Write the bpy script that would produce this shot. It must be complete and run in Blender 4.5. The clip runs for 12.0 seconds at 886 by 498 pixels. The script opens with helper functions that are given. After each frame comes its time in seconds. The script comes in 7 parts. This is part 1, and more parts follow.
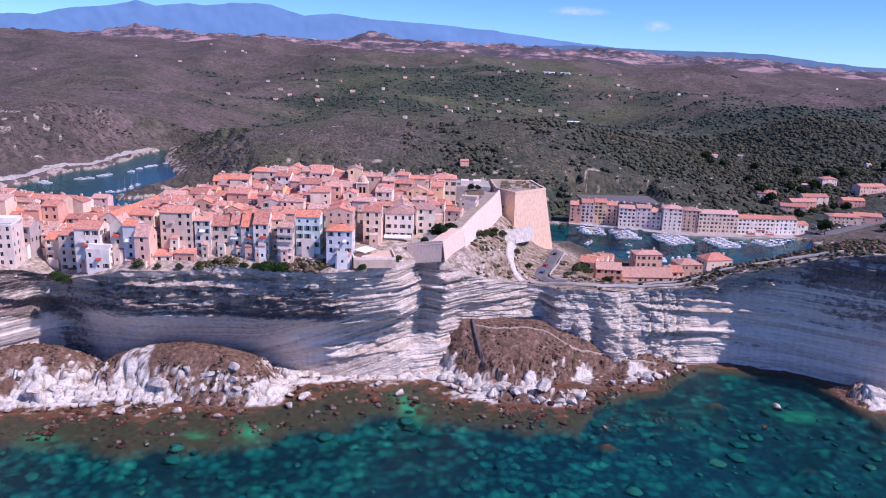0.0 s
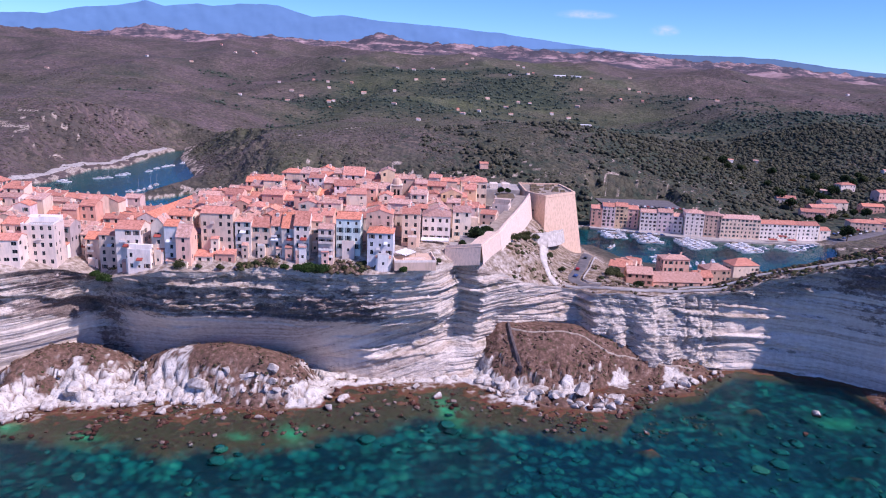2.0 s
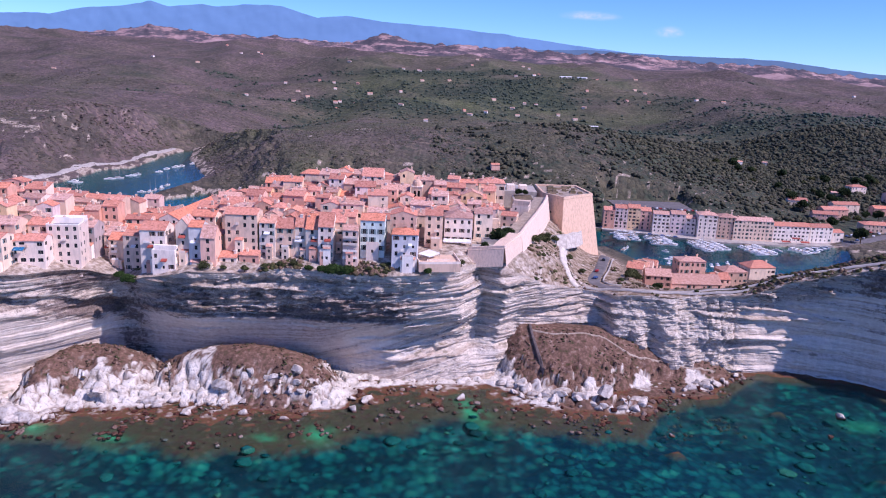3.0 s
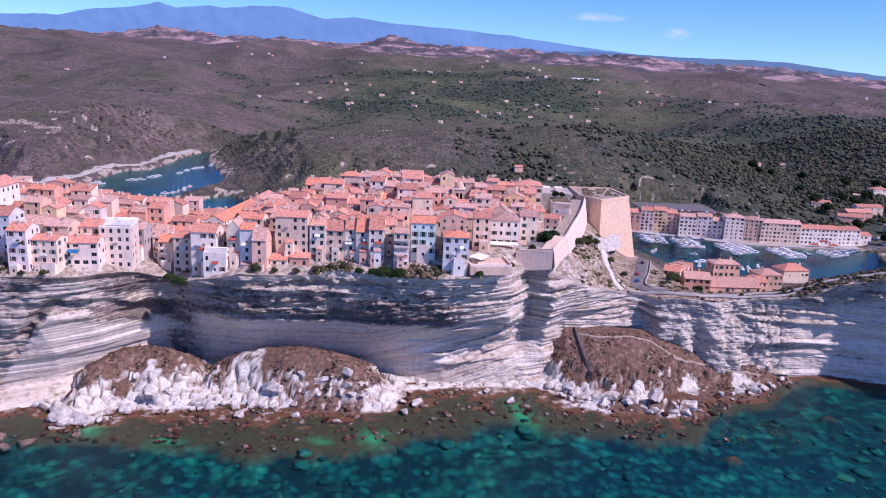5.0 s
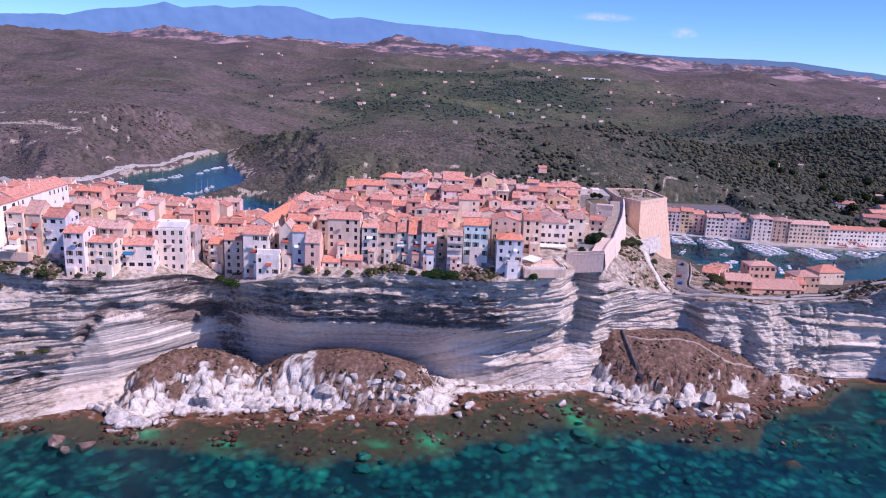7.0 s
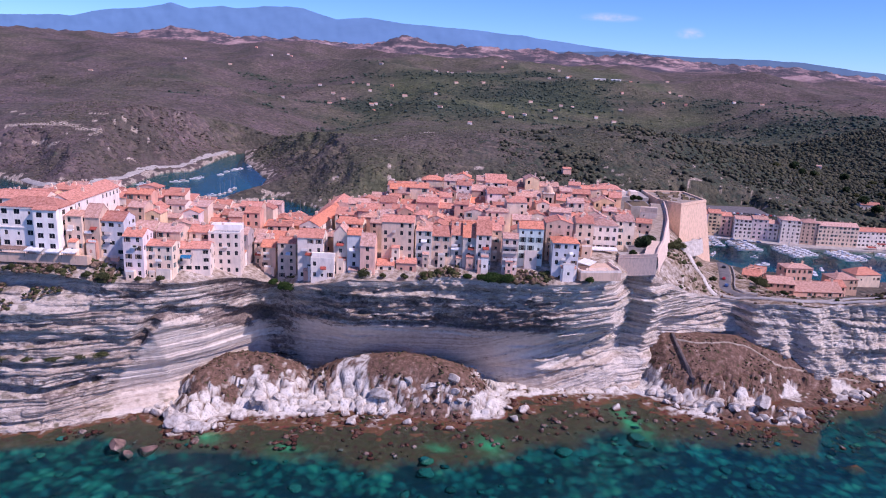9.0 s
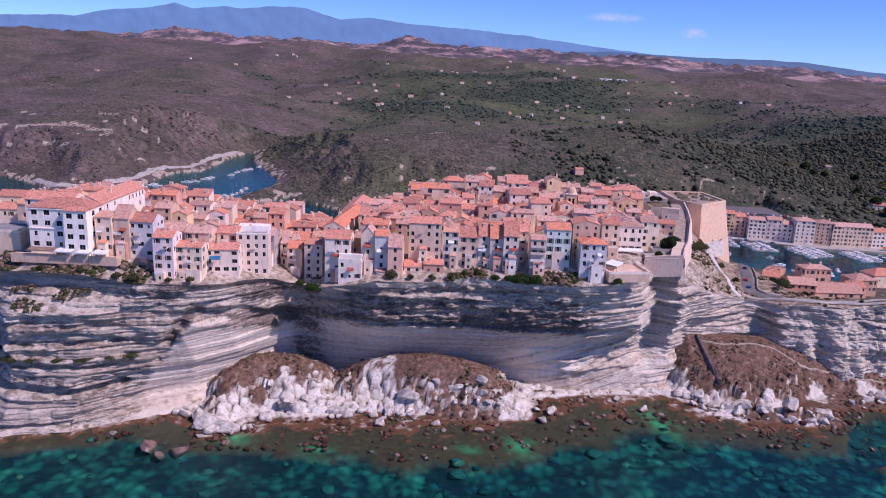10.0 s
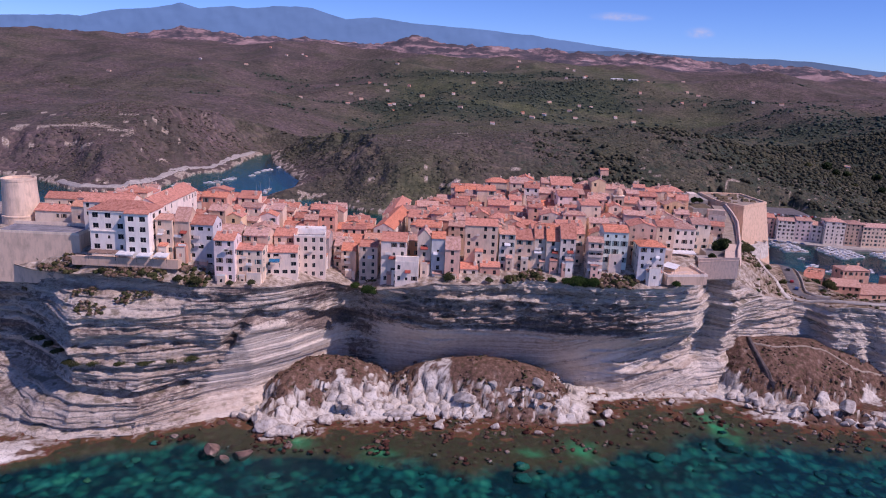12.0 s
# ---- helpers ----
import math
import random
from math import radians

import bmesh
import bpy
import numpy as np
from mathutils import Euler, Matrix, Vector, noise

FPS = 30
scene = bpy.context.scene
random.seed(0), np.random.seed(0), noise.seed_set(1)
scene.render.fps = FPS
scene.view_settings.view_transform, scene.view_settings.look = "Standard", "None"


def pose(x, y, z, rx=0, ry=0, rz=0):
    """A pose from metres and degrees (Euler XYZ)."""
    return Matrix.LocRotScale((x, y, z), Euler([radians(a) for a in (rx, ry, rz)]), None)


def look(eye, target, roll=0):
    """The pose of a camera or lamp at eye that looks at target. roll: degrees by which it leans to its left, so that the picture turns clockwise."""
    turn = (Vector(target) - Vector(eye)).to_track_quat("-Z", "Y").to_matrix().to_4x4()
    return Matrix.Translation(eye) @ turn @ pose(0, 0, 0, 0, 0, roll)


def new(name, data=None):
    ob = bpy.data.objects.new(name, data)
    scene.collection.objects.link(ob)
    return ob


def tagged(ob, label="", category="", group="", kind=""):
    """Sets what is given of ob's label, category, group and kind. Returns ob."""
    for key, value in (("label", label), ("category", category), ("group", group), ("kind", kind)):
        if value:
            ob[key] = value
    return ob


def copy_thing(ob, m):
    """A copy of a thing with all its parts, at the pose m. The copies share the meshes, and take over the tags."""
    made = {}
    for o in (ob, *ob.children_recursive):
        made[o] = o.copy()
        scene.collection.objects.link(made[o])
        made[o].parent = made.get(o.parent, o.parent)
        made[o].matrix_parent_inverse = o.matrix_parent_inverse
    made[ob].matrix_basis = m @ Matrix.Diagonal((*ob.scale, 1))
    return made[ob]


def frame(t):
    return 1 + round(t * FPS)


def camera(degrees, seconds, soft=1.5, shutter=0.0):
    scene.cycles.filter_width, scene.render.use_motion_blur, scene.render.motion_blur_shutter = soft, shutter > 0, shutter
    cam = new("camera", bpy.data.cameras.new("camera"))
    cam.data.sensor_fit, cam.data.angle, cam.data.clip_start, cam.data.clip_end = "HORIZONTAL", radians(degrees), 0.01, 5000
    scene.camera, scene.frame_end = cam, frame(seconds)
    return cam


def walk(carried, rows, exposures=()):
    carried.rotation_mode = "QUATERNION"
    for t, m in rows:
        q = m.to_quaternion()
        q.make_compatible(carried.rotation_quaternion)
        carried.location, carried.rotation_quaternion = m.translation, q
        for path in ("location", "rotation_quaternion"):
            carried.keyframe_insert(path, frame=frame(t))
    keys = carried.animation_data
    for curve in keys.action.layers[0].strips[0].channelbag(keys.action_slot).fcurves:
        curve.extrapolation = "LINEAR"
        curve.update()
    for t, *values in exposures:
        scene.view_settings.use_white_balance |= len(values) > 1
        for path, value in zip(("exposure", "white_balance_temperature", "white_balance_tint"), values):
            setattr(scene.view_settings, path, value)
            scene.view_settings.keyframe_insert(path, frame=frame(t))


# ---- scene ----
cam = camera(62.0, 12.0, soft=1.05)
METRES, EYE, TILT, LEAN, TURN = 125.0, 144.6, -14.3, -1.84, 0.0
ROWS = [
    (0.0, 0.0, 0.0, 0.0, 0.0, 0.0, -0.0),
    (0.5, -0.028, 0.0006, 0.0002, 0.06, 0.04, -0.17),
    (1.0, -0.0587, 0.0012, 0.0009, 0.13, 0.08, -0.32),
    (1.5, -0.0933, 0.0019, 0.0015, 0.2, 0.12, -0.43),
    (2.0, -0.1287, 0.0023, 0.0026, 0.26, 0.16, -0.53),
    (2.5, -0.1675, 0.003, 0.0035, 0.34, 0.2, -0.62),
    (3.0, -0.2058, 0.0033, 0.0042, 0.41, 0.23, -0.68),
    (5.0, -0.3705, 0.0073, 0.0079, 0.67, 0.32, -0.8),
    (5.5, -0.4118, 0.0081, 0.009, 0.73, 0.32, -0.82),
    (6.0, -0.4559, 0.0096, 0.0105, 0.78, 0.31, -0.85),
    (6.5, -0.4984, 0.011, 0.0125, 0.84, 0.3, -0.84),
    (7.0, -0.5435, 0.0127, 0.0146, 0.89, 0.29, -0.84),
    (9.0, -0.7238, 0.0169, 0.0223, 1.08, 0.31, -0.86),
    (9.5, -0.7684, 0.0174, 0.0233, 1.14, 0.32, -0.87),
    (10.0, -0.8135, 0.0182, 0.0249, 1.19, 0.31, -0.88),
    (10.5, -0.8606, 0.0187, 0.0264, 1.25, 0.31, -0.87),
    (11.0, -0.9054, 0.0194, 0.028, 1.3, 0.3, -0.86),
    (11.5, -0.9529, 0.0202, 0.0304, 1.36, 0.28, -0.86),
    (12.0, -0.9992, 0.0209, 0.0322, 1.38, 0.27, -0.87),
]
walk(cam, [(t, pose(0, 0, EYE, TILT, LEAN, TURN) @ pose(METRES * x, METRES * y, METRES * z, 90 + pitch, roll, yaw)) for t, x, y, z, yaw, pitch, roll in ROWS],
     exposures=[(0.0, 0.31, 5540, 36), (6.0, 0.30, 5560, 37), (9.5, 0.11, 5720, 39), (12.0, -0.22, 6010, 40)])

# ---- sky and sun ----
SUN = Vector((0.62, -0.29, 0.73)).normalized()
world = bpy.data.worlds.new("sky")
scene.world = world
world.use_nodes = True
wn, wl = world.node_tree.nodes, world.node_tree.links
sky = wn.new("ShaderNodeTexSky")
sky.sky_type = "NISHITA"
sky.sun_disc = False
sky.sun_elevation = math.asin(SUN.z)
sky.sun_rotation = math.atan2(SUN.x, SUN.y)
sky.air_density, sky.dust_density, sky.ozone_density = 0.75, 0.03, 4.0
sky.altitude = 1500
cool = wn.new("ShaderNodeMix")
cool.data_type, cool.blend_type = "RGBA", "MULTIPLY"
cool.inputs[0].default_value = 1.0
cool.inputs[7].default_value = (0.51, 0.73, 1.0, 1)
wl.new(sky.outputs[0], cool.inputs[6])
wl.new(cool.outputs[2], wn["Background"].inputs[0])
wn["Background"].inputs[1].default_value = 0.132
lamp = bpy.data.lights.new("sun", "SUN")
lamp.energy, lamp.angle, lamp.color = 3.95, radians(0.6), (1.0, 0.90, 0.77)
sun = new("sun", lamp)
sun.matrix_world = look(SUN * 500 + Vector((-60, 350, 0)), (-60, 350, 0))


# ---- noise on arrays ----
def hash01(ix, iy, iz, seed):
    h = (ix.astype(np.int64) * 374761393 + iy.astype(np.int64) * 668265263 + iz.astype(np.int64) * 2147483647 + seed * 1274126177) & 0xFFFFFFFF
    h = ((h ^ (h >> 13)) * 1274126177) & 0xFFFFFFFF
    h = ((h ^ (h >> 15)) * 2246822519) & 0xFFFFFFFF
    return ((h ^ (h >> 16)) & 0xFFFFFF) / float(0xFFFFFF)


def vnoise(x, y, z=0.0, seed=0):
    """Smooth value noise from -1 to 1."""
    x, y, z = np.broadcast_arrays(np.asarray(x, float), np.asarray(y, float), np.asarray(z, float))
    fx, fy, fz = np.floor(x), np.floor(y), np.floor(z)
    u, v, w = x - fx, y - fy, z - fz
    u, v, w = u * u * (3 - 2 * u), v * v * (3 - 2 * v), w * w * (3 - 2 * w)
    out = 0
    for dx in (0, 1):
        for dy in (0, 1):
            for dz in (0, 1):
                out = out + hash01(fx + dx, fy + dy, fz + dz, seed) * (u if dx else 1 - u) * (v if dy else 1 - v) * (w if dz else 1 - w)
    return out * 2 - 1


def fbm(x, y, z=0.0, octaves=4, seed=0):
    total, amp, k = 0, 1.0, 1.0
    for i in range(octaves):
        total = total + amp * vnoise(x * k, y * k, np.asarray(z) * k, seed + i)
        amp, k = amp * 0.5, k * 2.03
    return total / 1.9


def smooth(a, b, x):
    t = np.clip((x - a) / (b - a), 0, 1)
    return t * t * (3 - 2 * t)


# ---- materials ----
def ramp(nt, stops):
    r = nt.nodes.new("ShaderNodeValToRGB")
    el = r.color_ramp.elements
    while len(el) < len(stops):
        el.new(0.5)
    for e, (p, c) in zip(el, stops):
        e.position, e.color = p, (*c, 1) if len(c) == 3 else c
    return r


def grey(v):
    return (v, v, v)


def noise_node(nt, scale, stretch=(1, 1, 1), detail=4, coord="world", rough=0.55):
    if coord == "world":
        src = nt.nodes.new("ShaderNodeNewGeometry").outputs["Position"]
    else:
        src = nt.nodes.new("ShaderNodeTexCoord").outputs["Object"]
    mp = nt.nodes.new("ShaderNodeMapping")
    mp.inputs["Scale"].default_value = stretch
    nt.links.new(src, mp.inputs[0])
    n = nt.nodes.new("ShaderNodeTexNoise")
    n.inputs["Scale"].default_value, n.inputs["Detail"].default_value, n.inputs["Roughness"].default_value = scale, detail, rough
    nt.links.new(mp.outputs[0], n.inputs["Vector"])
    return n


def mixc(nt, fac, a, b, mode="MIX"):
    m = nt.nodes.new("ShaderNodeMix")
    m.data_type, m.blend_type = "RGBA", mode
    for sock, v in ((m.inputs[0], fac), (m.inputs[6], a), (m.inputs[7], b)):
        if isinstance(v, (int, float)):
            sock.default_value = v
        elif isinstance(v, tuple):
            sock.default_value = (*v, 1)
        else:
            nt.links.new(v, sock)
    return m.outputs[2]


def start(name, rough=0.85, spec=0.25, metal=0.0):
    m = bpy.data.materials.new(name)
    m.use_nodes = True
    nt = m.node_tree
    p = nt.nodes["Principled BSDF"]
    p.inputs["Roughness"].default_value = rough
    p.inputs["Specular IOR Level"].default_value = spec
    p.inputs["Metallic"].default_value = metal
    return m, nt, p


def bump(nt, p, height, strength, distance):
    b = nt.nodes.new("ShaderNodeBump")
    b.inputs["Strength"].default_value, b.inputs["Distance"].default_value = strength, distance
    nt.links.new(height, b.inputs["Height"])
    nt.links.new(b.outputs[0], p.inputs["Normal"])


def plain(name, c, c2=None, scale=0.6, rough=0.8, spec=0.25, metal=0.0, rnd=0.0, fine=6.0, bumps=0.15):
    """Two-scale varied paint, plaster, wood or metal; rnd spreads the value from object to object."""
    m, nt, p = start(name, rough, spec, metal)
    c2 = c2 or tuple(v * 0.72 for v in c)
    n1 = noise_node(nt, scale, coord="world")
    n2 = noise_node(nt, fine, coord="world", detail=3)
    r1 = ramp(nt, [(0.38, c2), (0.62, c)])
    nt.links.new(n1.outputs[0], r1.inputs[0])
    r2 = ramp(nt, [(0.3, grey(0.82)), (0.7, grey(1.08))])
    nt.links.new(n2.outputs[0], r2.inputs[0])
    col = mixc(nt, 1.0, r1.outputs[0], r2.outputs[0], "MULTIPLY")
    if rnd:
        info = nt.nodes.new("ShaderNodeObjectInfo")
        r3 = ramp(nt, [(0.0, grey(1 - rnd)), (1.0, grey(1 + rnd))])
        nt.links.new(info.outputs["Random"], r3.inputs[0])
        col = mixc(nt, 1.0, col, r3.outputs[0], "MULTIPLY")
    nt.links.new(col, p.inputs["Base Color"])
    if bumps:
        bump(nt, p, n2.outputs[0], bumps, 0.1)
    return m


def slope_mask(nt, lo, hi):
    g = nt.nodes.new("ShaderNodeNewGeometry")
    s = nt.nodes.new("ShaderNodeSeparateXYZ")
    nt.links.new(g.outputs["Normal"], s.inputs[0])
    r = ramp(nt, [(lo, grey(0.0)), (hi, grey(1.0))])
    nt.links.new(s.outputs[2], r.inputs[0])
    return r.outputs[0]


def math_node(nt, op, a, b=0.5):
    m = nt.nodes.new("ShaderNodeMath")
    m.operation = op
    for sock, v in zip(m.inputs, (a, b)):
        if isinstance(v, (int, float)):
            sock.default_value = v
        else:
            nt.links.new(v, sock)
    return m.outputs[0]


def attr(nt, name):
    a = nt.nodes.new("ShaderNodeAttribute")
    a.attribute_name = name
    return a.outputs["Fac"]


def limestone():
    """Layered sea-cliff limestone: a tone for every bed, dark weathering and painted shade, streaks, joints and scrub
    on the ledges.
    """
    m, nt, p = start("layered_limestone", 0.9, 0.15)
    grain = noise_node(nt, 0.45, (1, 1, 2.2), 6, rough=0.65)
    tone = math_node(nt, "ADD", attr(nt, "tone"), math_node(nt, "MULTIPLY", math_node(nt, "SUBTRACT", grain.outputs[0], 0.5), 0.9))
    r1 = ramp(nt, [(0.12, (0.36, 0.27, 0.21)), (0.32, (0.54, 0.43, 0.345)), (0.52, (0.68, 0.575, 0.475)), (0.88, (0.80, 0.715, 0.615))])
    nt.links.new(tone, r1.inputs[0])
    thin = noise_node(nt, 1.0, (0.10, 0.10, 2.2), 4)
    r2 = ramp(nt, [(0.34, grey(0.74)), (0.48, grey(1.0)), (0.7, grey(1.05))])
    nt.links.new(thin.outputs[0], r2.inputs[0])
    col = mixc(nt, math_node(nt, "ADD", math_node(nt, "MULTIPLY", attr(nt, "broken"), 0.7), 0.12), r1.outputs[0], r2.outputs[0], "MULTIPLY")
    # dark weathering in patches with ragged edges; the same mask paints shade in recesses
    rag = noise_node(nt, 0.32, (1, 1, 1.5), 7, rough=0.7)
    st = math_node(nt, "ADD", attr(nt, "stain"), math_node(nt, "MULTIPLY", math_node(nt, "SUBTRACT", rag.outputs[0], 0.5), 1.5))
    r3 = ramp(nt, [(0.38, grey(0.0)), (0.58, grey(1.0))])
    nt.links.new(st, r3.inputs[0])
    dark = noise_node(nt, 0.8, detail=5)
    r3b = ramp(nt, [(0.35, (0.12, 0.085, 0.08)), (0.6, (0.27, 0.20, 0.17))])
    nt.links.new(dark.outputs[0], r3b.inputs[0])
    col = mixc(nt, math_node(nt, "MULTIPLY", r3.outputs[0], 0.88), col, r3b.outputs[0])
    streak = noise_node(nt, 1.0, (0.5, 0.5, 0.03), 3)
    r4 = ramp(nt, [(0.35, grey(0.84)), (0.6, grey(1.0))])
    nt.links.new(streak.outputs[0], r4.inputs[0])
    col = mixc(nt, 0.7, col, r4.outputs[0], "MULTIPLY")
    scrub = noise_node(nt, 0.16, detail=5)
    r5 = ramp(nt, [(0.52, grey(0.0)), (0.6, grey(1.0))])
    nt.links.new(scrub.outputs[0], r5.inputs[0])
    green = math_node(nt, "MULTIPLY", r5.outputs[0], slope_mask(nt, 0.6, 0.85))
    col = mixc(nt, math_node(nt, "MULTIPLY", green, 0.7), col, (0.15, 0.12, 0.07))
    # broken blocks between the joints
    vo = nt.nodes.new("ShaderNodeTexVoronoi")
    vo.feature = "DISTANCE_TO_EDGE"
    vo.inputs["Scale"].default_value = 1.0
    wob = noise_node(nt, 0.25, detail=4)
    vm = nt.nodes.new("ShaderNodeVectorMath")
    vm.operation = "MULTIPLY_ADD"
    vm.inputs[1].default_value = (1.2, 1.2, 1.2)
    vs = nt.nodes.new("ShaderNodeVectorMath")
    vs.operation = "MULTIPLY"
    vs.inputs[1].default_value = (0.24, 0.24, 0.7)
    nt.links.new(nt.nodes.new("ShaderNodeNewGeometry").outputs["Position"], vs.inputs[0])
    nt.links.new(wob.outputs["Color"], vm.inputs[0])
    nt.links.new(vs.outputs[0], vm.inputs[2])
    nt.links.new(vm.outputs[0], vo.inputs["Vector"])
    joint = ramp(nt, [(0.0, grey(0.45)), (0.045, grey(1.0))])
    nt.links.new(vo.outputs["Distance"], joint.inputs[0])
    col = mixc(nt, math_node(nt, "MULTIPLY", attr(nt, "broken"), 0.8), col, joint.outputs[0], "MULTIPLY")
    nt.links.new(col, p.inputs["Base Color"])
    fine = noise_node(nt, 0.9, (1, 1, 2.4), 8, rough=0.7)
    relief = math_node(nt, "ADD", fine.outputs[0], math_node(nt, "MULTIPLY", joint.outputs[0], 0.25))
    bump(nt, p, math_node(nt, "MULTIPLY", relief, math_node(nt, "ADD", attr(nt, "broken"), 0.25)), 1.0, 0.8)
    return m


def shore_rock():
    """White limestone blocks under brown scrub, red-brown weed at the waterline, sand and weed beds below in painted
    water tint.
    """
    m, nt, p = start("shore_limestone", 0.9, 0.15)
    body = noise_node(nt, 0.22, detail=6)
    r1 = ramp(nt, [(0.30, (0.36, 0.30, 0.25)), (0.42, (0.60, 0.54, 0.47)), (0.65, (0.73, 0.68, 0.61))])
    nt.links.new(body.outputs[0], r1.inputs[0])
    crack = noise_node(nt, 1.1, detail=5)
    rc = ramp(nt, [(0.36, grey(0.55)), (0.46, grey(1.0))])
    nt.links.new(crack.outputs[0], rc.inputs[0])
    col = mixc(nt, 0.8, r1.outputs[0], rc.outputs[0], "MULTIPLY")
    # scrub
    cover = nt.nodes.new("ShaderNodeAttribute")
    cover.attribute_name = "scrub"
    sn = noise_node(nt, 0.5, detail=6)
    rs = ramp(nt, [(0.28, (0.055, 0.06, 0.022)), (0.42, (0.12, 0.072, 0.050)), (0.58, (0.19, 0.112, 0.082)), (0.74, (0.34, 0.25, 0.20))])
    nt.links.new(sn.outputs[0], rs.inputs[0])
    col = mixc(nt, cover.outputs["Fac"], col, rs.outputs[0])
    # below the tide line
    g = nt.nodes.new("ShaderNodeNewGeometry")
    s = nt.nodes.new("ShaderNodeSeparateXYZ")
    nt.links.new(g.outputs["Position"], s.inputs[0])
    wob = noise_node(nt, 0.3, detail=4)
    z = math_node(nt, "ADD", s.outputs[2], math_node(nt, "MULTIPLY", math_node(nt, "SUBTRACT", wob.outputs[0], 0.5), 1.2))
    tide = nt.nodes.new("ShaderNodeMapRange")
    tide.inputs[1].default_value, tide.inputs[2].default_value = 0.75, 0.25
    nt.links.new(z, tide.inputs[0])
    wn1 = noise_node(nt, 0.40, detail=7, rough=0.68)
    weed = ramp(nt, [(0.30, (0.070, 0.018, 0.014)), (0.42, (0.17, 0.060, 0.040)), (0.52, (0.105, 0.066, 0.028)), (0.62, (0.20, 0.090, 0.055)), (0.76, (0.32, 0.21, 0.16))])
    nt.links.new(wn1.outputs[0], weed.inputs[0])
    col = mixc(nt, tide.outputs[0], col, weed.outputs[0])
    deep = nt.nodes.new("ShaderNodeMapRange")
    deep.inputs[1].default_value, deep.inputs[2].default_value = -0.7, -2.3
    nt.links.new(z, deep.inputs[0])
    # cobbles, weed tufts and pale stones of the sea bed, their colours tinted as through water
    bn = noise_node(nt, 0.05, detail=6, rough=0.6)
    vo = nt.nodes.new("ShaderNodeTexVoronoi")
    vo.inputs["Scale"].default_value = 0.26
    vpos = nt.nodes.new("ShaderNodeNewGeometry").outputs["Position"]
    warp = noise_node(nt, 0.30, detail=4)
    vadd = nt.nodes.new("ShaderNodeVectorMath")
    vadd.operation = "MULTIPLY_ADD"
    vadd.inputs[1].default_value = (4.5, 4.5, 0)
    nt.links.new(warp.outputs["Color"], vadd.inputs[0])
    nt.links.new(vpos, vadd.inputs[2])
    nt.links.new(vadd.outputs[0], vo.inputs["Vector"])
    sep = nt.nodes.new("ShaderNodeSeparateColor")
    nt.links.new(vo.outputs["Color"], sep.inputs[0])
    edge = ramp(nt, [(0.25, grey(0.0)), (0.75, grey(0.30))])
    nt.links.new(vo.outputs["Distance"], edge.inputs[0])
    mott = math_node(nt, "ADD", math_node(nt, "MULTIPLY", sep.outputs[0], 0.42), math_node(nt, "MULTIPLY", bn.outputs[0], 1.05))
    mott = math_node(nt, "SUBTRACT", math_node(nt, "SUBTRACT", mott, edge.outputs[0]), 0.20)
    bed = ramp(nt, [(0.24, (0.002, 0.022, 0.038)), (0.40, (0.003, 0.056, 0.068)), (0.54, (0.003, 0.098, 0.100)), (0.70, (0.005, 0.158, 0.138)), (0.88, (0.03, 0.28, 0.21))])
    nt.links.new(mott, bed.inputs[0])
    hue = mixc(nt, math_node(nt, "MULTIPLY", sep.outputs[1], 0.45), bed.outputs[0], mixc(nt, 1.0, bed.outputs[0], (2.6, 1.15, 0.6), "MULTIPLY"))
    col = mixc(nt, deep.outputs[0], col, hue)
    # deeper bed turns dark blue: light lost in water, put into the colour
    depth_tint = nt.nodes.new("ShaderNodeMapRange")
    depth_tint.inputs[1].default_value, depth_tint.inputs[2].default_value = -3.2, -6.4
    nt.links.new(z, depth_tint.inputs[0])
    col = mixc(nt, math_node(nt, "MULTIPLY", depth_tint.outputs[0], 0.5), col, (0.004, 0.040, 0.062))
    sa = nt.nodes.new("ShaderNodeAttribute")
    sa.attribute_name = "sand"
    col = mixc(nt, sa.outputs["Fac"], col, (0.05, 0.46, 0.20))
    nt.links.new(col, p.inputs["Base Color"])
    bump(nt, p, crack.outputs[0], 0.7, 0.5)
    return m


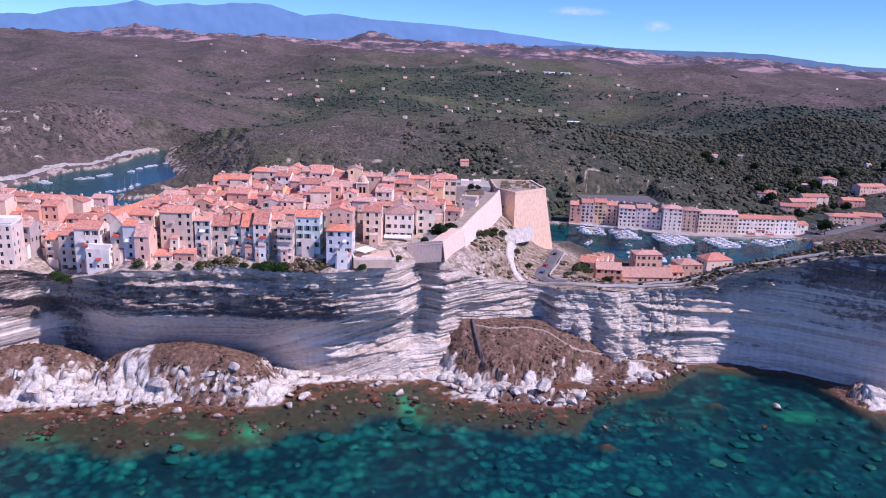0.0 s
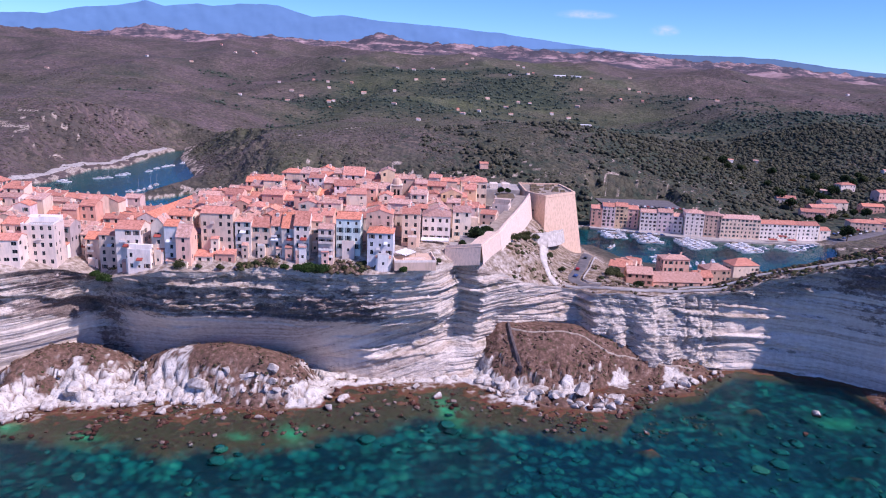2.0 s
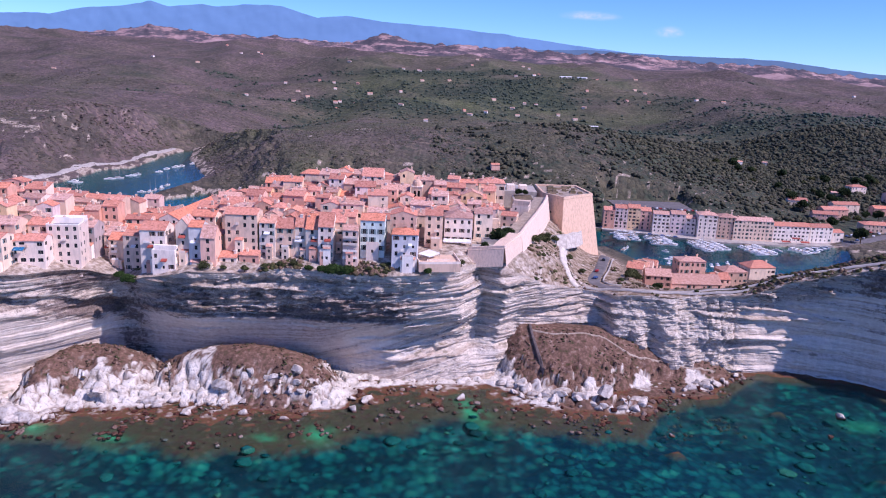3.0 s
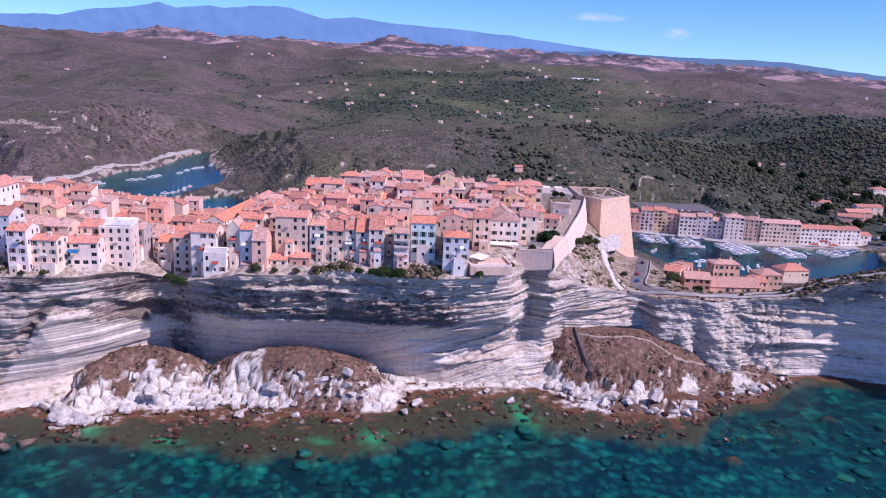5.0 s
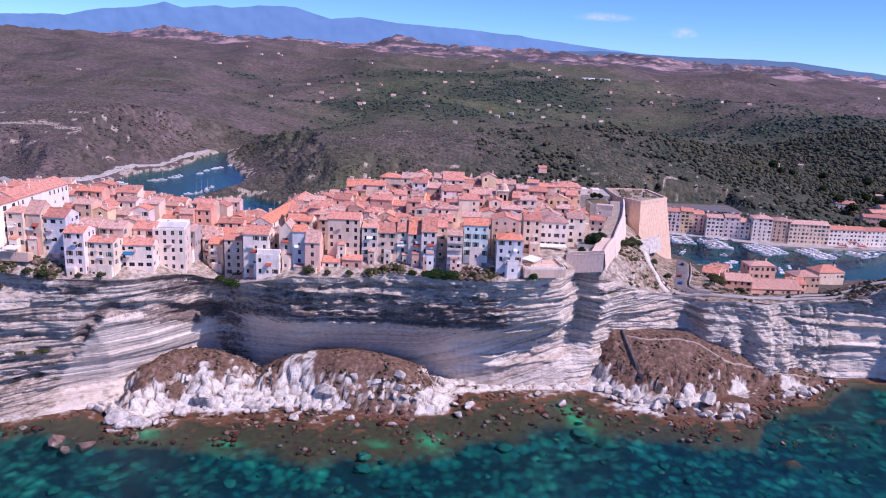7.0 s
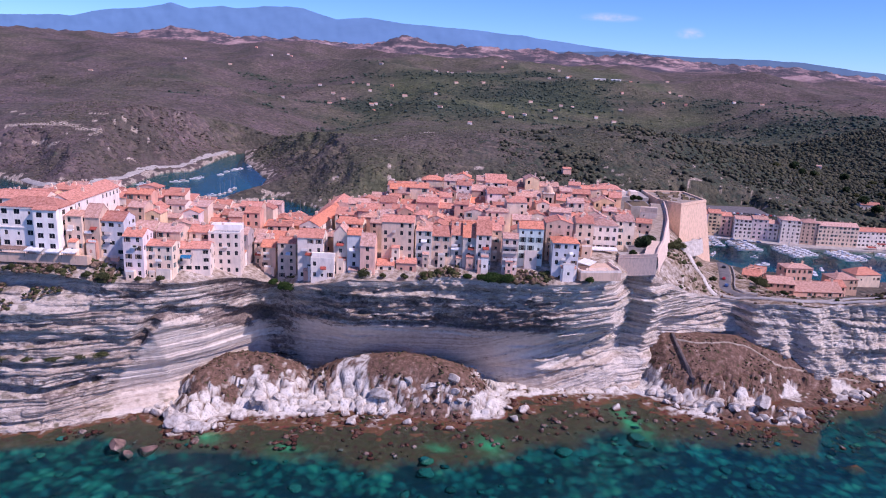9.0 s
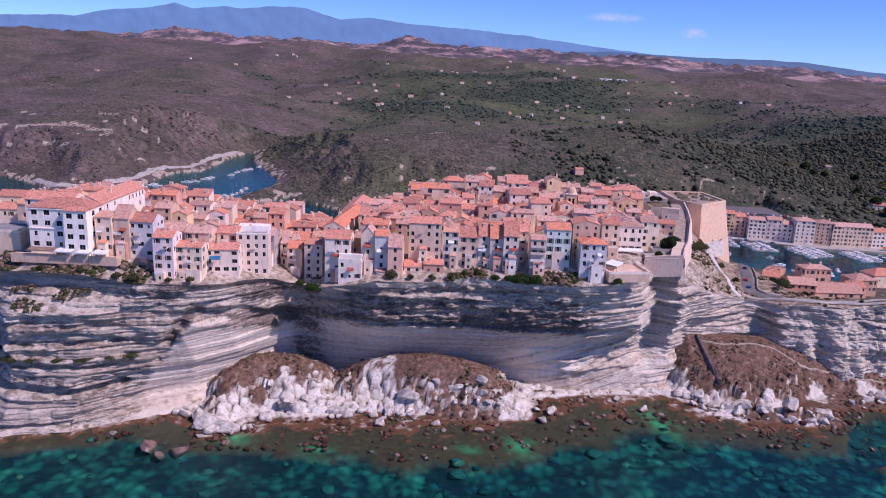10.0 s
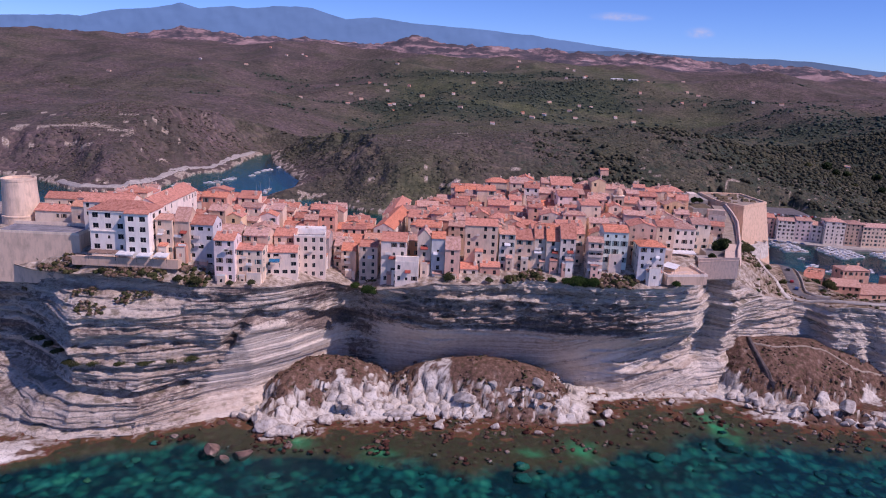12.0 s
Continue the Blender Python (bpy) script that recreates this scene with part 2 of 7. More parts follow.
def land():
    """Open ground: maquis in bushes and gaps, woods, dry soil, pale rock, granite; masks come with the mesh."""
    m, nt, p = start("maquis_ground", 0.95, 0.1)
    a = noise_node(nt, 0.012, detail=6)
    b = noise_node(nt, 0.10, detail=7, rough=0.65)
    r1 = ramp(nt, [(0.36, (0.072, 0.074, 0.056)), (0.46, (0.108, 0.104, 0.074)), (0.54, (0.140, 0.122, 0.098)), (0.66, (0.185, 0.152, 0.132))])
    mixn = math_node(nt, "ADD", math_node(nt, "MULTIPLY", a.outputs[0], 0.5), math_node(nt, "MULTIPLY", b.outputs[0], 0.5))
    nt.links.new(mixn, r1.inputs[0])
    # heather hue; its purple also paints distance haze onto far land
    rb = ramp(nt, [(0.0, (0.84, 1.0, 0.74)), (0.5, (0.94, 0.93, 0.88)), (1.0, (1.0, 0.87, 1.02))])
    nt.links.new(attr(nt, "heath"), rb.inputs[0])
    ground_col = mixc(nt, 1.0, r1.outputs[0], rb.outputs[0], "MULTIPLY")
    # bushes: each cell a crown of its own tone, with gaps between
    vo = nt.nodes.new("ShaderNodeTexVoronoi")
    vo.inputs["Scale"].default_value = 0.19
    warp = noise_node(nt, 0.4, detail=3)
    va = nt.nodes.new("ShaderNodeVectorMath")
    va.operation = "MULTIPLY_ADD"
    va.inputs[1].default_value = (2.5, 2.5, 2.5)
    nt.links.new(warp.outputs["Color"], va.inputs[0])
    nt.links.new(nt.nodes.new("ShaderNodeNewGeometry").outputs["Position"], va.inputs[2])
    nt.links.new(va.outputs[0], vo.inputs["Vector"])
    sep = nt.nodes.new("ShaderNodeSeparateColor")
    nt.links.new(vo.outputs["Color"], sep.inputs[0])
    crown = ramp(nt, [(0.0, grey(0.72)), (0.6, grey(1.0)), (1.0, (1.32, 1.26, 1.16))])
    nt.links.new(sep.outputs[0], crown.inputs[0])
    ground_col = mixc(nt, 1.0, ground_col, crown.outputs[0], "MULTIPLY")
    # woods
    wn1 = noise_node(nt, 0.09, detail=6)
    wr = ramp(nt, [(0.35, (0.028, 0.040, 0.032)), (0.55, (0.052, 0.068, 0.046)), (0.72, (0.085, 0.098, 0.058))])
    nt.links.new(wn1.outputs[0], wr.inputs[0])
    wcov = math_node(nt, "ADD", attr(nt, "wood"), math_node(nt, "MULTIPLY", math_node(nt, "SUBTRACT", b.outputs[0], 0.5), 1.6))
    wm = ramp(nt, [(0.28, grey(0.0)), (0.52, grey(0.9))])
    nt.links.new(wcov, wm.inputs[0])
    ground_col = mixc(nt, wm.outputs[0], ground_col, wr.outputs[0])
    # dry soil
    sr = ramp(nt, [(0.36, (0.13, 0.10, 0.055)), (0.5, (0.30, 0.215, 0.15)), (0.66, (0.46, 0.38, 0.30))])
    nt.links.new(noise_node(nt, 0.45, detail=6).outputs[0], sr.inputs[0])
    ground_col = mixc(nt, attr(nt, "soil"), ground_col, sr.outputs[0])
    c = noise_node(nt, 0.5, detail=5)
    r2 = ramp(nt, [(0.3, (0.18, 0.13, 0.09)), (0.45, (0.34, 0.27, 0.21)), (0.58, (0.48, 0.40, 0.33)), (0.72, (0.64, 0.56, 0.48))])
    nt.links.new(c.outputs[0], r2.inputs[0])
    rc = math_node(nt, "ADD", attr(nt, "rock"), math_node(nt, "MULTIPLY", math_node(nt, "SUBTRACT", b.outputs[0], 0.5), 0.7))
    rm = ramp(nt, [(0.30, grey(0.0)), (0.62, grey(1.0))])
    nt.links.new(rc, rm.inputs[0])
    col = mixc(nt, rm.outputs[0], ground_col, r2.outputs[0])
    d = noise_node(nt, 0.011, (0.6, 0.6, 2.0), detail=8, rough=0.72)
    # bluish dark stops put distance haze into the granite's colour
    r3 = ramp(nt, [(0.42, (0.085, 0.078, 0.088)), (0.50, (0.13, 0.105, 0.115)), (0.56, (0.34, 0.225, 0.215)), (0.68, (0.52, 0.37, 0.36))])
    nt.links.new(d.outputs[0], r3.inputs[0])
    col = mixc(nt, attr(nt, "granite"), col, r3.outputs[0])
    g = nt.nodes.new("ShaderNodeNewGeometry")
    s = nt.nodes.new("ShaderNodeSeparateXYZ")
    nt.links.new(g.outputs["Position"], s.inputs[0])
    under = nt.nodes.new("ShaderNodeMapRange")
    under.inputs[1].default_value, under.inputs[2].default_value = -0.6, -2.0
    nt.links.new(s.outputs[2], under.inputs[0])
    # drowned ground takes the harbour water's teal as its own colour
    col = mixc(nt, under.outputs[0], col, (0.004, 0.085, 0.10))
    nt.links.new(col, p.inputs["Base Color"])
    dome = ramp(nt, [(0.0, grey(1.0)), (0.8, grey(0.0))])
    nt.links.new(vo.outputs["Distance"], dome.inputs[0])
    bump(nt, p, math_node(nt, "ADD", b.outputs[0], math_node(nt, "MULTIPLY", dome.outputs[0], 0.7)), 0.9, 2.0)
    return m


def water():
    """Clear sea: tinted see-through sheet with a Fresnel gloss and small ripples."""
    m = bpy.data.materials.new("sea_water")
    m.use_nodes = True
    nt = m.node_tree
    nt.nodes.clear()
    out = nt.nodes.new("ShaderNodeOutputMaterial")
    tr = nt.nodes.new("ShaderNodeBsdfTransparent")
    tr.inputs[0].default_value = (0.66, 0.92, 0.92, 1)
    gl = nt.nodes.new("ShaderNodeBsdfGlossy")
    gl.inputs["Roughness"].default_value = 0.08
    df = nt.nodes.new("ShaderNodeBsdfDiffuse")
    df.inputs[0].default_value = (0.004, 0.07, 0.08, 1)
    fr = nt.nodes.new("ShaderNodeFresnel")
    fr.inputs[0].default_value = 1.22
    n = noise_node(nt, 0.55, (1, 1.6, 1), 4)
    b = nt.nodes.new("ShaderNodeBump")
    b.inputs["Strength"].default_value, b.inputs["Distance"].default_value = 0.35, 0.4
    nt.links.new(n.outputs[0], b.inputs["Height"])
    for node in (gl, fr):
        nt.links.new(b.outputs[0], node.inputs["Normal"])
    m1 = nt.nodes.new("ShaderNodeMixShader")
    m1.inputs[0].default_value = 0.06
    nt.links.new(tr.outputs[0], m1.inputs[1])
    nt.links.new(df.outputs[0], m1.inputs[2])
    m2 = nt.nodes.new("ShaderNodeMixShader")
    nt.links.new(fr.outputs[0], m2.inputs[0])
    nt.links.new(m1.outputs[0], m2.inputs[1])
    nt.links.new(gl.outputs[0], m2.inputs[2])
    nt.links.new(m2.outputs[0], out.inputs[0])
    return m


LIMESTONE, SHORE, LAND, WATER = limestone(), shore_rock(), land(), water()


# ---- mesh helpers ----
def sheet(name, X, Y, Z, material, attrs=None, smooth_shade=True, flip=False):
    """A mesh from grids of coordinates (rows by columns)."""
    nr, nc = X.shape
    co = np.stack([X, Y, Z], -1).reshape(-1, 3)
    i = np.arange(nr * nc).reshape(nr, nc)
    quads = np.stack([i[:-1, :-1], i[:-1, 1:], i[1:, 1:], i[1:, :-1]], -1).reshape(-1, 4)
    if flip:
        quads = quads[:, ::-1]
    return raw(name, co, quads, material, attrs, smooth_shade)


def raw(name, co, faces, material, attrs=None, smooth_shade=False):
    me = bpy.data.meshes.new(name)
    k = faces.shape[1]
    me.vertices.add(len(co))
    me.vertices.foreach_set("co", np.ascontiguousarray(co, dtype=np.float32).ravel())
    me.loops.add(faces.size)
    me.loops.foreach_set("vertex_index", np.ascontiguousarray(faces, dtype=np.int32).ravel())
    me.polygons.add(len(faces))
    me.polygons.foreach_set("loop_start", np.arange(0, faces.size, k, dtype=np.int32))
    me.polygons.foreach_set("loop_total", np.full(len(faces), k, dtype=np.int32))
    for key, vals in (attrs or {}).items():
        at = me.attributes.new(key, "FLOAT", "POINT")
        at.data.foreach_set("value", np.ascontiguousarray(vals, dtype=np.float32).ravel())
    me.update()
    me.validate()
    if smooth_shade:
        me.polygons.foreach_set("use_smooth", np.ones(len(faces), dtype=bool))
    me.materials.append(material)
    return new(name, me)


# ---- the cliff's plan: keys along x, and how far out the face stands at each height ----
KEY_X = [-420, -310, -285, -270, -245, -227, -207, -193, -183, -177, -168, -158, -133, -112, -94, -69, -46, -31, -18, -8, 2, 12, 25, 47, 57, 62, 79, 90, 100, 125, 146, 175, 200, 240, 330]
TOP_Y = [300, 290, 280, 276, 275, 276, 276, 284, 296, 303, 314, 305, 299, 302, 307, 303, 301, 303, 316, 331, 327, 338, 346, 362, 361, 352, 350, 349, 353, 349, 346, 337, 320, 297, 290]
TOP_Z = [58, 58, 58, 59, 59, 56, 56.5, 55, 54, 52, 47, 48.5, 54.5, 54, 55.5, 55.5, 56, 57, 57, 55, 54.5, 49, 42, 35, 35, 36, 37.5, 37, 37, 40, 48, 58, 66, 70, 72]
Y_35 = [304, 299, 279, 264, 267, 274, 278, 290, 304, 314, 320, 312, 303, 307, 310, 307, 308, 311, 315, 334, 327, 338, 346, 362, 362, 351, 349, 347, 352, 351, 350, 342, 326, 301, 294]
Y_20 = [303, 299, 281, 264, 264, 275, 284, 298, 312, 320, 322, 320, 316, 317, 318, 316, 320, 326, 329, 337, 332, 342, 347, 356, 359, 346, 344, 342, 346, 348, 350, 343, 327, 302, 295]
Y_8 = [300, 286, 262, 258, 262, 279, 291, 304, 316, 322, 324, 323, 321, 322, 324, 325, 320, 321, 323, 326, 331, 341, 345, 352, 355, 342, 340, 338, 340, 347, 349, 343, 326, 300, 293]
Y_0 = [280, 262, 254, 254, 259, 271, 282, 300, 318, 324, 326, 325, 322, 323, 325, 325, 318, 320, 321, 323, 330, 340, 344, 348, 350, 339, 337, 336, 336, 346, 348, 342, 324, 297, 290]


def edge_y(x):
    return np.interp(x, KEY_X, TOP_Y) + (1.3 + 1.8 * smooth(115, 150, x)) * fbm(x / 9.0, x * 0 + 3.3, 0, 3, 11)


def edge_z(x):
    return np.interp(x, KEY_X, TOP_Z) + 0.7 * fbm(x / 7.0, x * 0 + 8.1, 0, 3, 12)


COLS = np.arange(-420, 330.5, 1.0)


def build_cliff():
    cols = np.arange(-420, 330.1, 0.6)
    x, v = np.meshgrid(cols, np.linspace(0, 1, 230))
    zt = edge_z(cols)[None, :]
    z = -3 + (zt + 3) * v
    top = edge_y(cols)[None, :] + 0 * x
    bench = smooth(-308, -292, cols) * smooth(-222, -236, cols)
    # buttresses wander sideways from bed to bed
    bed = np.floor(z / 2.4 + 0.5 * vnoise(z / 7, x / 90, 0, 80))
    side = smooth(1.0, 0.9, v) * (1.4 * vnoise(bed * 3.17, x / 60, 0, 81) + 1.0 * vnoise(z / 5.5, x / 30, 2, 82))
    side = side * (1 + 1.6 * smooth(-48, -30, x) * smooth(70, 50, x))
    side = side + smooth(1.0, 0.9, v) * 6.5 * smooth(108, 122, x) * smooth(182, 160, x) * (vnoise(z / 2.1, 0 * x, 0, 85) + 0.8 * fbm(x / 5, z / 1.6, 0, 3, 86))
    y0, y8, y20, y35 = (np.interp(x + side, KEY_X, a) for a in (Y_0, Y_8, Y_20, Y_35))
    b, rim_z = bench[None, :], zt
    knee = np.minimum(35, rim_z - 4)
    half = y35 * 0.5 + top * 0.5
    zs = [0, 8, 20, knee, knee + (0.72 - 0.26 * b) * (rim_z - knee), knee + 0.76 * (rim_z - knee), knee + 0.9 * (rim_z - knee), rim_z]
    ys = [y0, y8, y20, y35, half + b * (y35 - 1 - half), half * 0.9 + top * 0.1 + b * (top + 5 - half * 0.9 - top * 0.1), half * 0.4 + top * 0.6 + b * (top + 6 - half * 0.4 - top * 0.6), top]
    y = y0 + 0.0
    for k in range(7):
        y = y + np.clip((z - zs[k]) / (zs[k + 1] - zs[k]), 0, 1) * (ys[k + 1] - ys[k])
    fade = smooth(1.0, 0.94, v)
    # undercuts and jutting beds: where along x, height, thickness, how far out
    sag = 1.6 * np.sin(x / 38.0) * smooth(-215, -170, x)
    for x0, x1, zc, th, far in ((-320, -226, 14.5, 1.6, -7.0), (-320, -232, 1.8, 1.0, -4.0), (-330, -222, 33, 1.1, -3.2), (-315, -226, 24, 0.9, -2.6), (-310, -224, 41, 0.9, -2.6), (-152, -38, 34, 1.3, -3.6), (-146, -60, 29.5, 0.6, -1.2), (-142, -118, 24, 0.5, 1.8),
                                (-150, -128, 20.5, 0.5, 1.3), (-66, -24, 22, 0.8, 1.8), (-60, -18, 17, 0.8, 1.8), (-56, -12, 12.5, 0.9, 2.0), (-50, 2, 30, 0.7, 1.4), (-300, -225, 26.5, 0.7, 2.6), (-155, -80, 47.5, 0.8, 1.6), (-210, -183, 46, 1.2, -2.2),
                                (122, 176, 33, 0.6, 3.2), (96, 152, 29, 0.8, 3.4), (100, 158, 19, 0.9, 2.4), (-35, -14, 50, 0.8, 1.5), (-38, -20, 44, 1.0, -2.2), (15, 60, 30, 0.8, 1.3), (20, 64, 25, 0.7, -1.6)):
        band = np.exp(-(((z - zc - sag) + 0.9 * vnoise(x / 11, zc, 0, 91)) / th) ** 4) * smooth(x0, x0 + 9, x) * smooth(x1, x1 - 9, x)
        y = y - far * band * (0.65 + 0.7 * vnoise(x / 8, zc, 1, 92) ** 2)
    lip = np.interp(x, [-230, -225, -211, -204, -195, -179, -170], [6, 14, 31, 38, 34, 28, 26])
    roofed = np.exp(-((z - lip - 5.5 + 1.5 * vnoise(x / 5, 0, 0, 83)) / 3.4) ** 4) * smooth(-222, -212, x) * smooth(-166, -176, x)
    y = y + 5.5 * roofed * (0.8 + 0.5 * vnoise(x / 6, z / 4, 0, 84))
    # the lobed crag and its knobbly foot
    y = y - 2.0 * np.exp(-(((x - 86) / 5.0) ** 2)) * smooth(4, 14, z) - 3.0 * smooth(92, 97, x) * smooth(124, 112, x) * smooth(6, 12, z) * smooth(31, 27, z + 2 * vnoise(x / 6, 0, 0, 93))
    y = y - 2.0 * smooth(94, 100, x) * smooth(128, 114, x) * smooth(30, 33, z) * smooth(37, 35, z)
    # where the rock is bedded, broken or smooth
    west = smooth(-195, -215, x)
    apron = smooth(0, 5, np.interp(x, [-230, -225, -211, -204, -195, -179], [6, 14, 31, 38, 34, 28]) + 2 - z + 4 * fbm(x / 9, z / 9, 0, 3, 98)) * smooth(-230, -224, x) * smooth(-170, -178, x)
    cove = smooth(-195, -180, x) * smooth(-150, -160, x)
    mid = smooth(-165, -150, x) * smooth(-28, -44, x)
    upper = mid * smooth(31, 36, z)
    lower = mid * smooth(34, 30, z)
    fold = smooth(-52, -38, x) * smooth(72, 58, x)
    crag = smooth(58, 66, x) * smooth(130, 116, x)
    east = smooth(122, 136, x)
    rim = east * smooth(-15, -7, z - zt + 5 * fbm(x / 12, 0 * x, 0, 3, 87))
    far_east = smooth(165, 195, x) * smooth(22, 34, z)
    # beds sweep up towards the crevice
    dip = 0.34 * (np.clip(x, -80, -10) + 80) * smooth(50, 26, z) - 0.10 * np.clip(x, 0, 60)
    zz = z - dip + 0.5 * np.sin(x / 27.0)

    def bedding(thick, run, seed):
        u = zz / thick + 0.55 * vnoise(zz / (thick * 2.7), x / 160, 0, seed)
        no = np.floor(u)
        up = u - no
        jut = vnoise(x / run + 7.31 * no, no * 5.37, 0, seed + 1) + 0.35 * vnoise(x / (run * 0.3), no * 3.11, 0, seed + 2)
        return no, jut - 0.9 * smooth(0.34, 0.08, up) * (0.6 + 0.6 * vnoise(x / (run * 1.4), no * 2.77, 3, seed + 3)), vnoise(x / 45, no * 4.9, 0, seed + 4)

    no1, thick_bed, tone1 = bedding(2.9, 17.0, 100)
    no2, thin_bed, tone2 = bedding(1.05, 11.0, 110)
    cell = np.floor(x / 4.3 + 3.0 * hash01(no1, no1 * 0, no1 * 0, 120) + 0.4 * vnoise(x / 5, z / 3, 0, 122))
    chunk = hash01(cell, no1, no1 * 0, 121) - 0.5
    block = fbm(x / 9, y / 9, z / 7, 4, 23)
    crack = -np.clip(0.25 - np.abs(vnoise(x / 6.5, z / 30, 0, 24)), 0, 1) * 4 * smooth(0.0, 0.5, vnoise(x / 40, z / 14, 3, 25) + 0.3)
    rough = fbm(x / 2.4, z / 1.5, y / 4, 3, 26)
    big = fbm(x / 26, z / 22, 0, 3, 27)
    pits = smooth(0.12, 0.5, fbm(x / 8.0, z / 2.6, 0, 4, 94)) * (upper + 0.5 * west * (1 - apron) * smooth(18, 26, z) + 0.8 * rim) * smooth(1.0, 0.97, v)
    nose = smooth(0.2, 0.6, fbm(x / 6.0, z / 2.2, 7, 4, 95)) * upper

    def zone(base, w, a, up, lo, f, c, e, r, cv):
        k = base + (w - base) * west
        for mask, val in ((cove, cv), (upper, up), (lower, lo), (fold, f), (crag, c), (east, e), (rim, r), (apron, a)):
            k = k + (val - k) * mask
        return k

    out = zone(0.7, 1.75, 0.22, 1.05, 0.22, 1.25, 0.55, 0.18, 0.9, 0.8) * thick_bed
    out = out + zone(0.4, 0.60, 0.18, 0.50, 0.07, 0.38, 0.40, 0.05, 0.6, 0.5) * thin_bed
    out = out + zone(0.5, 0.90, 0.10, 1.30, 0.06, 0.60, 1.60, 0.10, 1.2, 1.2) * chunk
    out = out + zone(0.8, 0.70, 0.35, 1.90, 0.25, 0.80, 3.4, 0.35, 1.8, 2.6) * block
    out = out + zone(0.4, 0.30, 0.12, 0.90, 0.06, 0.35, 1.5, 0.12, 0.9, 1.0) * rough
    out = out + zone(0.5, 0.35, 0.15, 0.70, 0.05, 0.40, 2.2, 0.15, 0.8, 1.2) * crack
    out = out + 2.6 * rim * smooth(0.05, 0.45, fbm(x / 7.0, z / 1.9, 3, 4, 132))
    out = out + (1.8 - 0.8 * west) * big - 2.4 * pits + 1.4 * nose
    broken = zone(0.5, 0.75, 0.15, 0.9, 0.05, 0.45, 1.0, 0.05, 0.9, 0.9)
    tone = 0.50 + 0.20 * tone1 + 0.16 * tone2 + 0.10 * apron - 0.05 * upper + 0.12 * crag
    # weathering by zone, then painted shade in undercuts, recesses and the cleft
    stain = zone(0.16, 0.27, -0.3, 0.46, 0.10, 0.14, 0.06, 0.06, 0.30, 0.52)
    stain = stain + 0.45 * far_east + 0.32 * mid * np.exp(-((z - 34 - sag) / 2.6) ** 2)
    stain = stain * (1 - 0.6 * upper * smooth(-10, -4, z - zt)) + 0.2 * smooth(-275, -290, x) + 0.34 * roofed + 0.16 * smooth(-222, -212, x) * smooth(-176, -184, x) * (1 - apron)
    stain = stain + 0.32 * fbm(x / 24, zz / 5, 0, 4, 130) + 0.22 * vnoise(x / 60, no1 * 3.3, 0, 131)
    y = y - out * fade
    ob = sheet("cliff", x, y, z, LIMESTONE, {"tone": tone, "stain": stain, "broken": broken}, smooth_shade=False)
    return tagged(ob, "layered pale limestone sea cliff with overhanging ledges", "cliff", kind="structure")


build_cliff()

# ---- water's outline in the harbour and its side inlet ----
HARBOUR = [(-1300, 600), (-300, 590), (60, 590), (112, 604), (138, 540), (172, 522), (205, 528), (235, 532), (275, 545), (312, 585), (330, 632), (322, 641), (268, 636), (219, 638),
           (175, 654), (122, 672), (60, 690), (-60, 705), (-205, 703), (-240, 735), (-280, 772), (-300, 740), (-316, 722), (-331, 740), (-326, 782), (-312, 835),
           (-318, 885), (-388, 1036), (-414, 1128), (-426, 1095), (-424, 925), (-449, 905), (-450, 802), (-464, 765), (-524, 752), (-560, 785), (-611, 822), (-660, 832), (-1300, 900)]


def shore_distance(x, y):
    """Metres to the harbour's edge, negative on the water."""
    best = np.full(x.shape, 1e9)
    inside = np.zeros(x.shape, bool)
    for (ax, ay), (bx, by) in zip(HARBOUR, HARBOUR[1:] + HARBOUR[:1]):
        dx, dy = bx - ax, by - ay
        t = np.clip(((x - ax) * dx + (y - ay) * dy) / (dx * dx + dy * dy), 0, 1)
        best = np.minimum(best, np.hypot(x - ax - t * dx, y - ay - t * dy))
        if dy:
            inside ^= ((ay > y) != (by > y)) & (x < dx * (y - ay) / dy + ax)
    return np.where(inside, -best, best)


def bell(x, y, cx, cy, rx, ry):
    return np.exp(-((x - cx) / rx) ** 2 - ((y - cy) / ry) ** 2)


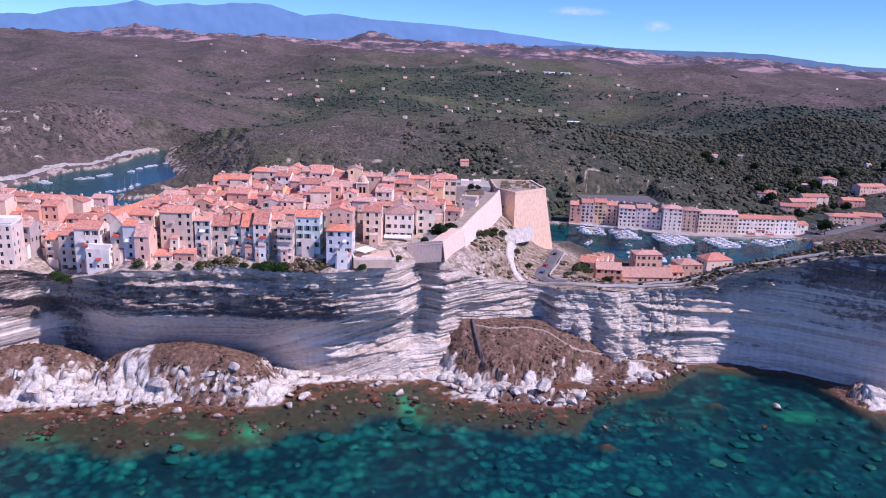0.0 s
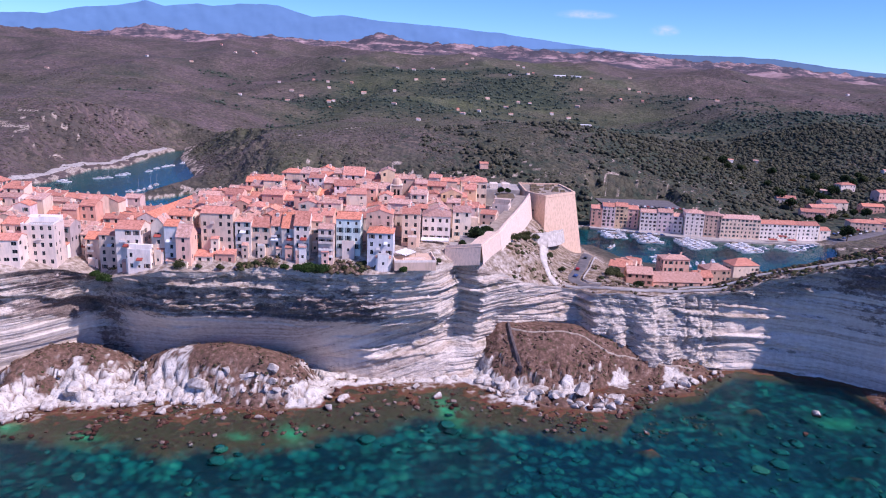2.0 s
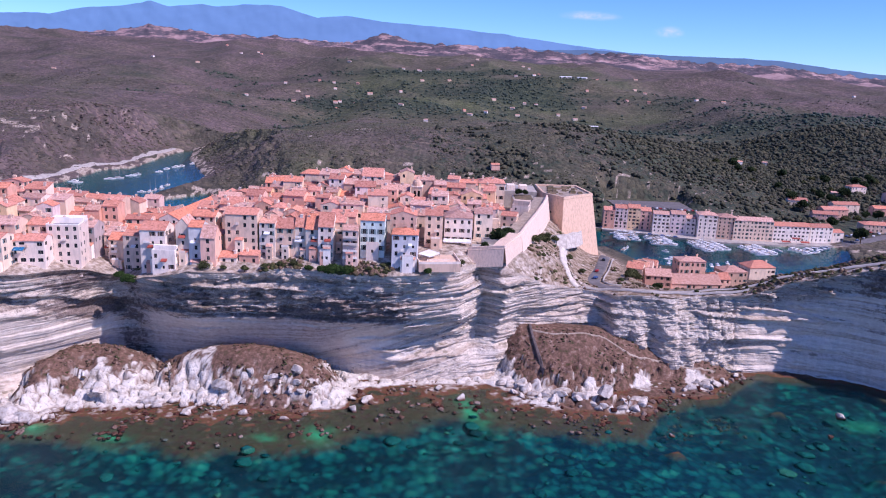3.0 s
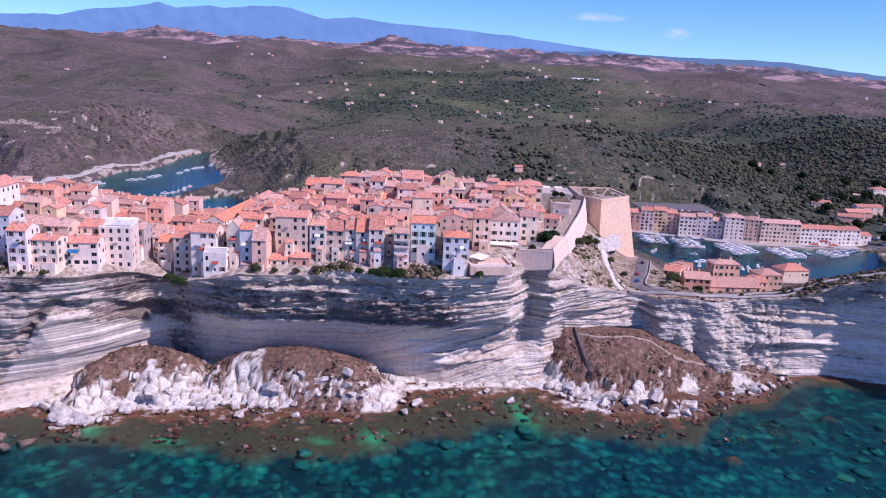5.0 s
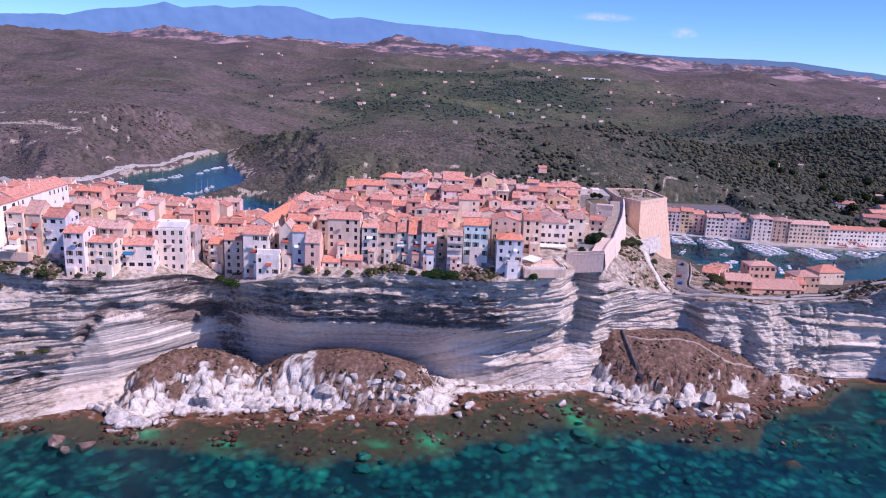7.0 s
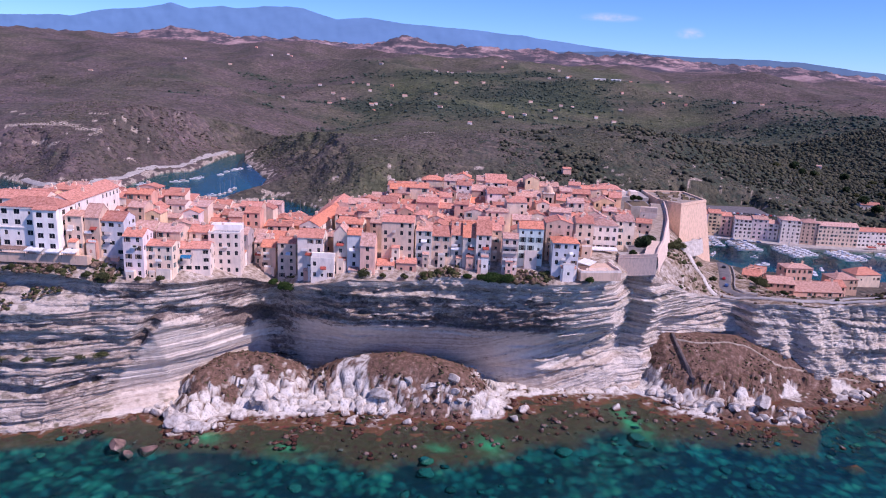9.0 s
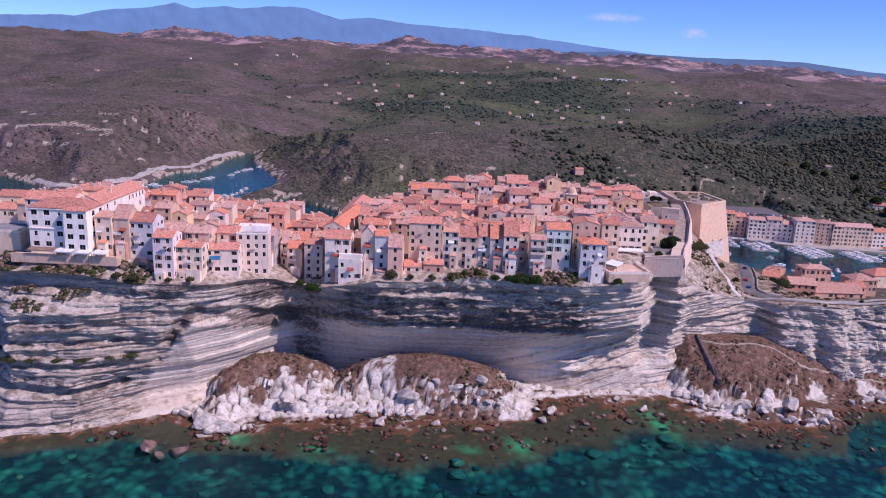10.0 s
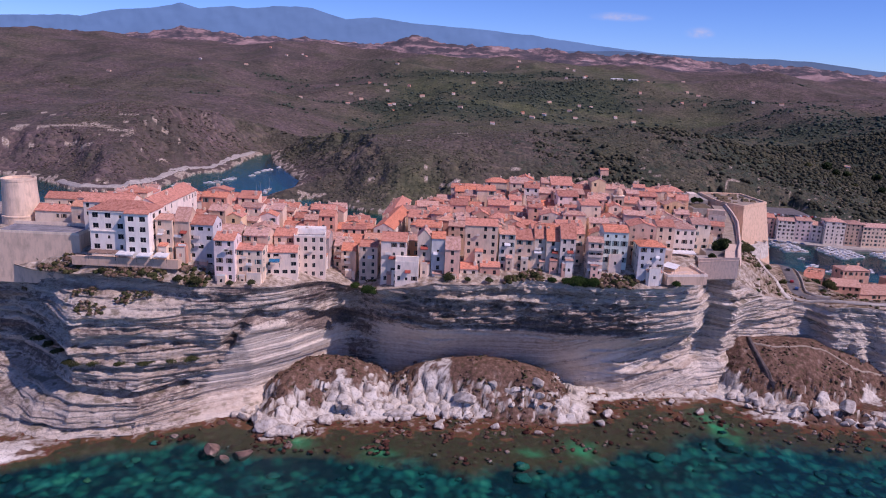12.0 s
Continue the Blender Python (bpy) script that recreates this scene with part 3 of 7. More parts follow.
def ground_z(x, y, w=None):
    """Height of the land behind the cliff's edge."""
    x, y = np.asarray(x, float), np.asarray(y, float)
    xc = np.clip(x, -420, 330)
    w = y - edge_y(xc) if w is None else w
    near = edge_z(xc)
    # the old town's plateau, its high crown, and the fall to the harbour
    level = np.interp(x, [-420, -310, -240, -215, -190, -172, -160, -140, -110, -60, -20, 10, 40], [62, 65, 66, 60, 57, 50, 52, 56, 60, 62, 61, 56, 54])
    town = near + (level - near) * smooth(0, 14, w)
    town = town + 8 * bell(x, y, -62, 425, 75, 55)
    back = smooth(-110, -190, x)
    town = town - back * (10 * smooth(350, 420, y) + 14 * smooth(430, 500, y))
    # the ramparts' slope, the saddle with the road, and the eastern headland
    road = near + (35 - near) * smooth(0, 25, w) - 10 * smooth(430, 485, y)
    low = near + (np.interp(x, [80, 110, 180], [15, 10, 9]) - near) * smooth(8, 80, w)
    saddle = road * (1 - smooth(72, 104, x)) + low * smooth(72, 104, x)
    reach = np.interp(x, [125, 165, 215, 330], [75, 105, 150, 200])
    head = near - (near - 6) * smooth(0.2, 1.0, w / reach)
    low = saddle * (1 - smooth(140, 215, x)) + head * smooth(140, 215, x)
    part = smooth(0, 1, (x - 14 - 0.2 * (y - 340)) / 34.0)
    south = town * (1 - part) + low * part
    south = south * (1 - smooth(500, 590, y)) + 3 * smooth(500, 590, y)
    base = np.interp(y, [600, 720, 1000, 1300, 1650, 2000, 2400, 2750, 3000, 3500, 3800, 4050, 4300, 5000], [4, 14, 28, 34, 48, 88, 126, 154, 148, 150, 176, 208, 228, 232])
    base = base - 0.018 * np.clip(x, -1500, 1500) * smooth(1700, 2600, y) * smooth(3400, 2900, y)
    base = base - np.interp(x, [877, 1200, 1523, 1846, 2170, 2391, 3200], [0, 19, 36, 48, 66, 84, 105]) * smooth(2400, 4200, y)
    north = base + 46 * bell(x, y, -60, 880, 270, 140) + 30 * bell(x, y, 150, 900, 130, 110) + 34 * bell(x, y, -560, 1010, 190, 150) + 20 * bell(x, y, -900, 1200, 300, 250)
    north = north - 16 * bell(x, y, 420, 760, 120, 160) - 12 * bell(x, y, -300, 1200, 120, 150) + 12 * bell(x, y, 700, 1350, 250, 150)
    # gully behind the inlet, the eastern valley and the hill beyond it
    gully = np.exp(-((x + 300 + 70 * np.sin(y / 170.0)) / 80.0) ** 2) * smooth(1050, 1250, y) * smooth(2200, 1700, y)
    vale = np.exp(-((x - 500 + 0.2 * (y - 900)) / 120.0) ** 2) * smooth(850, 1050, y) * smooth(1900, 1400, y)
    north = north - 20 * gully - 16 * vale + 26 * bell(x, y, 860, 1420, 300, 260) + 18 * bell(x, y, -640, 1500, 240, 220)
    roll = 1 - np.abs(vnoise(x / 430 + 0.3, y / 300, 0, 38)) * 2
    north = north + 20 * smooth(1150, 1700, y) * smooth(3600, 2800, y) * roll
    far = smooth(750, 1600, y)
    north = north + fbm(x / 330, y / 260, 0, 4, 31) * (6 + 22 * far) + (13 * far) * (1 - 2 * np.abs(vnoise(x / 260 + y / 700, y / 420, 0, 37))) + fbm(x / 60, y / 60, 0, 3, 32) * (2.2 + 2 * far)
    north = north + smooth(3300, 4100, y) * (14 * np.abs(fbm(x / 420, y / 300, 0, 4, 33)) + 34 * np.abs(fbm(x / 80, y / 60, 0, 4, 34)) - 9)
    ridge = 44 * bell(x, y, -400, 4350, 150, 200) + 44 * bell(x, y, -1760, 4350, 190, 250) + 18 * bell(x, y, -1000, 4350, 600, 250) + 6 * bell(x, y, 450, 4350, 500, 250)
    north = np.maximum(north, 3.0)
    north = north + ridge * (0.75 + 0.5 * np.abs(fbm(x / 110, y / 90, 0, 4, 35)))
    pad = smooth(130, 140, x) * smooth(228, 218, x) * smooth(696, 706, y) * smooth(772, 764, y)
    north = north * (1 - pad) + 15 * pad
    mixn = smooth(585, 615, y)
    z = south * (1 - mixn) + north * mixn
    d = shore_distance(x, y)
    quay = smooth(100, 120, x) * smooth(345, 320, x) * smooth(600, 625, y)
    bank = np.where(d < 0, -3.0 - 9 * smooth(0, -14, d), 1.3 + (0.5 - 0.2 * smooth(0, -150, x) * smooth(690, 720, y) + 0.25 * fbm(x / 25, y / 25, 0, 3, 36)) * np.maximum(d - 2 - 34 * quay, 0) + 0.005 * np.maximum(d - 12, 0) ** 2)
    return np.minimum(z, bank)


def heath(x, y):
    """0 on green scrub, 1 on purple-brown heather country; rises far off to paint in haze."""
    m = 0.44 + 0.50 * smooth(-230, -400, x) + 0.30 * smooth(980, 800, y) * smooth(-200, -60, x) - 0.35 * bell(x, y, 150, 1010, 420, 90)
    # first term lightens the shaded west slope, last term paints distance haze
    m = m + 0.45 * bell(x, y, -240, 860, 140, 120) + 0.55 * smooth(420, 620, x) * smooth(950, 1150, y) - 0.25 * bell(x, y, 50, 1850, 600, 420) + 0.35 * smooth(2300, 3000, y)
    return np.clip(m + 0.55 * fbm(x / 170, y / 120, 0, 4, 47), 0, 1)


def wood(x, y):
    """Where dark holm oak and pine stand thick."""
    m = 0.10 + 0.42 * bell(x, y, 470, 930, 150, 170) + 0.75 * bell(x, y, 515, 1250, 34, 26) + 0.42 * bell(x, y, 760, 1200, 260, 160) + 0.38 * bell(x, y, 60, 1850, 650, 380) + 0.45 * bell(x, y, 260, 770, 170, 90) + 0.22 * bell(x, y, 60, 850, 200, 80) + 0.30 * bell(x, y, 150, 715, 150, 35)
    m = m + 0.22 * bell(x, y, -20, 735, 110, 30) + 0.25 * bell(x, y, -300, 1500, 70, 350)
    m = m + 0.24 * smooth(40, 300, x) * smooth(780, 900, y) * smooth(1750, 1350, y) + 0.10 * smooth(-200, 0, x) * smooth(760, 860, y) * smooth(1300, 1100, y)
    # thinned to lighten by colour the west slope turned from the sun
    m = m - 0.5 * bell(x, y, -230, 850, 130, 130)
    return np.clip(m + 0.42 * fbm(x / 130, y / 60, 0, 4, 48), 0, 1)


def build_ground():
    w1 = [0.0]
    step = 1.0
    while w1[-1] < 4550:
        w1.append(w1[-1] + step)
        step *= 1.0125
    c, w = np.meshgrid(COLS, np.array(w1))
    x = -60 + (c + 60) * (1 + w / 480)
    k = smooth(0, 120, w)
    y = edge_y(c) * (1 - k) + 310 * k + w
    z = ground_z(x, y)
    z[0] = edge_z(COLS)
    d = shore_distance(x, y)
    town = smooth(560, 520, y) * smooth(110, 60, x)
    shoreband = smooth(9.5, 8.5, d + 18 * fbm(x / 14, y / 14, 0, 5, 41)) * smooth(-0.12, 0.0, fbm(x / 5, y / 5, 0, 4, 46)) * smooth(590, 640, y)
    outcrop = smooth(0.47, 0.52, fbm(x / 22, y / 10, z / 30, 5, 42) + 0.35 * bell(x, y, -44, 770, 90, 22) + 0.25 * bell(x, y, -600, 900, 150, 40) + 0.60 * bell(x, y, -640, 925, 70, 10) + 0.42 * bell(x, y, -500, 1110, 40, 14) + 0.65 * bell(x, y, -800, 1185, 90, 14)) * smooth(1250, 950, y)
    outcrop = np.maximum(outcrop, 0.7 * smooth(0.42, 0.55, fbm(x / 7, y / 5, 0, 4, 40) + 0.12 * bell(x, y, 180, 765, 170, 40) + 0.22 * bell(x, y, 70, 735, 50, 30)) * smooth(860, 800, y) * smooth(20, 70, x) * smooth(380, 300, x))
    outcrop = np.maximum(outcrop, smooth(0.5, 0.7, bell(x, y, -84, 724, 60, 16) + 0.25 * fbm(x / 9, y / 9, 0, 3, 39)))
    rim = smooth(9, 3, w) * smooth(-0.05, 0.1, fbm(c / 5, w / 3, 0, 4, 43))
    slope = smooth(6, 16, x - 0.25 * (y - 345)) * smooth(585, 560, y) * smooth(118, 90, x)
    dry = slope * 0.9 * smooth(0.15, 0.4, fbm(x / 7, y / 7, 0, 4, 45))
    soil = slope * 0.95
    rock = np.clip(town * 0.95 * (1 - slope) * (0.75 + 0.25 * smooth(6, 15, w + 6 * fbm(c / 9, w / 5, 0, 3, 49))) + dry + 0.75 * shoreband + 0.8 * outcrop + rim, 0, 1) * smooth(-1.5, 0.5, d)
    granite = smooth(2950, 3300, y + 250 * fbm(x / 600, y / 500, 0, 3, 44))
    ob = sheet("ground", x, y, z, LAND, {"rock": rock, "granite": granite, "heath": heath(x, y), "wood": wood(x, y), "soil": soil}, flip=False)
    return tagged(ob, "scrub-covered limestone land rolling back to granite hills", "ground", kind="structure")


build_ground()


# ---- shore: domes, mound, reef and sea bed as one sheet ----
SHORE_X = [-330, -283, -243, -226, -207, -197, -184, -169, -135, -111, -75, -70, -36, -3, 14, 35, 62, 79, 111, 125, 133, 149, 179, 192, 200, 330]
SHORE_Y = [245, 252, 260, 272, 281, 263, 263, 279, 283, 286, 294, 308, 316, 320, 307, 299, 299, 318, 331, 344, 345, 345, 339, 328, 306, 285]
REEF_X = [-330, -283, -243, -225, -199, -149, -115, -84, -69, -40, -13, 4, 30, 59, 72, 110, 125, 133, 180, 195, 330]
REEF_Y = [222, 236, 250, 259, 252, 255, 250, 256, 263, 277, 291, 281, 275, 276, 297, 318, 335, 341, 333, 283, 232]


def blocks(x, y, lump):
    """Angular blocks: each cell a tilted face, with a joint round it."""
    wx, wy = x / 5.2 + 0.25 * lump, y / 4.6 + 0.25 * vnoise(x / 4, y / 4, 0, 60)
    d1, d2, tilt = np.full(x.shape, 9.0), np.full(x.shape, 9.0), np.zeros(x.shape)
    ix, iy = np.floor(wx), np.floor(wy)
    for ox in (-1, 0, 1):
        for oy in (-1, 0, 1):
            gx, gy = ix + ox, iy + oy
            h1, h2, h3 = hash01(gx, gy, gx * 0, 61), hash01(gx, gy, gx * 0, 62), hash01(gx, gy, gx * 0, 64)
            px, py = wx - gx - 0.1 - 0.8 * h1, wy - gy - 0.1 - 0.8 * h2
            q = np.hypot(px, py)
            t = 3.0 * (h3 - 0.5) + 3.4 * (h1 - 0.5) * px + (3.0 * h2 - 2.2) * py
            near = q < d1
            d2 = np.where(near, d1, np.minimum(d2, q))
            tilt = np.where(near, t, tilt)
            d1 = np.where(near, q, d1)
    return tilt, smooth(0.17, 0.02, d2 - d1)


def shore_z(x, y):
    line = np.interp(x, SHORE_X, SHORE_Y)
    out = line - y
    width = np.maximum(line - np.interp(x, REEF_X, REEF_Y), 2.0)
    u = out / width + 0.22 * fbm(x / 13, y / 13, 0, 4, 51)
    reef = 0.20 - 0.66 * smooth(0.0, 0.9, u) + 0.55 * fbm(x / 5, y / 5, 0, 4, 52) + 0.32 * fbm(x / 1.9, y / 1.6, 0, 3, 67)
    bed = reef - 3.2 * smooth(0.85, 1.5, u) - 2.6 * smooth(14, 85, out - width)
    for px, py, rx, ry, up in ((145, 251, 9, 4, 4.4), (70, 263, 4, 3, 4.4), (128, 304, 5, 4, 3.2), (160, 268, 8, 4, 3.4), (112, 288, 4, 3, 2.6), (-290, 236, 18, 9, 3.4)):
        bed = bed + up * bell(x + 2.5 * fbm(x / 4, y / 4, 0, 3, 50), y, px, py, rx, ry)
    bed = bed + 0.9 * smooth(0.9, 1.4, u) * fbm(x / 9, y / 9, 0, 4, 53)
    lump = fbm(x / 6, y / 6, 0, 4, 54)
    cleft = np.abs(vnoise(x / 10 + 0.8 * lump, y / 18, 0, 55))
    # two scrub-topped domes
    wob = 3.0 * fbm(x / 11, y / 11, 0, 3, 56)
    front1 = 281 - 14 * np.exp(-((x + 195) / 9.0) ** 2) + wob
    front2 = 287.5 - 2.5 * np.sin((x + 110) / 14.0) + wob
    arch1 = np.sqrt(np.clip(1 - ((x + 178) / 29.0) ** 2, 0, 1))
    arch2 = np.sqrt(np.clip(1 - ((x + 111) / 41.0) ** 2, 0, 1))
    d1 = 16.5 * arch1 * smooth(-3, 27, y - front1) ** 0.85 * smooth(336, 306, y)
    d2 = 18.5 * arch2 * smooth(-3, 20, y - front2) ** 0.8 * smooth(336, 309, y)
    foot = 4.0 * smooth(-214, -200, x) * smooth(-62, -74, x) * smooth(0, 4, y - (286 - 8 * np.exp(-((x + 196) / 9.0) ** 2) + wob))
    # the scrubby mound with the footpath, and the beach beside it
    m_front = np.interp(x, [-2, 8, 25, 45, 62, 80, 100, 118, 126], [328, 318, 309, 310, 318, 330, 334, 338, 345])
    m_top = np.interp(x, [-4, 4, 14, 22, 52, 72, 88, 104, 120], [0, 11, 22.5, 21, 20, 14, 10, 9, 2])
    m_run = np.interp(x, [0, 15, 50, 80, 110], [14, 30, 30, 14, 9])
    d3 = m_top * np.clip((y - m_front) / m_run, 0, 1) ** 0.85
    ledge = 1.7 * smooth(-82, -70, x) * smooth(14, -4, x) * smooth(-2, 1.5, -out)
    spit = 3.2 * bell(x, y, 40, 303, 22, 5) + 2.4 * bell(x, y, 58, 300, 10, 4) + 2.2 * bell(x, y, 200, 312, 9, 9) * 3
    beach = 0.9 * smooth(60, 70, x) * smooth(112, 96, x) * smooth(309, 318, y)
    rise = np.maximum.reduce([d1, d2, foot, d3, ledge, spit, beach])
    stone = smooth(0.4, 3.0, rise)
    high = bed * (1 - smooth(0, 1.2, rise)) + rise
    tilt, joint = blocks(x, y, lump)
    bare = smooth(15, 8, rise + 3 * lump) * smooth(345, 325, y + 0 * x)
    high = high + stone * bare * (1.1 * tilt - 2.4 * joint)
    high = high + stone * (0.45 * lump - 1.2 * np.clip(0.10 - cleft, 0, 1) * 8 * smooth(15, 7, rise) + 0.3 * fbm(x / 2.1, y / 2.1, 0, 3, 57))
    return high, rise, lump


def build_shore():
    x, y = np.meshgrid(np.arange(-330, 331, 0.75), np.arange(205, 352, 0.75))
    z, rise, lump = shore_z(x, y)
    gy, gx = np.gradient(z, 0.75)
    steep = np.hypot(gx, gy)
    cover = rise - 1.6 + 5.0 * lump + 10.5 * vnoise(x / 9, y / 22, 0, 62) + 4.5 * fbm(x / 2.6, y / 2.6, 0, 3, 66) + 11.0 * smooth(2, 16, x)
    scrub = smooth(6.5, 7.6, cover) * smooth(2.8, 1.6, steep - 1.2 * smooth(2, 16, x) + 1.2 * fbm(x / 5, y / 5, 0, 3, 58))
    # joints between blocks are darkened with the scrub's colour
    scrub = np.maximum(scrub, 0.75 * blocks(x, y, lump)[1] * smooth(1.5, 3.5, rise))
    sand = bell(x + 0.35 * (y - 290), y, -9, 290, 5, 10) + 0.9 * bell(x, y, -72, 266, 5, 6) + 0.8 * bell(x, y, -182, 260, 8, 4) + 0.6 * bell(x, y, -92, 262, 5, 3) + 0.6 * bell(x, y, 165, 302, 10, 6) + 0.7 * bell(x, y, -150, 257, 6, 4)
    sand = np.clip(0.85 * sand * (0.8 + 1.5 * fbm(x / 6, y / 6, 0, 4, 59)), 0, 0.9)
    ob = sheet("shore_and_seabed", x, y, z, SHORE, {"scrub": scrub, "sand": sand}, smooth_shade=False)
    tagged(ob, "white limestone shore rocks with brown scrub, reef and sea bed", "shore", kind="structure")
    xs, ys = np.meshgrid(np.linspace(-900, 900, 90), np.array([-400, 0, 100, 205.0]))
    deep = sheet("seabed", xs, ys, np.full_like(xs, -6.0) + 0.0 * xs, SHORE, {"scrub": xs * 0, "sand": xs * 0})
    tagged(deep, "deep sea bed of weed and sand, coloured blue for depth", "sea bed", kind="structure")


build_shore()
xs, ys = np.meshgrid(np.linspace(-1500, 1500, 60), np.linspace(-600, 1200, 40))
tagged(sheet("sea", xs, ys, np.zeros_like(xs), WATER), "clear turquoise sea with small ripples", "sea", kind="structure")

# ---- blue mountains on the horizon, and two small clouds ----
# distance haze is painted: blue base colour plus a blue glow
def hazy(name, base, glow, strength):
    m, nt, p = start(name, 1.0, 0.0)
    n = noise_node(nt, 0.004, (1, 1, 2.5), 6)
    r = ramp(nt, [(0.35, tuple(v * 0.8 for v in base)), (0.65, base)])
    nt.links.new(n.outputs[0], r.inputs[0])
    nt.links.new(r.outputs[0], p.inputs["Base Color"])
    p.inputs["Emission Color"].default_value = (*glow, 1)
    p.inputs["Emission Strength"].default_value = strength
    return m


def mountain_range(name, y0, keys, heights, wild, seed, mat, label):
    mx, mv = np.meshgrid(np.linspace(-4400, 4400, 800), np.linspace(0, 1, 24))
    crest = np.interp(mx, keys, heights) + wild * fbm(mx / 150, mx * 0, 0, 5, seed)
    mz = 60 + (crest - 60) * mv
    my = y0 + 90 * mv + 12 * fbm(mx / 90, mz / 60, 0, 4, seed + 1)
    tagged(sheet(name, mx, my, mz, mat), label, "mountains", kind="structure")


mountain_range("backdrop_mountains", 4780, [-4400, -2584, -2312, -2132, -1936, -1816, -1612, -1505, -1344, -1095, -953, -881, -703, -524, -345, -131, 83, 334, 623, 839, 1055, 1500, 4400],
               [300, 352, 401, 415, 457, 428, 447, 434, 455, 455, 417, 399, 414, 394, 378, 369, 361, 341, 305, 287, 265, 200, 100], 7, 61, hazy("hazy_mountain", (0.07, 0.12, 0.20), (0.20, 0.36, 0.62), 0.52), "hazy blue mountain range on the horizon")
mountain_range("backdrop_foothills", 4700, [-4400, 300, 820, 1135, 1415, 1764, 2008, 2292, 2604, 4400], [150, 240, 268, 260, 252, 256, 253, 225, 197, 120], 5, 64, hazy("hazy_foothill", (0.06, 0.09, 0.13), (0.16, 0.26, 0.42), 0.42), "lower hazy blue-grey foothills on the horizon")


def cloud(x, z, w, h, seed):
    m = bpy.data.materials.new("cloud")
    m.use_nodes = True
    nt = m.node_tree
    nt.nodes.clear()
    out, tr, em, mx = (nt.nodes.new(k) for k in ("ShaderNodeOutputMaterial", "ShaderNodeBsdfTransparent", "ShaderNodeEmission", "ShaderNodeMixShader"))
    # the cloud's sunlit white is a glow of the card itself
    em.inputs[0].default_value = (0.80, 0.86, 1.0, 1)
    em.inputs[1].default_value = 0.75
    n = noise_node(nt, 0.010, (1, 1, 1.8), 7, rough=0.6)
    k = ramp(nt, [(0.0, grey(0.0)), (1.0, grey(0.75))])
    soft = math_node(nt, "MULTIPLY", attr(nt, "thick"), math_node(nt, "MULTIPLY", math_node(nt, "SUBTRACT", n.outputs[0], 0.36), 3.2))
    nt.links.new(soft, k.inputs[0])
    nt.links.new(k.outputs[0], mx.inputs[0])
    nt.links.new(tr.outputs[0], mx.inputs[1])
    nt.links.new(em.outputs[0], mx.inputs[2])
    nt.links.new(mx.outputs[0], out.inputs[0])
    a, b = np.meshgrid(np.linspace(-1, 1, 40), np.linspace(-1, 1, 24))
    thick = smooth(1.0, 0.15, np.hypot(a, np.where(b < 0, b * 1.5, b)))
    tagged(sheet("backdrop_cloud", x + a * w, 4860 - 40 * (1 - a * a), z + b * h, m, {"thick": thick}), "small faint white cloud over the horizon", "cloud", kind="structure")


cloud(840, 468, 230, 42, 1)
cloud(1340, 390, 115, 52, 2)


# ---- building materials ----
def plaster(name, c, stain=0.25, grain=0.35):
    m, nt, p = start(name, 0.9, 0.15)
    n1 = noise_node(nt, grain, (1, 1, 0.5), 6, rough=0.62)
    r1 = ramp(nt, [(0.35, tuple(v * (1 - 0.8 * stain) for v in c)), (0.55, c)])
    nt.links.new(n1.outputs[0], r1.inputs[0])
    st = noise_node(nt, 1.0, (1.3, 1.3, 0.22), 6, rough=0.65)
    r2 = ramp(nt, [(0.32, grey(0.80)), (0.5, grey(1.0))])
    nt.links.new(st.outputs[0], r2.inputs[0])
    col = mixc(nt, 0.7, r1.outputs[0], r2.outputs[0], "MULTIPLY")
    info = nt.nodes.new("ShaderNodeObjectInfo")
    r3 = ramp(nt, [(0.0, (0.84, 0.69, 0.63)), (0.22, (1.03, 0.90, 0.83)), (0.5, (1.13, 1.05, 0.99)), (1.0, (1.20, 1.18, 1.16))])
    nt.links.new(info.outputs["Random"], r3.inputs[0])
    col = mixc(nt, 1.0, col, r3.outputs[0], "MULTIPLY")
    nt.links.new(col, p.inputs["Base Color"])
    fine = noise_node(nt, 3.0, detail=5)
    bump(nt, p, fine.outputs[0], 0.35, 0.12)
    return m


def tiles(name, c):
    m, nt, p = start(name, 0.85, 0.2)
    n1 = noise_node(nt, 0.9, detail=6, rough=0.7)
    r1 = ramp(nt, [(0.32, tuple(v * 0.55 for v in c)), (0.5, c), (0.68, (min(1, c[0] * 1.15), c[1] * 1.4, c[2] * 1.6))])
    nt.links.new(n1.outputs[0], r1.inputs[0])
    info = nt.nodes.new("ShaderNodeObjectInfo")
    r3 = ramp(nt, [(0.0, (0.72, 0.74, 0.8)), (0.4, (0.95, 0.95, 0.95)), (0.75, (1.05, 1.12, 1.2)), (1.0, (1.15, 0.98, 0.82))])
    nt.links.new(info.outputs["Random"], r3.inputs[0])
    col = mixc(nt, 1.0, r1.outputs[0], r3.outputs[0], "MULTIPLY")
    rows = noise_node(nt, 1.0, (2.6, 2.6, 2.6), 2)
    nt.links.new(col, p.inputs["Base Color"])
    bump(nt, p, rows.outputs[0], 0.8, 0.15)
    return m


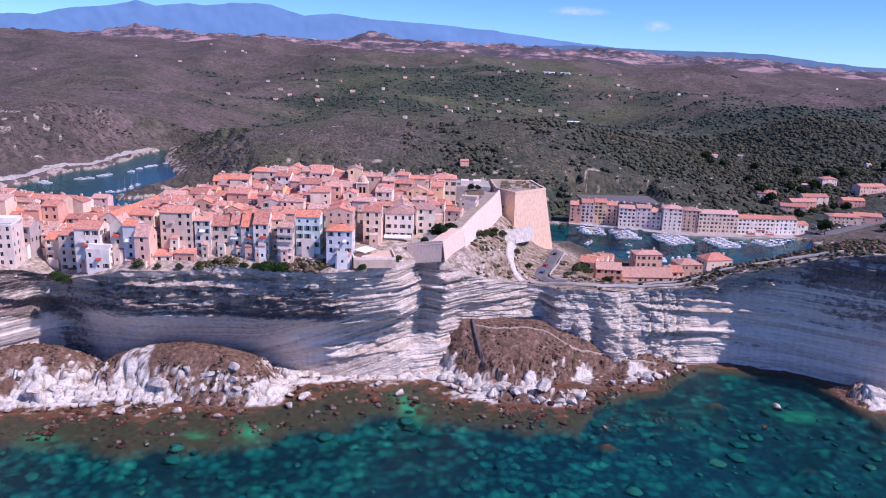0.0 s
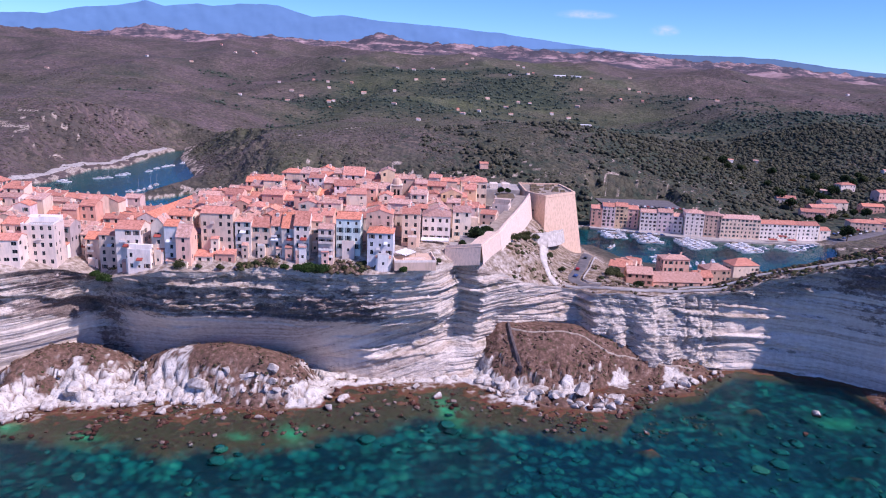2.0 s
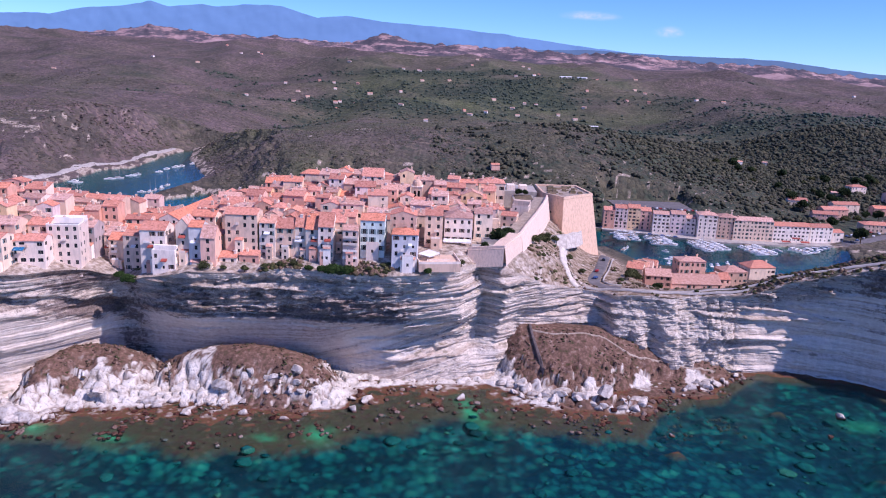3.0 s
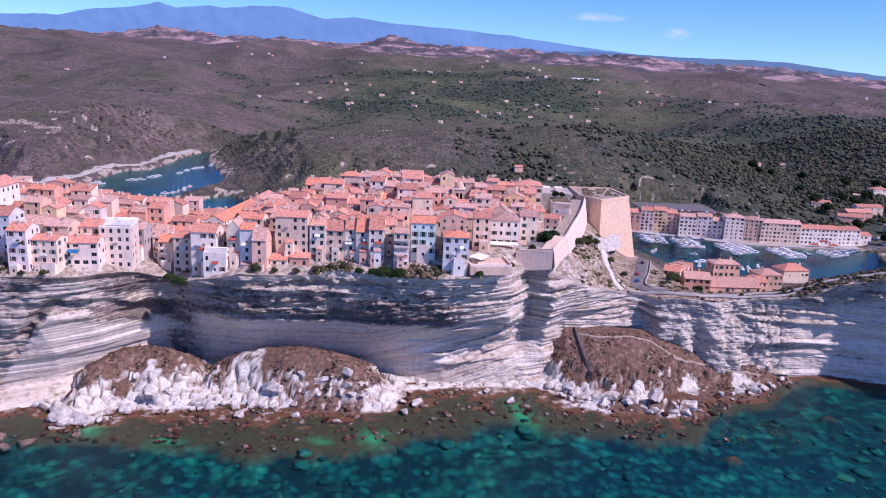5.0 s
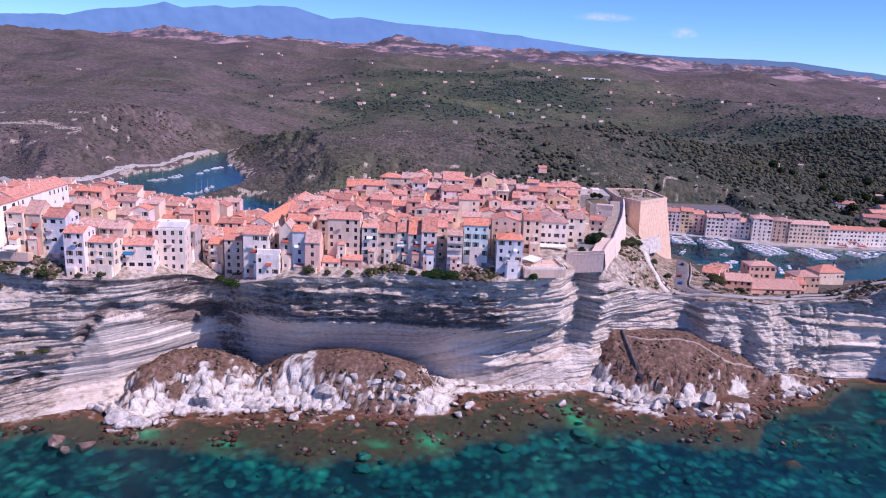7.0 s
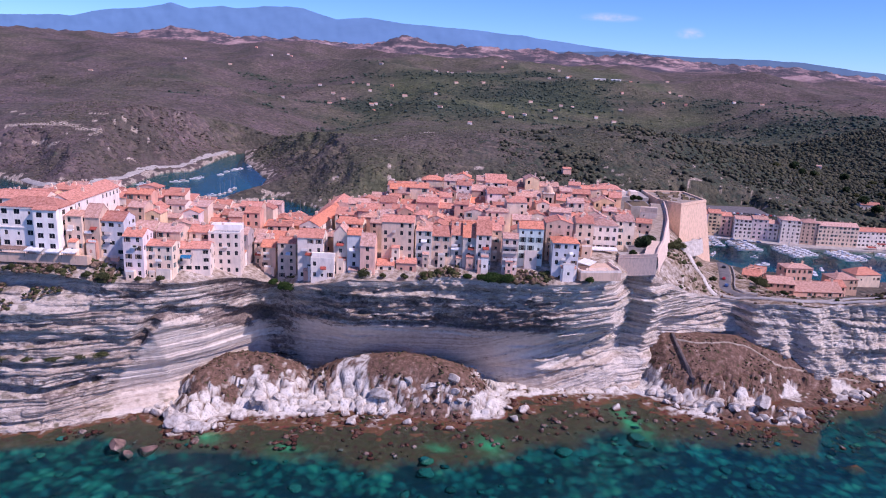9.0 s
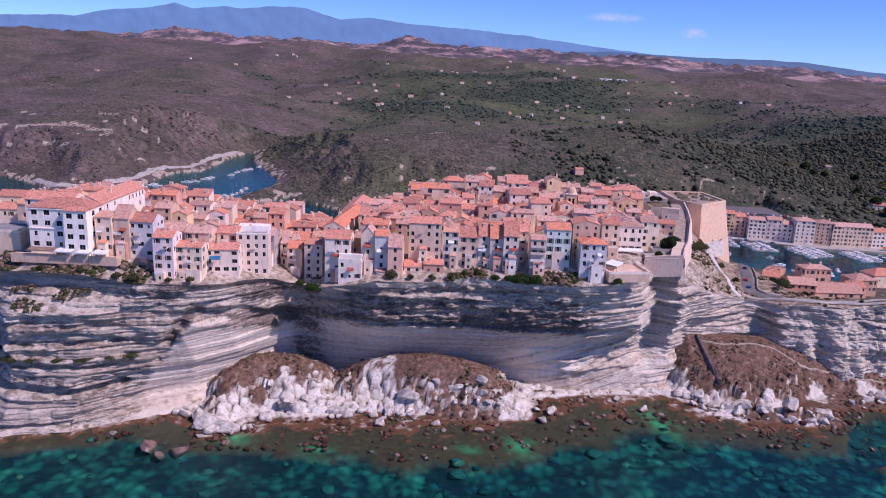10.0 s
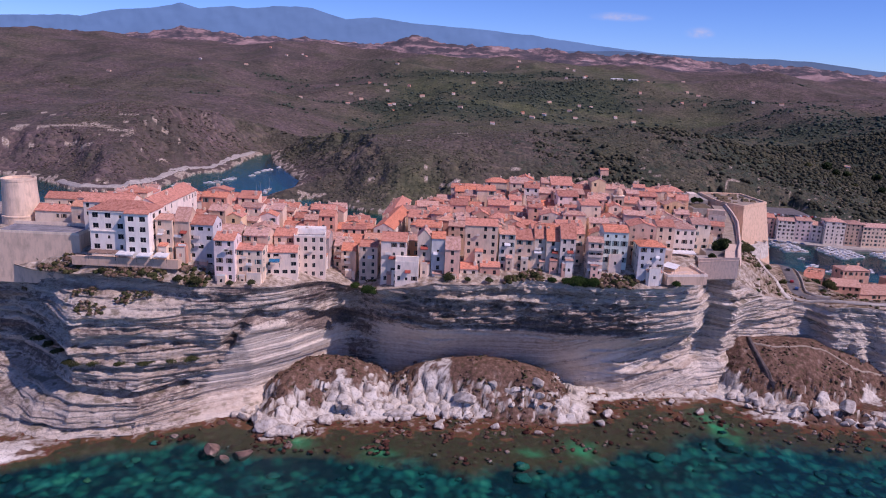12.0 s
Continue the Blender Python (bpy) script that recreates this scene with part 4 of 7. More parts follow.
WALLS = {
    "cream": plaster("cream_plaster", (0.83, 0.69, 0.55)), "white": plaster("white_plaster", (0.87, 0.80, 0.72), 0.2), "beige": plaster("beige_plaster", (0.80, 0.67, 0.54)),
    "grey": plaster("grey_plaster", (0.68, 0.58, 0.49)), "blue": plaster("pale_blue_plaster", (0.68, 0.69, 0.68)), "pink": plaster("pink_plaster", (0.80, 0.50, 0.39)),
    "teal": plaster("pale_green_plaster", (0.64, 0.71, 0.66)), "brown": plaster("brown_plaster", (0.58, 0.41, 0.32)), "bluegrey": plaster("blue_grey_plaster", (0.62, 0.61, 0.62)),
    "mauve": plaster("mauve_plaster", (0.78, 0.64, 0.60)), "ochre": plaster("ochre_plaster", (0.80, 0.58, 0.36)), "stone": plaster("dressed_stone", (0.72, 0.56, 0.43), 0.3),
}
ROOF = tiles("terracotta_tiles", (0.64, 0.265, 0.175))
ROOF_PALE = tiles("faded_terracotta_tiles", (0.62, 0.34, 0.25))
ROOF_GREY = plain("grey_screed", (0.34, 0.32, 0.33), (0.22, 0.21, 0.22), 0.3)
FRAME = plain("painted_window_frame", (0.26, 0.23, 0.21), rnd=0.6)
SHUTTER_A = plain("green_grey_shutter", (0.20, 0.27, 0.26), rnd=0.3)
SHUTTER_B = plain("brown_shutter", (0.26, 0.17, 0.13), rnd=0.3)
CLOTH = plain("white_awning_cloth", (0.82, 0.81, 0.80), (0.74, 0.73, 0.72), 0.4)
CLOTH_BLUE = plain("blue_awning_cloth", (0.03, 0.22, 0.42), rnd=0.1)
CLOTH_RED = plain("faded_red_cloth", (0.45, 0.10, 0.07), rnd=0.2)
PAVING = plain("pale_paving", (0.50, 0.45, 0.40), (0.38, 0.34, 0.31), 0.3)
IRON = plain("dark_iron", (0.05, 0.05, 0.055), rough=0.5, spec=0.5)
GLASS, _nt, _p = start("window_glass", 0.15, 0.3)
_p.inputs["Base Color"].default_value = (0.020, 0.022, 0.026, 1)
# near-black paint standing for unlit space behind openings
DARK = plain("painted_dim_interior", (0.03, 0.027, 0.025), rough=0.95)


def gz_at(x, y):
    return float(ground_z(np.array([x]), np.array([y]))[0])


def edge_at(x):
    return float(edge_y(np.array([x]))[0])


# ---- part and thing helpers ----
def pymesh(name, verts, faces, mats, idx=None):
    me = bpy.data.meshes.new(name)
    me.from_pydata(verts, [], faces)
    for m in mats if isinstance(mats, (list, tuple)) else [mats]:
        me.materials.append(m)
    if idx is not None:
        me.polygons.foreach_set("material_index", idx)
    me.update()
    return me


def place(name, me, parent=None, m=None, label=""):
    ob = new(name, me)
    if parent is not None:
        ob.parent = parent
    if m is not None:
        ob.matrix_basis = m
    if label:
        ob["label"] = label
    return ob


class Build:
    """Collects quads and boxes for one mesh."""

    def __init__(self):
        self.v, self.f, self.i = [], [], []

    def face(self, pts, mi=0):
        n = len(self.v)
        self.v += [tuple(p) for p in pts]
        self.f.append(tuple(range(n, n + len(pts))))
        self.i.append(mi)

    def box(self, x0, x1, y0, y1, z0, z1, mi=0, taper=0.0):
        a = [(x0, y0, z0), (x1, y0, z0), (x1, y1, z0), (x0, y1, z0)]
        b = [(x0 + taper, y0 + taper, z1), (x1 - taper, y0 + taper, z1), (x1 - taper, y1 - taper, z1), (x0 + taper, y1 - taper, z1)]
        n = len(self.v)
        self.v += a + b
        for q in ((0, 3, 2, 1), (4, 5, 6, 7), (0, 1, 5, 4), (1, 2, 6, 5), (2, 3, 7, 6), (3, 0, 4, 7)):
            self.f.append(tuple(n + k for k in q))
            self.i.append(mi)

    def mesh(self, name, mats):
        return pymesh(name, self.v, self.f, mats, self.i)


def make_window(w, h):
    """A window's frame with a mullion, in one piece; the origin is the opening's lower middle on the wall's face, outside is -y."""
    t = 0.1
    us, zs = [-w / 2, -w / 2 + t, -t / 2, t / 2, w / 2 - t, w / 2], [0, t, h - t, h]
    v = [(u, 0.14, z) for z in zs for u in us] + [(u, 0.2, z) for z in zs for u in us]
    f = []
    for r in range(3):
        for c in range(5):
            if r == 1 and c in (1, 3):
                k = r * 6 + c
                f += [(k, k + 6, k + 30, k + 24), (k + 7, k + 1, k + 25, k + 31), (k + 1, k, k + 24, k + 25), (k + 6, k + 7, k + 31, k + 30)]
                continue
            f.append((r * 6 + c, r * 6 + c + 1, r * 6 + c + 7, r * 6 + c + 6))
    return pymesh("window", v, f, [FRAME])


def make_pane(w, h):
    b = Build()
    b.box(-w / 2, w / 2, 0.205, 0.235, 0.0, h)
    return b.mesh("pane", [GLASS])


def make_shutter(w, h, m):
    b = Build()
    us, zs = [-w / 4, -w / 4 + 0.08, w / 4 - 0.08, w / 4], [0, 0.1, h / 2 - 0.05, h / 2 + 0.05, h - 0.1, h]
    v, f = [], []
    for z in zs:
        for u in us:
            v.append((u, -0.07, z))
    for r in range(5):
        for c in range(3):
            k = r * 4 + c
            if c == 1 and r in (1, 3):
                n = len(v)
                v += [(us[1], -0.045, zs[r]), (us[2], -0.045, zs[r]), (us[2], -0.045, zs[r + 1]), (us[1], -0.045, zs[r + 1])]
                f += [(n, n + 1, n + 2, n + 3), (k, k + 1, n + 1, n), (k + 1, k + 5, n + 2, n + 1), (k + 5, k + 4, n + 3, n + 2), (k + 4, k, n, n + 3)]
            else:
                f.append((k, k + 1, k + 5, k + 4))
    n = len(v)
    v += [(us[0], -0.012, 0), (us[3], -0.012, 0), (us[3], -0.012, h), (us[0], -0.012, h)]
    f += [(n + 1, n, n + 3, n + 2), (0, 1, 2, 3, n + 1, n), (3, 7, 11, 15, 19, 23, n + 2, n + 1), (23, 22, 21, 20, n + 3, n + 2), (20, 16, 12, 8, 4, 0, n, n + 3)]
    return pymesh("shutter", v, f, [m])


WINDOWS = {"s": (1.0, 1.3), "m": (1.25, 1.85), "l": (1.4, 2.2), "w": (2.1, 1.6), "h": (2.3, 2.0)}
WIN_MESH = {k: make_window(*v) for k, v in WINDOWS.items()}
PANE_MESH = {k: make_pane(*v) for k, v in WINDOWS.items()}
SHUT_MESH = {(k, n): make_shutter(*WINDOWS[k], mt) for k in "ml" for n, mt in enumerate((SHUTTER_A, SHUTTER_B))}


def facade(b, m, width, z0, z1, openings):
    """Adds one wall face, with reveals behind its openings. m maps (u, 0, z) to the wall's place."""
    us = sorted({-width / 2, width / 2, *[o[0] for o in openings], *[o[2] for o in openings]})
    zs = sorted({z0, z1, *[o[1] for o in openings], *[o[3] for o in openings]})
    for u0, u1 in zip(us, us[1:]):
        run = z0
        holes = sorted((o[1], o[3]) for o in openings if o[0] <= u0 + 1e-6 and o[2] >= u1 - 1e-6)
        for h0, h1 in holes + [(z1, z1)]:
            if h0 > run + 1e-6:
                b.face([m @ Vector(p) for p in ((u0, 0, run), (u1, 0, run), (u1, 0, h0), (u0, 0, h0))])
            run = h1
    for u0, a0, u1, a1 in openings:
        k = 0.26
        for q in (((u0, 0, a0), (u0, k, a0), (u0, k, a1), (u0, 0, a1)), ((u1, 0, a0), (u1, 0, a1), (u1, k, a1), (u1, k, a0)),
                  ((u0, 0, a1), (u0, k, a1), (u1, k, a1), (u1, 0, a1)), ((u0, 0, a0), (u1, 0, a0), (u1, k, a0), (u0, k, a0))):
            b.face([m @ Vector(p) for p in q])


def window_grid(rng, width, z0, z1, kind, skip, gap=2.9, storey=3.05, tall=0.5):
    """Openings for one wall face: (u0, z0, u1, z1, kind)."""
    out = []
    n = max(1, int((width - 0.8) / gap))
    rows = max(1, int((z1 - z0 - 0.5) / storey))
    pitch = width / n
    for r in range(rows):
        zr = z0 + (z1 - z0) * (r + 0.32) / rows
        for c in range(n):
            if rng.random() < skip:
                continue
            k = kind if rng.random() > 0.25 else rng.choice(["s", "m"])
            ww, hh = WINDOWS[k]
            if ww > pitch - 0.5:
                k = "s"
                ww, hh = WINDOWS[k]
            u = -width / 2 + pitch * (c + 0.5) + rng.uniform(-0.12, 0.12)
            if zr + hh > z1 - 0.3:
                hh0 = z1 - 0.3 - zr
                if hh0 < 1.0:
                    continue
                k, ww, hh = "s", *WINDOWS["s"]
            out.append((u - ww / 2, zr, u + ww / 2, zr + hh, k))
    return out


HOUSE_COUNT = [0]
LABEL_ROOF = {"gx": "a pitched terracotta roof", "gy": "a front gable and terracotta roof", "hip": "a hipped terracotta roof", "shed": "a lean-to tiled roof", "flat": "a flat terrace roof", "flatroof": "a flat roof behind a parapet"}
WORD = {"cream": "cream", "white": "white", "beige": "beige", "grey": "weathered grey", "blue": "pale blue", "pink": "pink", "teal": "pale green", "brown": "brown", "bluegrey": "blue-grey", "mauve": "mauve", "ochre": "ochre", "stone": "dressed-stone"}


def house(x, y, z, w, d, h, rise, roof="gx", colour="cream", yaw=0.0, group="old town houses", windows="m", skip=0.18, shutters=0.35, roof_mat=None, foot=4.0, chimney=True, gap=2.9, storey=3.05, label="", name="house", upper=False):
    """A rendered house: x, y is the middle of its front wall at ground height z."""
    HOUSE_COUNT[0] += 1
    rng = random.Random(HOUSE_COUNT[0] * 77 + 5)
    root = new(name)
    root.empty_display_size = 0.5
    root.matrix_basis = pose(x, y, z, 0, 0, yaw)
    tagged(root, label or f"{WORD[colour]} {'tall ' if h > 14 else ''}house with {LABEL_ROOF[roof]}", "house", group)
    rise = max(rise, 0.8)
    b = Build()
    sides = {
        "front": (pose(0, 0, 0), w, h), "right": (pose(w / 2, d / 2, 0, 0, 0, 90), d, h),
        "left": (pose(-w / 2, d / 2, 0, 0, 0, -90), d, h), "back": (pose(0, d, 0, 0, 0, 180), w, h if roof != "shed" else h + rise)}
    spots = []
    for side, (m, width, hh) in sides.items():
        op = [] if side == "back" else window_grid(rng, width, 0.4, h, windows, skip if side == "front" else 0.45, gap, storey)
        if (side == "left" and x < -120) or (side == "right" and x > 20):
            op = []
        if upper:
            op = [o for o in op if o[3] > h - 4.6] if side == "front" or rng.random() < 0.3 else []
        facade(b, m, width, -foot, hh, [o[:4] for o in op])
        spots += [(m, o) for o in op]
    # gables
    if roof == "gx":
        for s in (-1, 1):
            q = [(s * w / 2, 0, h), (s * w / 2, d, h), (s * w / 2, d / 2, h + rise)]
            b.face(q if s > 0 else q[::-1])
    elif roof == "gy":
        b.face([(-w / 2, 0, h), (w / 2, 0, h), (0, 0, h + rise)])
        b.face([(w / 2, d, h), (-w / 2, d, h), (0, d, h + rise)])
    elif roof == "shed":
        for s in (-1, 1):
            q = [(s * w / 2, 0, h), (s * w / 2, d, h), (s * w / 2, d, h + rise)]
            b.face(q if s > 0 else q[::-1])
    place("wall", b.mesh("wall", [WALLS[colour]]), root)
    # roof slab
    r = Build()
    o, t = 0.35, 0.2
    jig = lambda: rng.uniform(-0.08, 0.08)

    def slab(pts):
        top = [(a, c, e + t + jig()) for a, c, e in pts]
        r.face(top)
        r.face(pts[::-1])
        for k in range(len(pts)):
            k2 = (k + 1) % len(pts)
            r.face([pts[k], pts[k2], top[k2], top[k]])

    X0, X1, Y0, Y1 = -w / 2 - o * 0.4, w / 2 + o * 0.4, -o, d + o
    drop = o * rise / (d / 2)
    if roof == "gx":
        slab([(X0, Y0, h - drop), (X1, Y0, h - drop), (X1, d / 2, h + rise), (X0, d / 2, h + rise)])
        slab([(X0, d / 2, h + rise), (X1, d / 2, h + rise), (X1, Y1, h - drop), (X0, Y1, h - drop)])
        r.box(X0, X1, d / 2 - 0.16, d / 2 + 0.16, h + rise + 0.08, h + rise + 0.34, 0, 0.06)
    elif roof == "gy":
        X0, X1, Y0, Y1 = -w / 2 - o, w / 2 + o, -o * 0.4, d + o * 0.4
        drop = o * rise / (w / 2)
        slab([(X0, Y1, h - drop), (X0, Y0, h - drop), (0, Y0, h + rise), (0, Y1, h + rise)])
        slab([(0, Y1, h + rise), (0, Y0, h + rise), (X1, Y0, h - drop), (X1, Y1, h - drop)])
        r.box(-0.16, 0.16, Y0, Y1, h + rise + 0.08, h + rise + 0.34, 0, 0.06)
    elif roof == "hip":
        X0, X1, Y0, Y1 = -w / 2 - o, w / 2 + o, -o, d + o
        k = min(w, d) / 2
        if w >= d:
            A, B = (-w / 2 + k, d / 2, h + rise), (w / 2 - k + 0.01, d / 2, h + rise)
            slab([(X0, Y0, h), (X1, Y0, h), B, A])
            slab([(X1, Y1, h), (X0, Y1, h), A, B])
            slab([(X1, Y0, h), (X1, Y1, h), B])
            slab([(X0, Y1, h), (X0, Y0, h), A])
        else:
            A, B = (0, k, h + rise), (0, d - k + 0.01, h + rise)
            slab([(X0, Y0, h), (X1, Y0, h), A])
            slab([(X1, Y0, h), (X1, Y1, h), B, A])
            slab([(X1, Y1, h), (X0, Y1, h), B])
            slab([(X0, Y1, h), (X0, Y0, h), A, B])
    elif roof == "shed":
        slab([(X0, Y0, h - drop / 2), (X1, Y0, h - drop / 2), (X1, Y1, h + rise + drop / 2), (X0, Y1, h + rise + drop / 2)])
    else:
        r.box(-w / 2 + 0.25, w / 2 - 0.25, 0.25, d - 0.25, h - 0.9, h - 0.6)
    mat = roof_mat or (ROOF_GREY if roof in ("flat", "flatroof") else rng.choice([ROOF, ROOF, ROOF_PALE]))
    place("roof", r.mesh("roof", [mat]), root)
    if roof in ("flat", "flatroof"):
        pb = Build()
        for bx in ((-w / 2, w / 2, 0, 0.25), (-w / 2, w / 2, d - 0.25, d), (-w / 2, -w / 2 + 0.25, 0.25, d - 0.25), (w / 2 - 0.25, w / 2, 0.25, d - 0.25)):
            pb.box(*bx, h, h + 0.45)
        pb.box(-w / 2, w / 2, d * 0.55, d - 0.26, h - 0.6, h + 1.9)
        place("parapet", pb.mesh("parapet", [WALLS[colour]]), root)
    if chimney and roof not in ("flat",):
        for k in range(rng.choice([1, 1, 2])):
            cb = Build()
            cw = rng.uniform(0.4, 0.7)
            cb.box(-cw, cw, -0.35, 0.35, -1.6, 1.5)
            cb.box(-cw - 0.12, cw + 0.12, -0.47, 0.47, 1.5, 1.68)
            cb.box(-cw * 0.6, cw * 0.6, -0.25, 0.25, 1.68, 2.0)
            place("chimney", cb.mesh("chimney", [WALLS[rng.choice(["cream", "grey", "beige"])]]), root, pose(rng.uniform(-w * 0.38, w * 0.38), d * rng.uniform(0.35, 0.75), h + rise * 0.6))
    pick = rng.randrange(2)
    for m, (u0, a0, u1, a1, k) in spots:
        wm = m @ pose((u0 + u1) / 2, 0, a0)
        win = place("window", WIN_MESH[k], root, wm)
        place("pane", PANE_MESH[k], win)
        if k in "ml" and rng.random() < shutters:
            for s in (-1, 1):
                place("shutter", SHUT_MESH[(k, pick)], root, wm @ pose(s * (WINDOWS[k][0] * 0.75 + 0.03), 0, 0))
    return root


def balcony(parent, x, z, w=2.4):
    b = Build()
    b.box(-w / 2, w / 2, -1.0, -0.004, -0.15, 0.0)
    b.box(-w / 2, w / 2, -1.0, -0.92, 0.0, 0.95)
    place("balcony", b.mesh("balcony", [WALLS["white"]]), parent, pose(x, 0, z))


def awning(x, y, z, w, d, mat, label, yaw=0):
    """A cloth awning on thin posts."""
    root = tagged(new("awning"), label, "awning", "terrace awnings")
    root.matrix_basis = pose(x, y, z, 0, 0, yaw)
    b = Build()
    n = max(2, int(w / 2))
    for k in range(n):
        u0, u1 = -w / 2 + w * k / n, -w / 2 + w * (k + 1) / n
        um = (u0 + u1) / 2
        b.face([(u0, -d / 2, 2.2), (um, -d / 2, 2.32), (um, d / 2, 2.95), (u0, d / 2, 2.8)])
        b.face([(um, -d / 2, 2.32), (u1, -d / 2, 2.2), (u1, d / 2, 2.8), (um, d / 2, 2.95)])
    b.box(-w / 2, w / 2, -d / 2 - 0.05, -d / 2, 1.9, 2.25)
    place("cloth", b.mesh("cloth", [mat]), root)
    p = Build()
    p.box(-0.04, 0.04, -0.04, 0.04, -0.4, 2.25)
    pm = p.mesh("post", [IRON])
    for sx in (-1, 1):
        for sy in (-1, 1):
            place("post", pm, root, pose(sx * (w / 2 - 0.1), sy * (d / 2 - 0.1), 0))
    return root


FOOT = []


def taken(x, y, w, d):
    return any(abs(x - a) < (w + c) / 2 - 0.2 and y < b2 and y + d > b1 for a, b1, b2, c in FOOT)


def front(*a, **k):
    FOOT.append((a[0], a[1], a[1] + a[4], a[3]))
    root = house(*a, **k)
    w, h, colour = a[3], a[5], a[8]
    rng = random.Random(int(a[0] * 10) + 900)
    if a[1] > 332 or w > 16 or h < 9:
        return root
    # lean-to annexes and terraces in front
    for n in range(rng.choice([1, 2, 2])):
        aw = rng.uniform(2.2, w * 0.6)
        ah = rng.uniform(2.6, h * 0.45)
        ad = rng.uniform(1.4, 2.6)
        room = min(a[1] - edge_at(a[0] + u) for u in (-w / 2, 0, w / 2)) - 2.2
        ad = min(ad, room)
        if ad < 0.8:
            continue
        ax = rng.uniform(-(w - aw) / 2, (w - aw) / 2)
        b = Build()
        zt = ah - 0.55
        op = []
        for zz in np.arange(0.8, ah - 2.0, 2.9):
            op.append((-0.5, zz, 0.5, zz + 1.4))
        facade(b, pose(0, -ad, 0), aw, -4, ah, op)
        for s in (-1, 1):
            q = [(s * aw / 2, -ad, -4), (s * aw / 2, 0, -4), (s * aw / 2, 0, ah), (s * aw / 2, -ad, ah)]
            b.face(q if s > 0 else q[::-1])
        b.face([(-aw / 2, -ad, ah), (aw / 2, -ad, ah), (aw / 2, 0, ah), (-aw / 2, 0, ah)])
        dz = -0.004 * (n + 1)
        ann = place("annex", b.mesh("annex", [WALLS[rng.choice([colour, "white", "cream", "beige", "pink"])]]), root, pose(ax, dz, 0))
        for o in op:
            win = place("window", WIN_MESH["s"], root, pose(ax, dz - ad, 0) @ pose(0, 0, o[1]))
            place("pane", PANE_MESH["s"], win)
        b = Build()
        if rng.random() < 0.55:
            x0, x1 = -aw / 2 - 0.15, aw / 2 + 0.15
            lo, hi = [(x0, -ad - 0.25, ah + 0.02), (x1, -ad - 0.25, ah + 0.02)], [(x1, -0.01, ah + 0.9), (x0, -0.01, ah + 0.9)]
            b.face(lo + hi)
            b.face([(x, y, z - 0.15) for x, y, z in (lo + hi)[::-1]])
            b.face([lo[1], lo[0], (x0, -ad - 0.25, ah - 0.13), (x1, -ad - 0.25, ah - 0.13)])
            place("roof", b.mesh("roof", [rng.choice([ROOF, ROOF_PALE, ROOF])]), root, pose(ax, dz, 0))
        else:
            b.box(-aw / 2, aw / 2, -ad, -ad + 0.15, ah + 0.003, ah + 0.9)
            place("parapet", b.mesh("parapet", [WALLS["white"]]), root, pose(ax, dz, 0))
    # a balcony or two, and a cloth sunshade
    for n in range(rng.choice([0, 1, 1, 2])):
        balcony(root, rng.uniform(-w * 0.25, w * 0.25), rng.uniform(0.5, 0.8) * h, rng.uniform(1.6, 3.0))
    if rng.random() < 0.45:
        b = Build()
        sw = rng.uniform(1.6, 3.2)
        b.face([(-sw / 2, -1.5, -0.5), (sw / 2, -1.5, -0.5), (sw / 2, -0.02, 0.3), (-sw / 2, -0.02, 0.3)])
        b.face([(-sw / 2, -1.5, -0.5), (-sw / 2, -1.5, -0.8), (sw / 2, -1.5, -0.8), (sw / 2, -1.5, -0.5)])
        place("sunshade", b.mesh("sunshade", [rng.choice([CLOTH, CLOTH, CLOTH_RED])]), root, pose(rng.uniform(-w * 0.25, w * 0.25), 0, rng.uniform(0.55, 0.8) * h))
    return root


# ---- the row along the cliff's edge ----
front(-172.1, 320.1, 48.0, 6.6, 9, 13.8, 2.3, "gx", "cream")
front(-162.7, 315.3, 48.3, 8.0, 10, 16.9, 1.6, "gx", "grey")
a = front(-151.1, 309.3, 50.6, 11.0, 11, 19.0, 2.7, "gx", "white", skip=0.3)
front(-145.1, 304.9, 51.9, 9.9, 4.2, 9.8, 0.8, "flat", "white", windows="m", skip=0.1)
front(-138.2, 309.5, 52.6, 5.8, 10, 19.5, 3.1, "gy", "beige")
front(-132.1, 308.1, 53.0, 5.8, 9, 19.0, 1.9, "gx", "blue")
front(-125.9, 305.0, 53.1, 6.3, 9, 15.2, 4.4, "gx", "pink", skip=0.1, shutters=0.0)
front(-113.9, 313.7, 60.0, 14.0, 11, 17.2, 1.9, "gx", "beige", windows="m", skip=0.4, shutters=0.0)
front(-118.5, 308.6, 55.0, 7.6, 4.8, 4.0, 1.5, "shed", "cream", shutters=0.0)
front(-109.6, 309.4, 55.0, 8.6, 4.0, 5.2, 1.2, "shed", "pink", shutters=0.0)
front(-102.5, 313.6, 57.4, 6.9, 10, 16.5, 1.6, "shed", "grey")
front(-94.9, 314.7, 57.5, 8.2, 10, 14.3, 3.5, "gx", "beige")
front(-88.2, 315.0, 58.3, 4.9, 10, 14.3, 5.0, "gx", "cream")
front(-82.8, 313.2, 58.5, 5.7, 11, 13.7, 5.6, "gx", "grey", shutters=0.0)
a = front(-76.6, 311.4, 59.0, 6.6, 11, 14.9, 5.1, "gx", "white", windows="m", skip=0.1)
for zz in (3.1, 6.1):
    balcony(a, 0.6, zz, 3.6)
front(-71.0, 317.5, 61.5, 4.4, 10, 13.3, 2.0, "gx", "cream")
a = front(-65.4, 307.7, 58.0, 6.5, 8, 15.6, 1.5, "gx", "white", windows="m", skip=0.0, gap=2.2)
